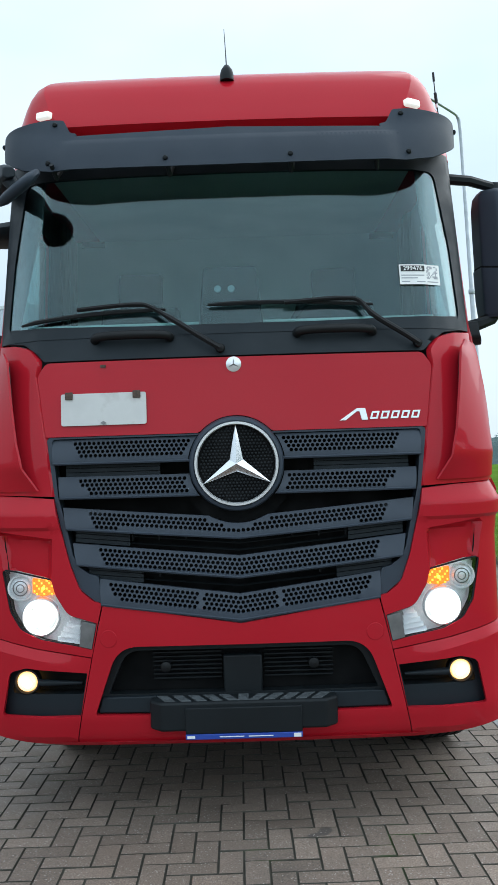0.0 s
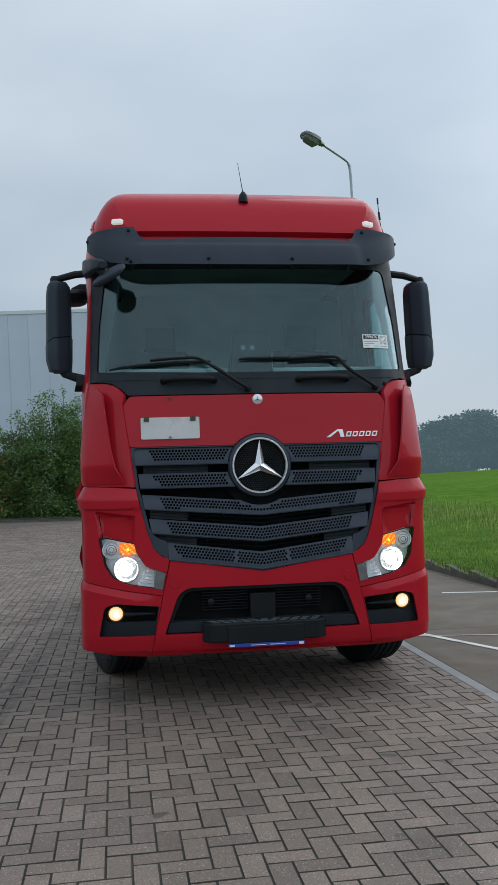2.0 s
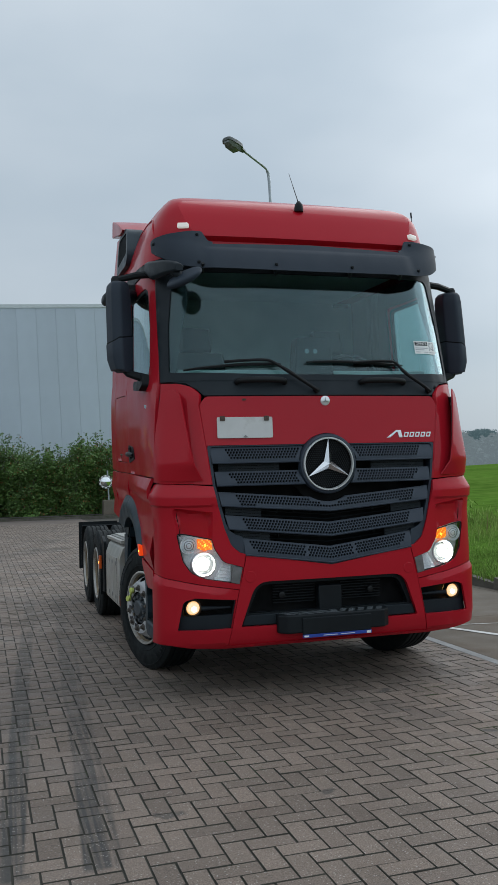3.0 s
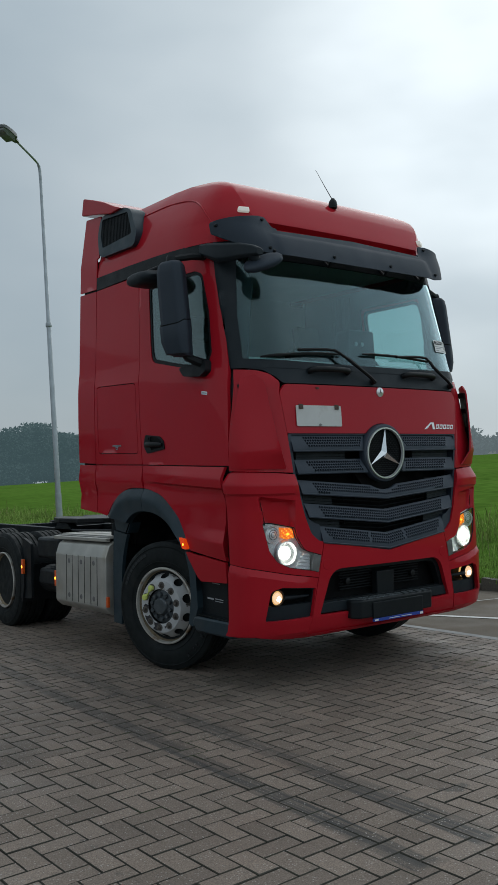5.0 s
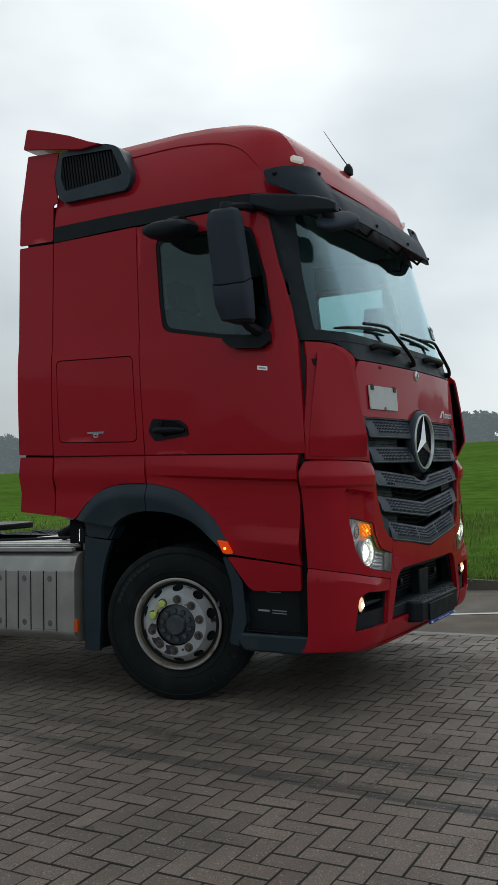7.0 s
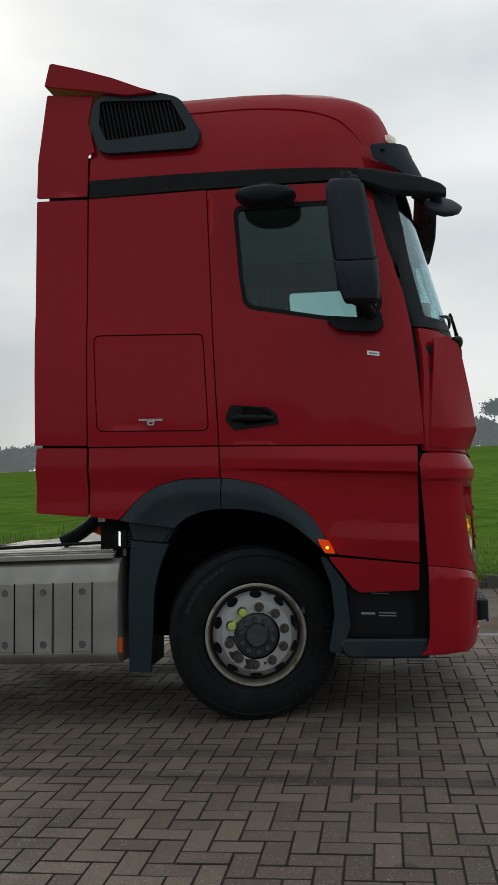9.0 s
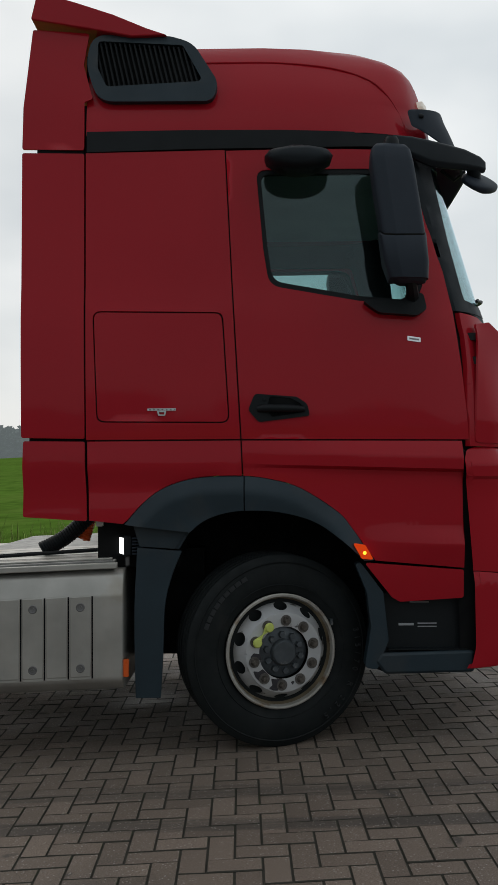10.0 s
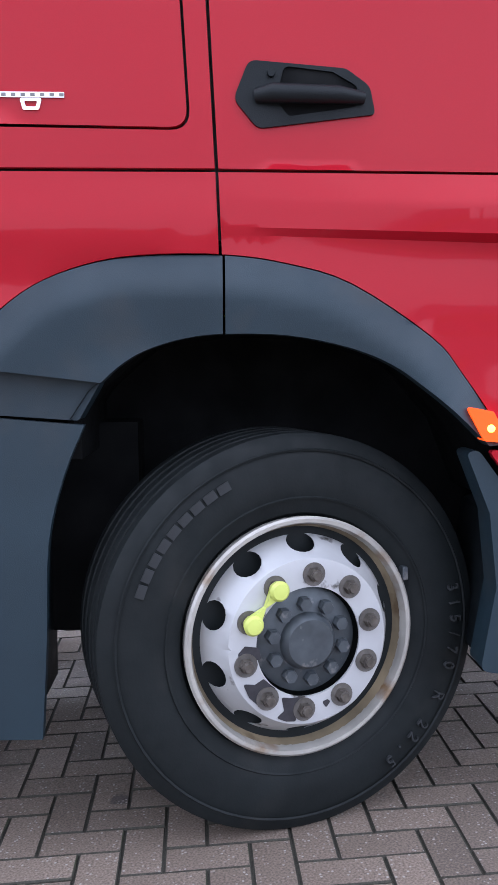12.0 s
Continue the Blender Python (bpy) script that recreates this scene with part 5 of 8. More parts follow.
# raised crease that frames the roof's flank
for sgn in (-1, 1):
    cr = [roof_point(sgn, y, z) for y, z in ((2.0, 3.64), (1.7, 3.642), (1.45, 3.64), (1.20, 3.63), (1.03, 3.605), (0.90, 3.55), (0.82, 3.475), (0.76, 3.39), (0.73, 3.315), (0.72, 3.27))]
    part("roof_crease", tube(smooth_path(cr, 5), 0.006, 8), RED, roof)
    mk = Vector((sgn * 0.955, 0.585, 3.487))
    lampm = part("marker_lamp", prism(rounded([(mk.x - 0.045, 3.468), (mk.x + 0.045, 3.464), (mk.x + 0.04, 3.503), (mk.x - 0.04, 3.507)], 0.012), mk.y - 0.002, mk.y + 0.08, "y"), MARKLIT, truck, "lit white roof marker lamp", bevel=0.008)
    lampm.matrix_basis = Matrix.Translation(mk) @ pose(0, 0, 0, 0, 0, sgn * 28) @ Matrix.Translation(-mk)
    # black band under the roof
    belt = [(2.44, 3.150), (2.44, 3.262), (1.9, 3.266), (1.4, 3.262), (1.0, 3.25), (0.82, 3.245), (0.74, 3.215), (0.73, 3.14), (0.76, 3.13), (0.86, 3.172), (1.3, 3.165), (1.9, 3.162)]
    part("roof_band", sheet([rounded(belt, [0, 0, 0, 0, 0.1, 0.05, 0.03, 0.03, 0.05, 0.05, 0, 0], 4)], flank(sgn, 0.006), 0.07, (-sgn * 0.03, 0, 0)), BLACK, truck, "black band below the roof", bevel=0.004)
    # air intake with slanting louvres
    intake_o = rounded([(2.45, 3.64), (2.415, 3.81), (2.0, 3.798), (1.87, 3.755), (1.735, 3.53), (1.76, 3.42), (2.38, 3.425)], [0.3, 0.10, 0.3, 0.16, 0.1, 0.12, 0.12], 6)
    opening = rounded([(2.385, 3.772), (1.925, 3.742), (1.815, 3.535), (2.335, 3.510), (2.385, 3.62)], 0.025)

    def intake_place(y, z, sgn=sgn):
        return Vector((sgn * (1.218 - 0.10 * max(0, z - 3.42)), y, z))
    if sgn < 0:
        intake = part("air_intake", sheet([intake_o, opening], intake_place, 0.06, (-sgn * 0.14, 0, 0)), FENDER, truck, "slate air intake with slanting louvres", bevel=0.022, segs=3)
        # shade within the air intake, put in as a near-black sheet
        part("intake_back", sheet([opening], lambda y, z: intake_place(y, z) + Vector((0.05, 0, 0)), 0.1, (0.01, 0, 0)), VOID, intake)
        for i in range(20):
            y0 = 2.40 - i * 0.0265
            a, b = intake_place(y0, 3.772 - 0.0022 * i), intake_place(y0 - 0.055, 3.515)
            o = Vector((0.012, 0, 0))
            part("louvre", tube([a + o, b + o], 0.0065, 5), BLACK, intake)
    # side air deflector in three pieces behind the cab
    def tail(y, z, sgn=sgn):
        return Vector((sgn * (side_x(2.4, min(z, 3.3)) - 0.02 * (y - 2.44) - 0.10 * max(0, z - 3.4)), y, z))
    for loop in ([(2.775, 1.205), (2.775, 1.605), (2.448, 1.600), (2.436, 1.182)], [(2.785, 1.622), (2.79, 3.155), (2.455, 3.145), (2.452, 2.4), (2.448, 1.615)],
                 [(2.79, 3.175), (2.785, 3.40), (2.745, 3.852), (2.435, 3.822), (2.462, 3.64), (2.41, 3.445), (2.455, 3.43), (2.455, 3.165)]):
        part("side_deflector", sheet([rounded(loop, 0.012, 3)], tail, 0.1, (-sgn * 0.012, 0, 0)), RED, truck, bevel=0.004)
    # near-black backings added behind the seams to paint their shade
    part("seam_backing", sheet([[(2.50, 1.2), (2.50, 3.42), (2.40, 3.42), (2.40, 1.2)]], flank(sgn, -0.03), 0.2, (-sgn * 0.01, 0, 0)), VOID, truck)
    for zz in (1.61, 3.16):
        part("seam_backing", box_bm(*sorted((sgn * 1.16, sgn * 1.20)), 2.46, 2.75 if zz < 2 else 2.71, zz - 0.03, zz + 0.03), VOID, truck)
    part("seam_backing", box_bm(*sorted((sgn * 0.95, sgn * 1.115)), 2.36, 2.46, 3.20, 3.72), VOID, truck)
    # rear flank with hatch
    flank_o = [(2.440, 1.608), (2.446, 3.148), (1.9, 3.154), (1.702, 3.157), (1.668, 2.40), (1.628, 1.608)]
    hatch = rounded([(2.405, 2.29), (1.715, 2.278), (1.682, 1.692), (2.385, 1.700)], 0.045, 5)
    hatch_in = rounded([(2.398, 2.283), (1.722, 2.271), (1.689, 1.699), (2.378, 1.707)], 0.040, 5)
    fl = part("cab_flank", sheet([flank_o, hatch], flank(sgn), 0.09, (-sgn * 0.02, 0, 0)), RED, truck, bevel=0.004)
    part("locker_hatch", sheet([hatch_in], flank(sgn, -0.001), 0.09, (-sgn * 0.02, 0, 0)), RED, fl, bevel=0.005)
    outer_a = smooth_path([(0.93, 0.97, 0), (1.045, 1.135, 0), (1.12, 1.222, 0), (1.31, 1.346, 0), (1.46, 1.392, 0), (1.606, 1.412, 0), (1.80, 1.41, 0), (1.93, 1.389, 0), (2.05, 1.342, 0), (2.15, 1.264, 0), (2.24, 1.162, 0)], 4)
    lowr = [(2.434, 1.600), (2.424, 1.185), (2.247, 1.166)] + [(p.x, p.y + 0.003) for p in reversed(outer_a) if 1.625 < p.x < 2.235] + [(1.620, 1.415), (1.627, 1.600)]
    part("rear_skirt", sheet([lowr], flank(sgn), 0.06, (-sgn * 0.02, 0, 0)), RED, truck, bevel=0.004)
    # door with window opening, and the door's lower cladding
    door_o = rounded([(1.695, 3.152), (1.661, 2.40), (1.620, 1.608), (0.428, 1.598), (0.437, 1.75), (0.459, 2.0), (0.492, 2.28), (0.525, 2.437), (0.562, 2.62), (0.595, 2.778), (0.640, 2.93), (0.672, 3.03), (0.72, 3.115), (0.83, 3.155), (1.3, 3.158)], [0, 0, 0, 0, 0, 0, 0, 0, 0, 0, 0, 0.1, 0.08, 0.06, 0], 4)
    win = rounded([(1.535, 3.045), (1.50, 2.62), (1.47, 2.42), (1.0, 2.335), (0.70, 2.31), (0.655, 2.42), (0.705, 2.72), (0.80, 3.02), (0.88, 3.05)], [0.05, 0, 0.09, 0.1, 0.04, 0.06, 0, 0.07, 0.02], 5)
    win_in = rounded([(1.512, 3.022), (1.476, 2.62), (1.45, 2.445), (1.0, 2.362), (0.72, 2.338), (0.683, 2.43), (0.73, 2.72), (0.822, 3.0), (0.88, 3.025)], [0.04, 0, 0.08, 0.1, 0.04, 0.06, 0, 0.05, 0.02], 5)
    door = part("cab_door", sheet([door_o, win], flank(sgn), 0.07, (-sgn * 0.025, 0, 0)), RED, truck, bevel=0.004)
    part("window_seal", sheet([win, win_in], flank(sgn, -0.006), 0.08, (-sgn * 0.03, 0, 0)), BLACK, door)
    wg = part("window_glass", sheet([win_in], flank(sgn, -0.012), 0.12, (-sgn * 0.003, 0, 0)), GLASS, door, "tinted side window")
    wg.visible_shadow = False
    # recessed door handle
    hb = rounded([(1.585, 1.76), (1.55, 1.845), (1.33, 1.828), (1.275, 1.79), (1.262, 1.728), (1.53, 1.695)], [0.03, 0.025, 0.04, 0.04, 0.01, 0.03], 5)
    cup = rounded([(1.47, 1.832), (1.36, 1.82), (1.305, 1.79), (1.30, 1.745), (1.46, 1.722), (1.49, 1.76)], 0.015)
    hd = part("door_handle", sheet([hb, cup], flank(sgn, 0.008), 0.04, (-sgn * 0.02, 0, 0)), BLACK, door, "black recessed door handle", bevel=0.005)
    part("handle_cup", sheet([cup], flank(sgn, 0.002), 0.06, (-sgn * 0.002, 0, 0)), VOID, hd)
    part("handle_bar", tube([flank(sgn, 0.012)(1.535, 1.765), flank(sgn, 0.024)(1.50, 1.768), flank(sgn, 0.026)(1.35, 1.765), flank(sgn, 0.012)(1.29, 1.762)], [0.016, 0.022, 0.02, 0.014], 10), BLACK, hd)
    part("handle_lock", lathe([(0.0001, sgn * 0.012), (0.008, sgn * 0.012), (0.010, 0)], 14, "x", tuple(flank(sgn, 0.004)(1.50, 1.815))), BLACK, hd)
    low_d = [(1.620, 1.600), (1.613, 1.415)] + [(p.x, p.y + 0.003) for p in reversed(outer_a) if 0.935 < p.x < 1.608] + [(0.925, 0.968), (0.465, 0.928), (0.468, 1.590)]

    def clad(y, z, sgn=sgn):
        rise = 0.03 * (y - 0.47)
        k = float(np.interp(z - rise, [0.92, 1.045, 1.055, 1.14, 1.40, 1.425, 1.442, 1.50, 1.512, 1.60], [0.002, 0.032, 0.032, 0.002, 0.002, 0.004, 0.042, 0.048, 0.046, 0.004]))
        low = max(0, min(1, (1.05 - y) / 0.45)) if z < 1.25 else max(0.1, min(1, (1.75 - y) / 0.8))
        return Vector((sgn * (1.236 + k * low), y, z))
    part("door_cladding", sheet([low_d], clad, 0.03, (-sgn * 0.025, 0, 0), 0.03, [[(0.44, c), (1.64, c + 0.036)] for c in (1.045, 1.055, 1.14, 1.40, 1.425, 1.442, 1.50, 1.512)]), RED, truck, smooth=24)
    # added black backing puts shade into the seam before the cladding
    part("seam_backing", box_bm(*sorted((sgn * 1.13, sgn * 1.19)), 0.38, 0.54, 0.80, 1.60), VOID, truck)
    ext = rounded([(0.985, 0.958), (0.468, 0.918), (0.468, 0.772), (0.80, 0.752), (0.84, 0.775)], [0.01, 0.01, 0.015, 0.03, 0.03], 3)
    part("cladding_extension", sheet([ext], lambda y, z, sgn=sgn: Vector((sgn * (1.246 - 0.10 * max(0, 0.90 - z)), y, z)), 0.05, (-sgn * 0.025, 0, 0)), RED, truck, bevel=0.006)
    # wheel arch lip in two pieces
    inner_a = smooth_path([(0.985, 0.968, 0), (1.06, 1.04, 0), (1.14, 1.105, 0), (1.22, 1.16, 0), (1.32, 1.20, 0), (1.46, 1.228, 0), (1.606, 1.232, 0), (1.70, 1.222, 0), (1.79, 1.195, 0), (1.85, 1.16, 0), (1.895, 1.12, 0)], 4)

    def arch(y, z, sgn=sgn):
        q, d = Vector((y, z)), 9.0
        for e0, e1 in zip(outer_a, outer_a[1:]):
            u, w = Vector((e1.x - e0.x, e1.y - e0.y)), q - Vector((e0.x, e0.y))
            d = min(d, (w - u * min(1, max(0, w.dot(u) / u.dot(u)))).length)
        return Vector((sgn * float(np.interp(d, [0, 0.012, 0.070, 0.082, 0.20], [1.236, 1.243, 1.268, 1.269, 1.254])), y, z))
    for a0, a1, b0, b1 in ((0, 20, 0, 24), (20, 40, 24, 40)):
        o = [(p.x, p.y) for p in outer_a[a0:a1 + 1]]
        i_ = [(p.x, p.y) for p in inner_a[b0:b1 + 1]]
        if a0:
            o = [(o[0][0] + 0.006, o[0][1])] + o[1:]
            i_ = [(i_[0][0] + 0.006, i_[0][1])] + i_[1:]
        part("wheel_arch", sheet([o + list(reversed(i_))], arch, 0.025, (-sgn * 0.06, 0, 0), 0.025), FENDER, truck, "slate plastic wheel arch", bevel=0.006)
    # repeater lamp at the arch's front foot
    rl = part("side_indicator", sheet([rounded([(1.045, 1.062), (0.98, 1.050), (0.938, 0.975), (1.0, 0.980)], 0.008, 3)], lambda y, z, sgn=sgn: Vector((sgn * 1.268, y, z)), 0.05, (-sgn * 0.05, 0, 0)), AMBER, truck, "lit amber side indicator", bevel=0.006)
    part("bulb", lathe([(0.0001, sgn * 0.004), (0.009, sgn * 0.002), (0.011, -sgn * 0.01)], 16, "x", (sgn * 1.268, 0.985, 1.01)), AMBERLIT, rl)
    # inner wheel housing, the shade inside put into its near-black colour
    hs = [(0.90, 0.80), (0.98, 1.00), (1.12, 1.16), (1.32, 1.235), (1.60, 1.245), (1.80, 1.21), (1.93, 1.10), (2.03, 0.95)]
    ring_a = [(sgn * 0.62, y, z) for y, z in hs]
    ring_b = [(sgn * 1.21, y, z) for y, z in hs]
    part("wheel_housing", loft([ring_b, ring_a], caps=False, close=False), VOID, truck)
    # front step box behind the bumper and the bar behind the wheel
    stp = rounded([(0.92, 0.78), (0.41, 0.93), (0.405, 0.43), (0.88, 0.375), (0.965, 0.41), (0.94, 0.60)], [0.02, 0, 0.02, 0.04, 0.03, 0.1], 4)
    sb = part("step_box", prism(stp, sgn * 0.80, sgn * 1.175, "x"), BLACK, truck, "black entry step box", bevel=0.01)
    part("step_plate", prism(rounded([(0.415, 0.50), (0.90, 0.485), (0.93, 0.44), (0.88, 0.375), (0.415, 0.385)], [0.02, 0.02, 0.02, 0.03, 0.02], 3), sgn * 1.10, sgn * 1.232, "x"), FENDER, sb, bevel=0.015)
    part("step_tread", box_bm(*sorted((sgn * 1.175, sgn * 1.222)), 0.45, 0.86, 0.500, 0.506), BLACK, sb)
    for y0, y1, z0, z1 in ((0.60, 0.70, 0.628, 0.634), (0.60, 0.70, 0.612, 0.617), (0.72, 0.80, 0.62, 0.632), (0.64, 0.74, 0.74, 0.745)):
        part("notice_bar", box_bm(*sorted((sgn * 1.176, sgn * 1.178)), y0, y1, z0, z1), INK, sb)
    part("step_fender", sheet([rounded([(1.0, 0.955), (0.885, 0.80), (0.86, 0.55), (0.92, 0.40), (0.985, 0.41), (0.95, 0.62), (0.97, 0.80), (1.03, 0.95)], 0.02, 3)], lambda y, z, sgn=sgn: Vector((sgn * 1.225, y, z)), 0.05, (-sgn * 0.10, 0, 0)), FENDER, truck, bevel=0.006)
    # near-black boxes added as the shade under the cab and behind the wheel
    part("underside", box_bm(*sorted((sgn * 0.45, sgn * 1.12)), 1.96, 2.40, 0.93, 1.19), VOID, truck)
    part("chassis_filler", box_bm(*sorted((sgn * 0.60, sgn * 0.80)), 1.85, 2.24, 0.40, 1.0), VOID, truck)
    # mudguard strip behind the front wheel
    mg = smooth_path([(2.175, 1.04, 0), (2.19, 0.74, 0), (2.19, 0.5, 0), (2.185, 0.255, 0)], 4)
    mg2 = smooth_path([(2.055, 0.255, 0), (2.04, 0.5, 0), (2.03, 0.74, 0), (1.99, 0.90, 0), (1.94, 1.02, 0)], 4)
    mud = part("mudguard", sheet([[(p.x, p.y) for p in mg] + [(p.x, p.y) for p in mg2]], lambda y, z, sgn=sgn: Vector((sgn * 1.215, y, z)), 0.06, (-sgn * 0.03, 0, 0)), FENDER, truck, "slate plastic mudguard", bevel=0.006)
    part("mud_flap", box_bm(*sorted((sgn * 0.75, sgn * 1.205)), 2.10, 2.12, 0.255, 1.03), BLACK, mud)
    part("mudguard_bracket", sheet([rounded([(2.20, 1.16), (1.90, 1.125), (1.955, 1.03), (2.165, 1.045)], 0.01)], lambda y, z, sgn=sgn: Vector((sgn * 1.20, y, z)), 0.05, (-sgn * 0.10, 0, 0)), FENDER, mud, bevel=0.006)
    # small pale door badge and hatch emblem
    if sgn < 0:
        bd = part("door_badge", sheet([rounded([(0.745, 2.145), (0.675, 2.135), (0.675, 2.11), (0.745, 2.12)], 0.004)], flank(sgn, 0.003), 0.05, (0.003, 0, 0)), CHROME, door, "small silver door badge")
        part("badge_bar", sheet([[(0.735, 2.135), (0.685, 2.128), (0.685, 2.120), (0.735, 2.127)]], flank(sgn, 0.0045), 0.05, (0.001, 0, 0)), INK, bd)
        eb = part("hatch_emblem", sheet([[(2.115, 1.772), (1.965, 1.772), (1.965, 1.760), (2.115, 1.760)]], flank(sgn, 0.004), 0.05, (0.003, 0, 0)), CHROME, fl, "small chrome emblem on the hatch")
        for i in range(7):
            y = 2.105 - i * 0.0215
            part("emblem_notch", sheet([[(y, 1.7695), (y - 0.010, 1.7695), (y - 0.010, 1.7625), (y, 1.7625)]], flank(sgn, 0.0055), 0.05, (0.001, 0, 0)), STEEL, eb)
        part("emblem_shield", sheet([rounded([(2.065, 1.759), (2.015, 1.759), (2.022, 1.733), (2.058, 1.733)], 0.005), rounded([(2.055, 1.752), (2.025, 1.752), (2.029, 1.740), (2.051, 1.740)], 0.003)], flank(sgn, 0.004), 0.05, (0.003, 0, 0)), CHROME, eb)
# rear roof spoiler
def spoiler_ring(x):
    e = max(0, abs(x) - 1.05) / 0.16
    e *= 0.008
    return [(x, 2.01, 3.792), (x, 2.12, 3.838 - e), (x, 2.30, 3.915 - e), (x, 2.50, 3.983 - e), (x, 2.69, 4.040 - e), (x, 2.712, 4.036 - e), (x, 2.745, 3.890), (x, 2.73, 3.882), (x, 2.42, 3.828), (x, 2.2, 3.785)]
part("roof_spoiler", loft([spoiler_ring(x) for x in np.linspace(-1.205, 1.205, 25)]), RED, truck, bevel=0.006)
# aerials
ab = part("aerial_foot", lathe([(0.0001, 3.745), (0.012, 3.74), (0.03, 3.715), (0.036, 3.69), (0.036, 3.66)], 20, "z", (0, 0.66, 0)), BLACK, truck, "black aerial on the roof")
part("aerial_rod", tube([(0, 0.665, 3.73), (-0.005, 0.75, 3.86), (-0.012, 0.85, 4.02)], [0.004, 0.003, 0.0018], 6), BLACK, ab)
whip = part("whip_aerial", tube([(1.17, 0.95, 3.30), (1.165, 0.97, 3.54), (1.155, 1.0, 3.70), (1.15, 1.01, 3.80)], [0.005, 0.004, 0.0035, 0.003], 6), BLACK, truck, "thin black whip aerial")
part("aerial_coil", tube([(1.160, 0.988, 3.625), (1.156, 0.998, 3.69)], 0.009, 8), BLACK, whip)
part("aerial_tip", tube([(1.152, 1.005, 3.76), (1.15, 1.01, 3.81)], 0.007, 8), BLACK, whip)
part("aerial_joint", tube([(1.161, 0.986, 3.602), (1.160, 0.988, 3.625)], 0.008, 8), PAPER, whip)

# -- mirrors --
for sgn in (-1, 1):
    def mx(p, sgn=sgn):
        return Vector((sgn * p[0], p[1], p[2]))
    # rounded housing as stacked sections
    secs = []
    for z, k, dy, dx in ((2.39, 0.62, -0.05, -0.02), (2.42, 0.86, -0.03, -0.01), (2.50, 0.97, -0.015, 0), (2.65, 1.0, 0, 0), (2.85, 1.0, 0.03, 0), (3.00, 0.98, 0.05, 0), (3.06, 0.9, 0.055, 0), (3.085, 0.72, 0.055, 0)):
        cx, cy = 1.405 + dx, 0.80 + dy
        o = rounded([(cx - 0.095 * k, cy + 0.10 * k), (cx - 0.082 * k, cy - 0.05 * k), (cx + 0.005, cy - 0.125 * k), (cx + 0.07 * k, cy - 0.105 * k), (cx + 0.098 * k, cy + 0.04 * k), (cx + 0.09 * k, cy + 0.11 * k)], 0.035, 5)
        secs.append([mx((a, b, z)) for a, b in o])
    mh = part("door_mirror", loft(secs), VISOR, truck, "black mirror housing on two arms", smooth=60)
    def cover_ring(sec, grow, z_of, cy=0.78):
        return [Vector((q.x + (q.x - sgn * 1.405) * grow, q.y + (q.y - cy) * grow, z_of(q))) for q in sec]

    def rim_z(q):
        return 2.655 - 0.75 * max(0, abs(q.x) - 1.43) - 0.25 * max(0, 0.76 - q.y)
    part("mirror_lower_cover", loft([cover_ring(secs[1], 0.03, lambda q: 2.405), cover_ring(secs[2], 0.06, lambda q: 2.49), cover_ring(secs[3], 0.06, rim_z), cover_ring(secs[3], 0.03, lambda q: rim_z(q) + 0.006)]), VISOR, mh, smooth=45)
    # near-black band paints the shade in the cover's seam
    part("cover_seam", loft([cover_ring(secs[3], 0.022, lambda q: rim_z(q) + dz) for dz in (-0.01, 0.016)]), VOID, mh, smooth=60)
    part("mirror_glass", loft([[mx((1.34, 0.885, 2.70)), mx((1.485, 0.89, 2.70)), mx((1.485, 0.915, 3.02)), mx((1.34, 0.91, 3.02))], [mx((1.34, 0.892, 2.70)), mx((1.485, 0.897, 2.70)), mx((1.485, 0.922, 3.02)), mx((1.34, 0.917, 3.02))]]), MIRROR, mh)
    part("upper_arm", tube([mx((1.07, 0.79, 3.155)), mx((1.28, 0.80, 3.135)), mx((1.44, 0.84, 3.10)), mx((1.45, 0.84, 3.05))], [0.03, 0.028, 0.026, 0.02], 8), BLACK, mh)
    part("upper_arm_cap", lathe([(0.0001, 3.135), (0.03, 3.13), (0.04, 3.11), (0.04, 3.06)], 16, "z", tuple(mx((1.425, 0.845, 0)))), BLACK, mh)
    part("lower_arm", tube([mx((1.20, 0.72, 2.33)), mx((1.27, 0.72, 2.35)), mx((1.36, 0.74, 2.38)), mx((1.40, 0.76, 2.44))], [0.04, 0.035, 0.03, 0.035], 8), BLACK, mh)
    mb = rounded([(1.0, 2.335), (0.80, 2.325), (0.665, 2.375), (0.645, 2.28), (0.70, 2.245), (0.90, 2.26)], [0.02, 0.05, 0.03, 0.03, 0.04, 0.06], 5)
    part("mirror_foot", sheet([mb], flank(sgn, 0.055), 0.05, (-sgn * 0.06, 0, 0)), BLACK, mh, bevel=0.022, segs=3)
# kerb mirror over the passenger window
dish = [(-0.175, 0.012), (-0.15, 0.045), (-0.06, 0.062), (0.06, 0.062), (0.15, 0.045), (0.175, 0.012), (0.165, -0.018), (0.12, -0.045), (0.05, -0.060), (-0.05, -0.060), (-0.12, -0.045), (-0.165, -0.018)]
km = part("kerb_mirror", loft([[Vector((-x, 1.315 + y * k, 3.06 - 0.10 * (x - 1.2) + z * h)) for y, z in dish] for x, k, h in ((1.205, 0.55, 0.6), (1.235, 0.85, 0.9), (1.30, 1.0, 1.0), (1.40, 1.0, 0.95), (1.455, 0.86, 0.8), (1.475, 0.6, 0.5))]), COWL, truck, "black kerb mirror above the side window", smooth=50)
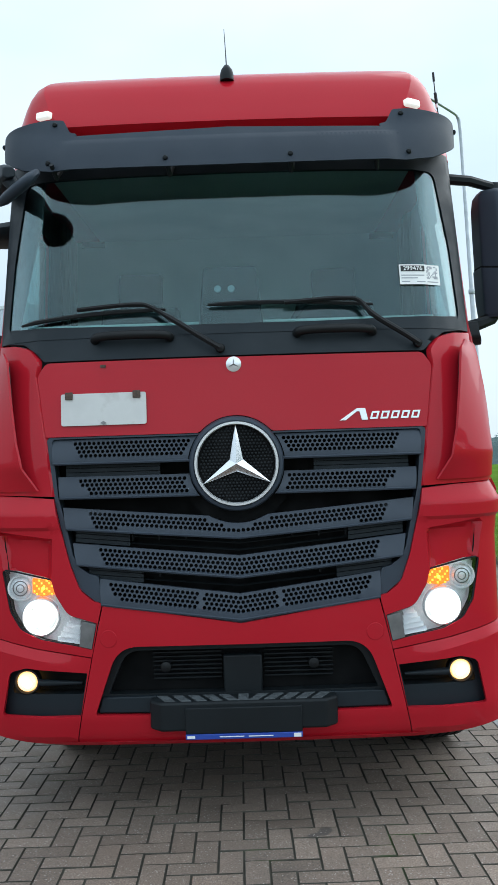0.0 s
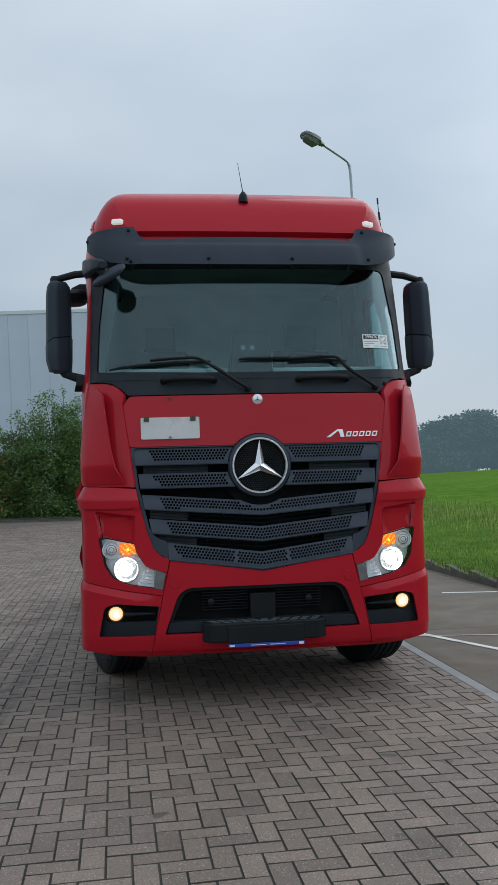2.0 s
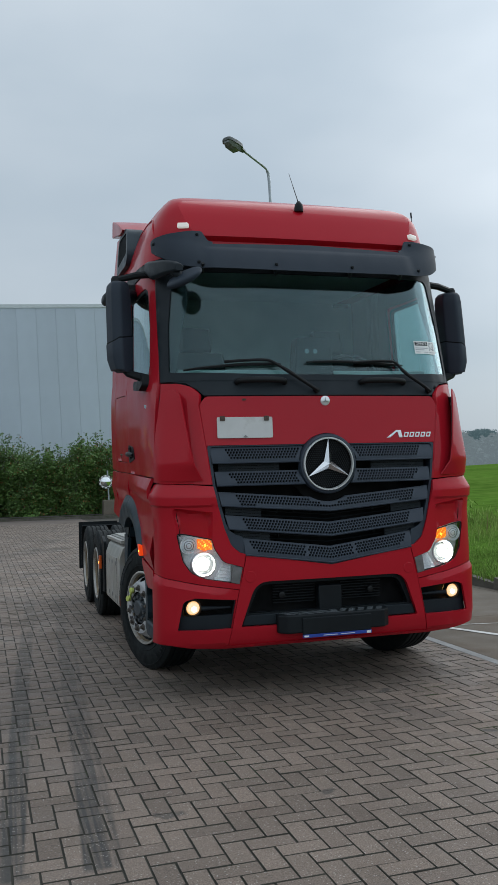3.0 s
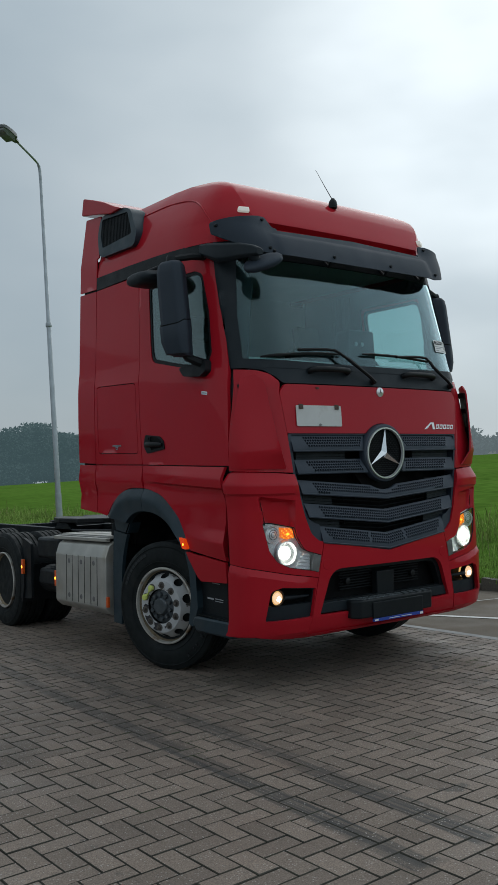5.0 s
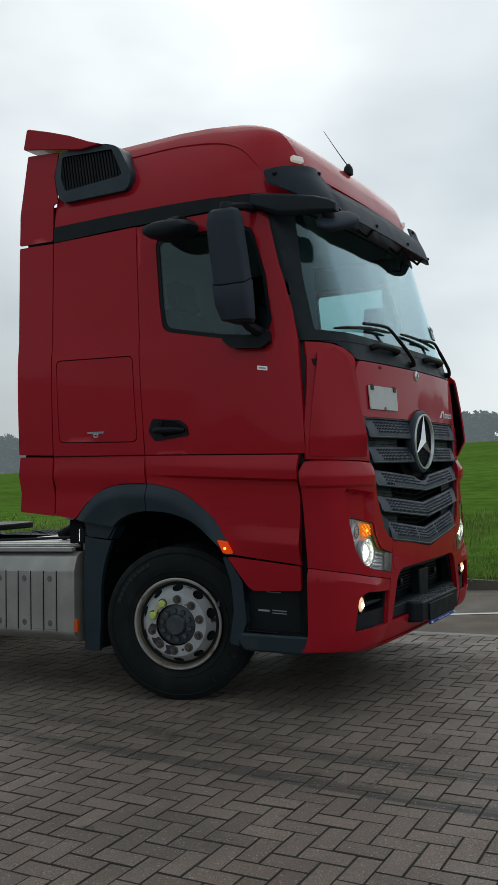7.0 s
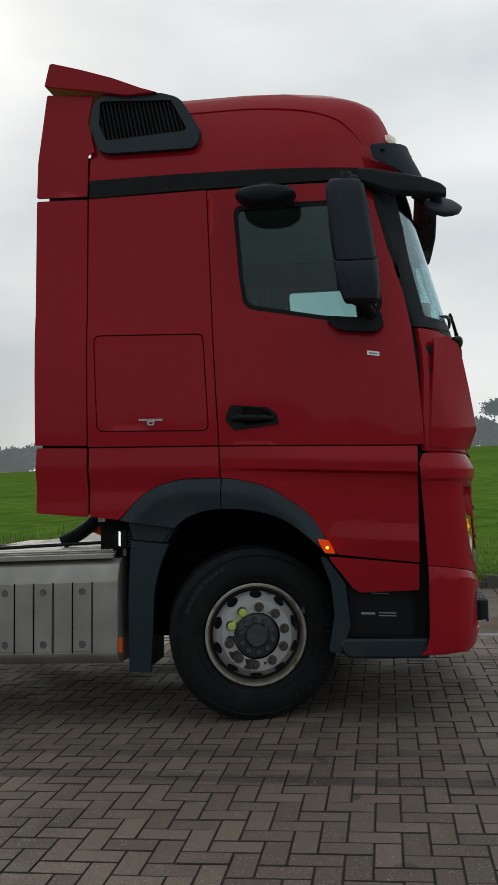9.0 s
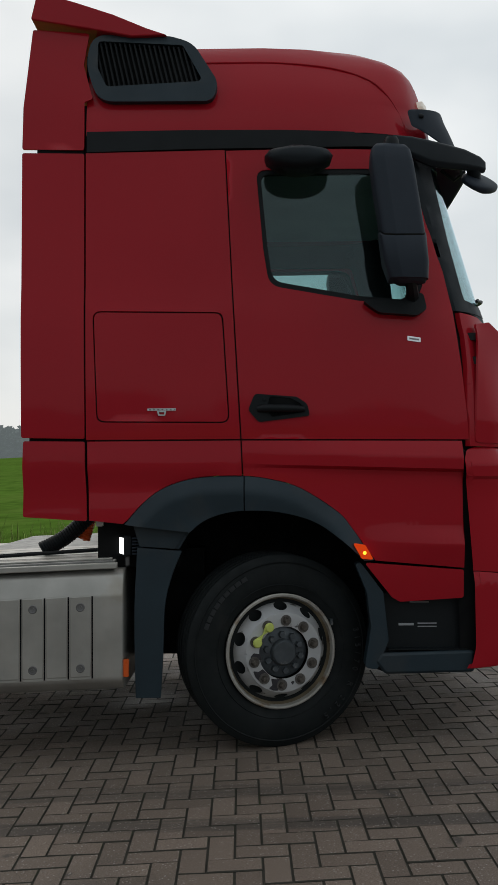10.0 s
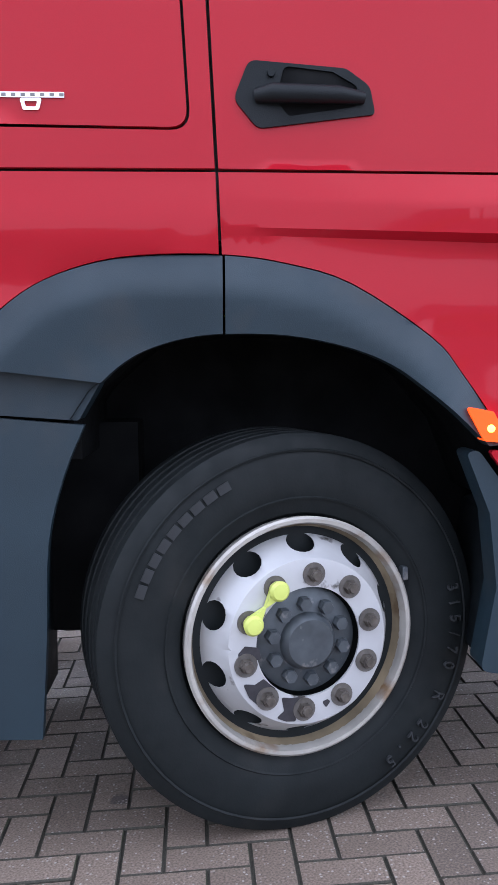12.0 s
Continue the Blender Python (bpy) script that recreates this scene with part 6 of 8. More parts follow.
part("kerb_mirror_bracket", loft([[(-x, 1.27, z0), (-x, 1.37, z0), (-x, 1.36, z1), (-x, 1.28, z1)] for x, z0, z1 in ((1.17, 3.05, 3.16), (1.27, 3.05, 3.16), (1.34, 3.05, 3.125))]), BLACK, km, bevel=0.012)
part("kerb_mirror_rim", lathe([(0.0001, 2.988), (0.10, 2.992), (0.125, 3.004), (0.13, 3.02)], 28, "z", (-1.345, 1.315, 0)), GRIP, km)
# front mirror on its arm at the passenger's pillar
fa = part("front_mirror", loft([[Vector((x + dx, y, z + h * dz)) for dx, dz in ((-0.028, 0.40), (-0.012, 0.5), (0.02, 0.46), (0.035, 0.1), (0.03, -0.4), (-0.01, -0.5), (-0.032, -0.3))] for x, y, z, h in (
    (-1.185, 0.80, 3.19, 0.09), (-1.185, 0.70, 3.165, 0.12), (-1.175, 0.60, 3.135, 0.145), (-1.15, 0.50, 3.125, 0.135), (-1.115, 0.40, 3.12, 0.115), (-1.075, 0.31, 3.108, 0.085), (-1.05, 0.275, 3.10, 0.055))]), COWL, truck, "slate front mirror on an arm", bevel=0.006)


def sq(c):
    return math.copysign(abs(c) ** 0.6, c)


tip0, tip1 = Vector((-1.115, 0.40, 2.99)), Vector((-0.905, 0.225, 3.068))
axis = (tip1 - tip0).normalized()
thin = axis.cross(Vector((-0.243, 0.929, 0.277))).normalized()
wide = thin.cross(axis).normalized()
part("front_mirror_head", loft([[tip0.lerp(tip1, t) + wide * (0.090 * w * sq(math.cos(a))) + thin * (0.030 * w * sq(math.sin(a))) - Vector((0, 0.02, 0)) for a in np.linspace(0, 2 * math.pi, 19)[:-1]] for t, w in ((0, 0.25), (0.06, 0.62), (0.25, 0.95), (0.5, 1.0), (0.75, 0.9), (0.93, 0.62), (1.0, 0.3))]), VISOR, fa, smooth=60)
part("front_mirror_stem", tube([(-1.07, 0.34, 3.09), (-1.04, 0.33, 3.05), (-1.02, 0.32, 3.02)], [0.04, 0.035, 0.03], 10), COWL, fa)

# -- wheels --
def tyre_profile(r0, r1, w):
    h = w / 2
    p = [(r0, -h * 0.72), (r0 + 0.012, -h * 0.86), (r0 + 0.05, -h * 0.97), (r0 + 0.095, -h), (r0 + 0.14, -h * 0.97), (r1 - 0.03, -h * 0.90), (r1 - 0.008, -h * 0.84)]
    g = []
    for c in (-0.52, -0.18, 0.18, 0.52):     # tread ribs with round grooves
        g += [(r1, (c - 0.06) * h), (r1 - 0.012, (c - 0.04) * h), (r1 - 0.012, (c + 0.04) * h), (r1, (c + 0.06) * h)]
    return p + [(r1 - 0.001, -h * 0.80)] + g + [(r1 - 0.001, h * 0.80)] + [(r, -a) for r, a in reversed(p)]


def truck_wheel(parent, m, hub_z, steer_axle=True, dual=False):
    """A steel disc wheel; outside is local -x, the rim's lip at x = 0."""
    n = 72
    prof = [(0.262, 0.052), (0.252, 0.034), (0.238, 0.008), (0.224, -0.016), (0.214, -0.034), (0.208, -0.042), (0.203, -0.045), (0.136, -0.045)] if steer_axle else [(0.262, 0.045), (0.245, 0.05), (0.20, 0.085), (0.16, 0.10), (0.132, 0.105)]
    prof = list(reversed(prof))
    K = 0.22

    def turned(u, r):
        a = float(np.interp(r, [p[0] for p in prof], [p[1] for p in prof]))
        return Vector((a, r * math.cos(u / K), r * math.sin(u / K)))
    full = 2 * math.pi * K
    loops = [[(0, prof[0][0]), (full, prof[0][0]), (full, prof[-1][0]), (0, prof[-1][0])]]
    for k in range(10):     # ten oval hand holes in the cone
        c = full * (k + 0.5) / 10
        loops.append([(c + (0.034 if steer_axle else 0.028) * math.cos(q), (0.237 if steer_axle else 0.231) + 0.0195 * math.sin(q)) for q in np.linspace(0, 2 * math.pi, 17)[:-1]])
    disc = sheet(loops, turned, 0.02, (0.006, 0, 0), 0.02)
    wheel = part("wheel", disc, SILVER, parent, "silver steel disc wheel", smooth=40)
    wheel.matrix_basis = m
    tb = lathe(tyre_profile(0.2975, 0.507, 0.312), 96, "x", (0.148, 0, 0))
    for v in tb.verts:
        if v.co.z < -hub_z:
            d = -hub_z - v.co.z
            v.co.z = -hub_z
            v.co.x += (-1 if v.co.x < 0.148 else 1) * d * 0.35
    part("tyre", tb, RUBBER, wheel, "black worn truck tyre", smooth=35)
    for k in range(2):
        part("sidewall_rib", lathe([(0.345 + 0.118 * k, -0.004 + 0.004 * k), (0.350 + 0.118 * k, -0.006 + 0.004 * k), (0.353 + 0.118 * k, -0.002 + 0.004 * k)], 72, "x", (-0.002, 0, 0), closed=True), RUBBER, wheel)
    part("rim_lip", lathe([(0.302, 0.004), (0.303, -0.006), (0.297, -0.011), (0.288, -0.010), (0.283, 0.002), (0.280, 0.02), (0.30, 0.02)], 96, "x", closed=True), RIMLIP, wheel, "worn rim edge")
    part("rim_well", lathe([(0.284, 0.004), (0.276, 0.03), (0.262, 0.05), (0.25, 0.07), (0.25, 0.16), (0.26, 0.16), (0.27, 0.07), (0.284, 0.04)], 72, "x", closed=True), RIMWELL, wheel, "dusty rim well")
    for k, scrape in enumerate(([(0.165, 0.007), (0.13, 0.0), (0.124, -0.03), (0.15, -0.028), (0.178, -0.038), (0.182, -0.01)],
                                [(0.17, -0.085), (0.14, -0.09), (0.118, -0.078), (0.10, -0.095), (0.088, -0.105), (0.085, -0.12), (0.115, -0.125), (0.105, -0.15), (0.13, -0.145), (0.155, -0.12)],
                                [(0.072, -0.13), (0.045, -0.135), (0.024, -0.135), (0.03, -0.16), (0.035, -0.195), (0.06, -0.192), (0.085, -0.18), (0.065, -0.165)],
                                [(-0.036, -0.155), (-0.05, -0.15), (-0.058, -0.156), (-0.046, -0.172)])):
        if steer_axle:
            part("scraped_patch", sheet([rounded(scrape, 0.004, 2)], lambda y, z: Vector((-0.0465, y, z)), 0.02, (0.001, 0, 0)), PEELED, wheel, "patch of scraped dark metal")
    # near-black disc stands in for the shade behind the wheel
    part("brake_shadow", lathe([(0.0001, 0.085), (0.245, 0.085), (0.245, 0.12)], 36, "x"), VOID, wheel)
    if steer_axle:
        hub = part("hub_cover", lathe([(0.0001, -0.062), (0.058, -0.060), (0.066, -0.052), (0.072, -0.034), (0.118, -0.024), (0.131, -0.020), (0.134, 0.01)], 48, "x"), HUBGREY, wheel, "grey hub cover")
        for k in range(10):
            a = 2 * math.pi * (k + 0.35) / 10
            part("hub_bolt", lathe([(0.0001, -0.052), (0.016, -0.052), (0.018, -0.046), (0.018, -0.02)], 6, "x", (0, 0.094 * math.cos(a), 0.094 * math.sin(a))), HUBGREY, hub, smooth=0)
            b = 2 * math.pi * (k + 0.62) / 10
            yy, zz = 0.1675 * math.cos(b), 0.1675 * math.sin(b)
            part("nut_seat", lathe([(0.027, -0.0125), (0.029, -0.0135), (0.029, -0.009), (0.0001, -0.0105)], 20, "x", (0, yy, zz)), NUTSEAT, wheel)
            part("wheel_nut", lathe([(0.0001, -0.038), (0.011, -0.038), (0.013, -0.034), (0.0135, -0.03)], 8, "x", (0, yy, zz)), NUT, wheel, "rusty wheel nut", smooth=0)
            part("nut_flange", lathe([(0.0165, -0.031), (0.017, -0.02), (0.019, -0.014), (0.019, -0.010)], 6, "x", (0, yy, zz)), NUT, wheel, smooth=0)
    return wheel


STEER = 17
front_place = {-1: pose(-1.172, 1.42, 0.488, 0, 0, STEER), 1: pose(1.172, 1.42, 0.488, 0, 0, 180 + STEER)}
for sgn in (-1, 1):
    fw = truck_wheel(truck, front_place[sgn], 0.505)
    if sgn < 0:
        # two yellow-green nut indicators pointing at each other, and a bare scraped patch
        for k, other in ((0, 1), (1, 0)):
            b, b2 = 2 * math.pi * (k + 0.62) / 10, 2 * math.pi * (other + 0.62) / 10
            yy, zz = 0.163 * math.cos(b), 0.163 * math.sin(b)
            c = Vector((0, yy, zz))
            td = (Vector((0, 0.163 * math.cos(b2), 0.163 * math.sin(b2))) - c).normalized()
            ni = part("nut_indicator", lathe([(0.0001, -0.046), (0.019, -0.044), (0.025, -0.036), (0.020, -0.014)], 24, "x", (0, yy, zz)), YELLOW, fw, "yellow-green nut indicator")
            q = td.cross(Vector((1, 0, 0)))
            tri = [c + q * 0.020, c - q * 0.020, c + td * 0.052]
            part("pointer", loft([[p + Vector((-0.030, 0, 0)) for p in tri], [p + Vector((-0.014, 0, 0)) for p in tri]]), YELLOW, ni)
    for piece in fw.children:
        if piece.name.split(".")[0] in ("nut_seat", "wheel_nut", "nut_flange", "nut_indicator"):
            piece.location.x -= 0.035
    if sgn < 0:
        part("balance_weight", box_bm(-0.012, 0.03, -0.292, -0.276, 0.12, 0.155), HUBGREY, fw, bevel=0.003)
for y in (4.75, 6.05):
    for sgn in (-1, 1):
        for x in (1.205, 0.86):
            truck_wheel(truck, pose(sgn * x, y, lie(0, y) + 0.495, 0, 0, 0 if sgn < 0 else 180), 0.498, steer_axle=False)

# sidewall marking that can still be read, letter by letter round the tyre
for i, ch in enumerate("315/70 R 22.5"):
    if ch == " ":
        continue
    a = radians(12 - i * 5.6)
    r = 0.432
    spin = Matrix(((0, 0, -1, 0), (-1, 0, 0, 0), (0, 1, 0, 0), (0, 0, 0, 1)))
    lw = front_place[-1] @ Matrix.Translation((-0.0105, -r * math.cos(a), r * math.sin(a))) @ spin @ pose(0, 0, 0, 0, 0, -90 + math.degrees(a))
    lettering(ch, 0.044, lw, TYREMARK, truck, 0.004, "tyre_letter")
for i in range(9):     # unreadable maker's marking, as plain raised bars
    a = radians(118 + i * 5.2)
    bar = box_bm(-0.010, -0.006, -0.016, 0.016, -0.011, 0.011)
    ob = part("tyre_marking", bar, TYREMARK, truck)
    ob.matrix_basis = front_place[-1] @ Matrix.Translation((0, -0.432 * math.cos(a), 0.432 * math.sin(a))) @ pose(0, 0, 0, 90 - math.degrees(a), 0, 0)

# -- chassis: it lies parallel to the yard, a little lower to the rear than the cab --
def settle(obs, y0=2.25):
    """Lowers the rear of chassis parts with the fall of the yard."""
    for ob in obs:
        if ob.type == "MESH" and ob.name.split(".")[0] not in ("tyre", "wheel"):
            for vert in ob.data.vertices:
                vert.co.z -= SLOPE * max(0, vert.co.y - y0)


known = set(scene.objects)
for sgn in (-1, 1):
    part("frame_rail", prism([(0.3, 0.72), (7.0, 0.72), (7.0, 0.98), (0.3, 0.98)], sgn * 0.36, sgn * 0.44, "x"), BLACK, truck, bevel=0.006)
part("front_axle", tube([(-1.0, 1.42, 0.47), (-0.6, 1.42, 0.40), (0.6, 1.42, 0.40), (1.0, 1.42, 0.47)], 0.07, 10), BLACK, truck)
for y in (4.75, 6.05):
    part("rear_axle", tube([(-1.0, y, 0.49), (1.0, y, 0.49)], 0.09, 10), BLACK, truck)
part("engine", box_bm(-0.36, 0.36, 0.55, 2.2, 0.55, 1.2), VOID, truck, bevel=0.05)
for y in (2.6, 3.6, 5.5, 6.9):
    part("cross_member", box_bm(-0.37, 0.37, y - 0.06, y + 0.06, 0.75, 0.95), BLACK, truck)
# silver tank box with pressed ribs
def tank(sgn, y0, y1):
    tb = rounded([(0.70, 0.30), (1.20, 0.30), (1.262, 0.36), (1.262, 0.80), (1.225, 0.905), (1.17, 0.93), (0.70, 0.93)], [0.01, 0.05, 0.05, 0.06, 0.05, 0.02, 0.01], 5)
    box = part("silver_tank_box", prism([(sgn * x, z) for x, z in tb], y0, y1, "y"), ALU, truck, "dirty bare metal tank box with pressed ribs", bevel=0.008)
    k = int((y1 - y0 - 0.155) / 0.1245)
    for i in range(k):
        y = y0 + 0.155 + i * 0.1245
        # near-black strip on the face paints the shade of a groove
        part("rib_groove", box_bm(*sorted((sgn * 1.2605, sgn * 1.2635)), y, y + 0.008, 0.375, 0.80), VOID, box)
        part("rib_edge", box_bm(*sorted((sgn * 1.26, sgn * 1.266)), y + 0.008, y + 0.116, 0.372, 0.378), ALU, box)
        part("rib_panel", prism(rounded([(y + 0.012, 0.385), (y + 0.119, 0.385), (y + 0.119, 0.80), (y + 0.012, 0.80)], 0.006, 2), sgn * 1.258, sgn * 1.266, "x"), ALU, box, bevel=0.003)
        if i % 2 == 0:
            for z in (0.43, 0.745):
                part("bolt_dimple", lathe([(0.0001, sgn * 0.002), (0.008, sgn * 0.003), (0.010, sgn * 0.001), (0.020, sgn * 0.0025), (0.024, -sgn * 0.001)], 16, "x", (sgn * 1.2665, y + 0.065, z)), STEEL, box)
    return box


tank(-1, 2.245, 2.245 + 1.02)
tank(1, 2.3, 3.9)
part("corner_reflector", box_bm(-1.262, -1.238, 2.215, 2.243, 0.375, 0.465), ORANGE, truck, "orange corner reflector", bevel=0.003)
for y, z in ((3.33, 0.555), (4.16, 0.62)):
    mk = part("side_marker", box_bm(-1.24, -1.21, y - 0.022, y + 0.022, z - 0.075, z + 0.075), ORANGE, truck, "amber side marker, lit", bevel=0.005)
    part("bulb", lathe([(0.0001, -0.006), (0.014, -0.003), (0.016, 0.01)], 12, "x", (-1.24, y, z)), AMBERLIT, mk)
    part("marker_bracket", box_bm(-1.215, -0.9, y - 0.01, y + 0.01, z - 0.02, z + 0.02), BLACK, mk)
# walkway of tread plates behind the cab
walkway = part("walkway", box_bm(-1.20, 1.20, 2.30, 3.35, 0.955, 0.975), ALUDARK, truck, "dirty tread plate walkway", bevel=0.004)
for i in range(6):
    x = -1.16 + i * 0.16
    part("tread_strip", box_bm(x, x + 0.135, 2.32 + 0.02 * i, 3.33, 0.975, 0.985), ALU, walkway, bevel=0.003)
part("walkway_edge", box_bm(-1.235, -1.195, 2.28, 3.36, 0.935, 0.965), ALU, walkway, bevel=0.004)
part("edge_rail", tube([(-1.02, 2.42, 1.02), (-1.02, 3.4, 1.0)], 0.012, 6), BLACK, walkway)
# work lamp on the walkway's corner
wlamp = part("work_lamp", box_bm(-1.19, -1.09, 2.225, 2.27, 0.99, 1.105), BLACK, truck, "small lit work lamp", bevel=0.012)
part("lamp_face", box_bm(-1.178, -1.102, 2.262, 2.2715, 1.004, 1.09), WORKLIT, wlamp)
wc = Vector((-1.14, 2.235, 0))
wlamp.matrix_basis = Matrix.Translation(wc) @ Matrix.Rotation(radians(25), 4, "Z") @ Matrix.Translation(-wc)
for i in range(6):
    part("cooling_fin", box_bm(-1.188, -1.092, 2.165, 2.226, 1.0 + i * 0.0165, 1.008 + i * 0.0165), SLATE, wlamp)
part("lamp_bracket", box_bm(-1.15, -1.13, 2.23, 2.25, 0.94, 0.99), STEEL, wlamp)
# coiled air lines hanging behind the cab
def coil(p0, p1, sag, turns, r, mat, label):
    pts = []
    for i in range(turns * 10 + 1):
        t = i / (turns * 10)
        c = Vector(p0).lerp(Vector(p1), t) + Vector((0, 0, -sag * math.sin(math.pi * t)))
        a = 2 * math.pi * turns * t
        d = (Vector(p1) - Vector(p0)).normalized()
        u = d.cross(Vector((0, 0, 1))).normalized()
        w = u.cross(d)
        pts.append(c + (u * math.cos(a) + w * math.sin(a)) * r)
    return part("coiled_air_line", tube(pts, 0.010, 6), mat, truck, label)


coil((-0.75, 2.5, 1.22), (-0.80, 2.78, 1.02), 0.03, 22, 0.040, BLACK, "black coiled air line")
coil((-0.70, 2.48, 1.35), (-0.72, 2.56, 1.06), 0.0, 17, 0.034, ORANGE, "orange and black coiled air line")
# fifth wheel coupling
fwh = part("fifth_wheel", prism(rounded([(-0.46, 4.45), (-0.30, 4.15), (0.30, 4.15), (0.46, 4.45), (0.46, 4.95), (0.30, 5.45), (0.12, 5.55), (0.06, 5.10), (-0.06, 5.10), (-0.12, 5.55), (-0.30, 5.45), (-0.46, 4.95)], 0.05, 3), 1.02, 1.075, "z"), GRIP, truck, "black greasy fifth wheel coupling", bevel=0.01)
for sgn in (-1, 1):
    part("coupling_bracket", prism([(4.6, 0.90), (5.2, 0.90), (5.02, 1.02), (4.78, 1.02)], sgn * 0.34, sgn * 0.44, "x"), BLACK, fwh)
    for y in (4.75, 6.05):
        arcp = [(y + 0.60 * math.cos(a), 0.49 + 0.57 * math.sin(a)) for a in np.linspace(radians(168 if y > 5 else 205), radians(40 if y < 5 else -10), 12)]
        arci = [(y + 0.585 * math.cos(a), 0.49 + 0.555 * math.sin(a)) for a in np.linspace(radians(40 if y < 5 else -10), radians(168 if y > 5 else 205), 12)]
        if y < 5:
            arcp = arcp[:5]
            arci = arci[-5:]
        else:
            arcp, arci = arcp[-5:], arci[:5]
        part("rear_mudguard", prism(arcp + arci, sgn * 0.70, sgn * 1.22, "x"), BLACK, truck, "black plastic rear mudguard")
part("mudguard_panel", prism(rounded([(4.22, 0.92), (4.02, 0.86), (4.00, 0.30), (4.30, 0.28), (4.28, 0.6)], 0.03), -1.20, -1.17, "x"), BLACK, truck)
for y0, y1, z0, z1, lab in ((3.42, 3.95, 0.72, 0.93, "black valve cover"), (3.45, 3.9, 0.45, 0.62, "air tank")):
    part("side_box", box_bm(-1.16, -0.60, y0, y1, z0, z1), BLACK, truck, bevel=0.03)
part("air_tank", tube([(-1.0, 3.35, 0.5), (-1.0, 3.95, 0.5)], 0.14, 18), BLACK, truck)
part("rear_cross_beam", box_bm(-1.1, 1.1, 7.0, 7.06, 0.75, 0.95), BLACK, truck)
part("rear_mud_flap", box_bm(-1.23, -0.68, 6.86, 6.875, 0.32, 0.98), BLACK, truck)
part("rear_mud_flap", box_bm(0.68, 1.23, 6.86, 6.875, 0.32, 0.98), BLACK, truck)

# unseen blocks added to keep light off the ground under the truck
part("gearbox", prism(rounded([(2.25, 0.50), (3.1, 0.55), (3.9, 0.68), (3.9, 0.88), (2.25, 0.92)], 0.04, 3), -0.34, 0.34, "x"), VOID, truck, "black light blocker added between the frame rails")
part("engine_shield", prism(rounded([(0.45, 0.42), (0.60, 0.36), (1.9, 0.40), (2.3, 0.62), (2.3, 1.15), (0.45, 1.15)], 0.05, 3), -0.56, 0.56, "x"), VOID, truck, "black light blocker added under the engine")
# added near-black plates close the view through the arches and paint their shade
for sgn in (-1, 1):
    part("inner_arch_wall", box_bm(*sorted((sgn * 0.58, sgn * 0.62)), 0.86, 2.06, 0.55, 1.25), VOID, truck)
settle([o for o in scene.objects if o not in known])

# -- cab interior --
liner_win = rounded([(1.56, 3.07), (1.50, 2.40), (0.98, 2.30), (0.64, 2.27), (0.62, 2.42), (0.70, 2.75), (0.78, 3.06)], 0.05)
for sgn in (-1, 1):
    part("side_lining", sheet([[(2.41, 1.19), (2.41, 3.3), (0.62, 3.3), (0.50, 2.9), (0.40, 2.25), (0.42, 1.45), (2.2, 1.45)], liner_win], flank(sgn, -0.05), 0.2, (-sgn * 0.01, 0, 0)), TRIM, truck)
part("cab_rear_wall", box_bm(-1.17, 1.17, 2.37, 2.40, 1.15, 3.24), LINING, truck)
part("dash_tray", box_bm(-1.02, 1.02, 0.56, 0.66, 2.335, 2.395), LINING, truck, "pale tray along the dashboard", bevel=0.01)
part("cab_floor", box_bm(-1.19, 1.19, 0.32, 2.40, 1.44, 1.47), TRIM, truck)
part("cab_ceiling", box_bm(-0.98, 0.98, 0.58, 2.39, 3.24, 3.27), LINING, truck)
dash_o = rounded([(0.34, 1.9), (0.30, 2.33), (0.62, 2.30), (0.84, 2.22), (0.88, 2.0), (0.80, 1.9)], [0, 0.02, 0.05, 0.06, 0.05, 0])
part("dashboard", prism(dash_o, -0.86, 0.86, "x"), TRIM, truck, "dark grey dashboard", bevel=0.01)
scr = part("dash_screen", prism(rounded([(-0.17, 2.31), (0.15, 2.31), (0.12, 2.63), (-0.14, 2.63)], 0.03), 0.345, 0.50, "y"), GRIP, truck, "dark screen hood on the dashboard", bevel=0.01)
for x in (-0.07, -0.004):
    part("round_vent", lathe([(0.0001, 0.339), (0.016, 0.339), (0.018, 0.345)], 20, "y", (x, 0, 2.52)), INK, scr)
swp = [(0.52 + 0.22 * math.cos(a), 0.86 + 0.10 * math.sin(a), 2.36 + 0.20 * math.sin(a)) for a in np.linspace(0, 2 * math.pi, 33)]
part("steering_wheel", tube(swp, 0.016, 8), BLACK, truck, "black steering wheel")
for x in (-0.62, 0.62):
    st_ = part("seat", prism(rounded([(1.02, 1.82), (1.55, 1.80), (1.58, 1.95), (1.02, 1.98)], 0.05), x - 0.27, x + 0.27, "x"), SEAT, truck, "dark grey cab seat", bevel=0.03)
    part("seat_back", prism(rounded([(1.50, 1.95), (1.62, 1.93), (1.78, 2.62), (1.68, 2.66), (1.60, 2.5)], 0.04), x - 0.25, x + 0.25, "x"), SEAT, st_, bevel=0.04)
    part("headrest", prism(rounded([(1.66, 2.66), (1.75, 2.64), (1.80, 2.86), (1.72, 2.88)], 0.03), x - 0.14, x + 0.14, "x"), SEAT, st_, bevel=0.03)
part("bunk", box_bm(-1.12, 1.12, 1.86, 2.38, 1.75, 1.98), SEAT, truck, "dark sleeper bunk", bevel=0.04)
for sgn in (-1, 1):
    part("curtain", loft([[Vector((sgn * (1.10 + 0.02 * math.sin(i * 1.7)), 1.62 + 0.02 * i + 0.012 * (i % 2), z)) for i in range(14)] for z in (2.0, 3.2)], caps=False, close=False), TRIM, truck, "dark folded curtain")

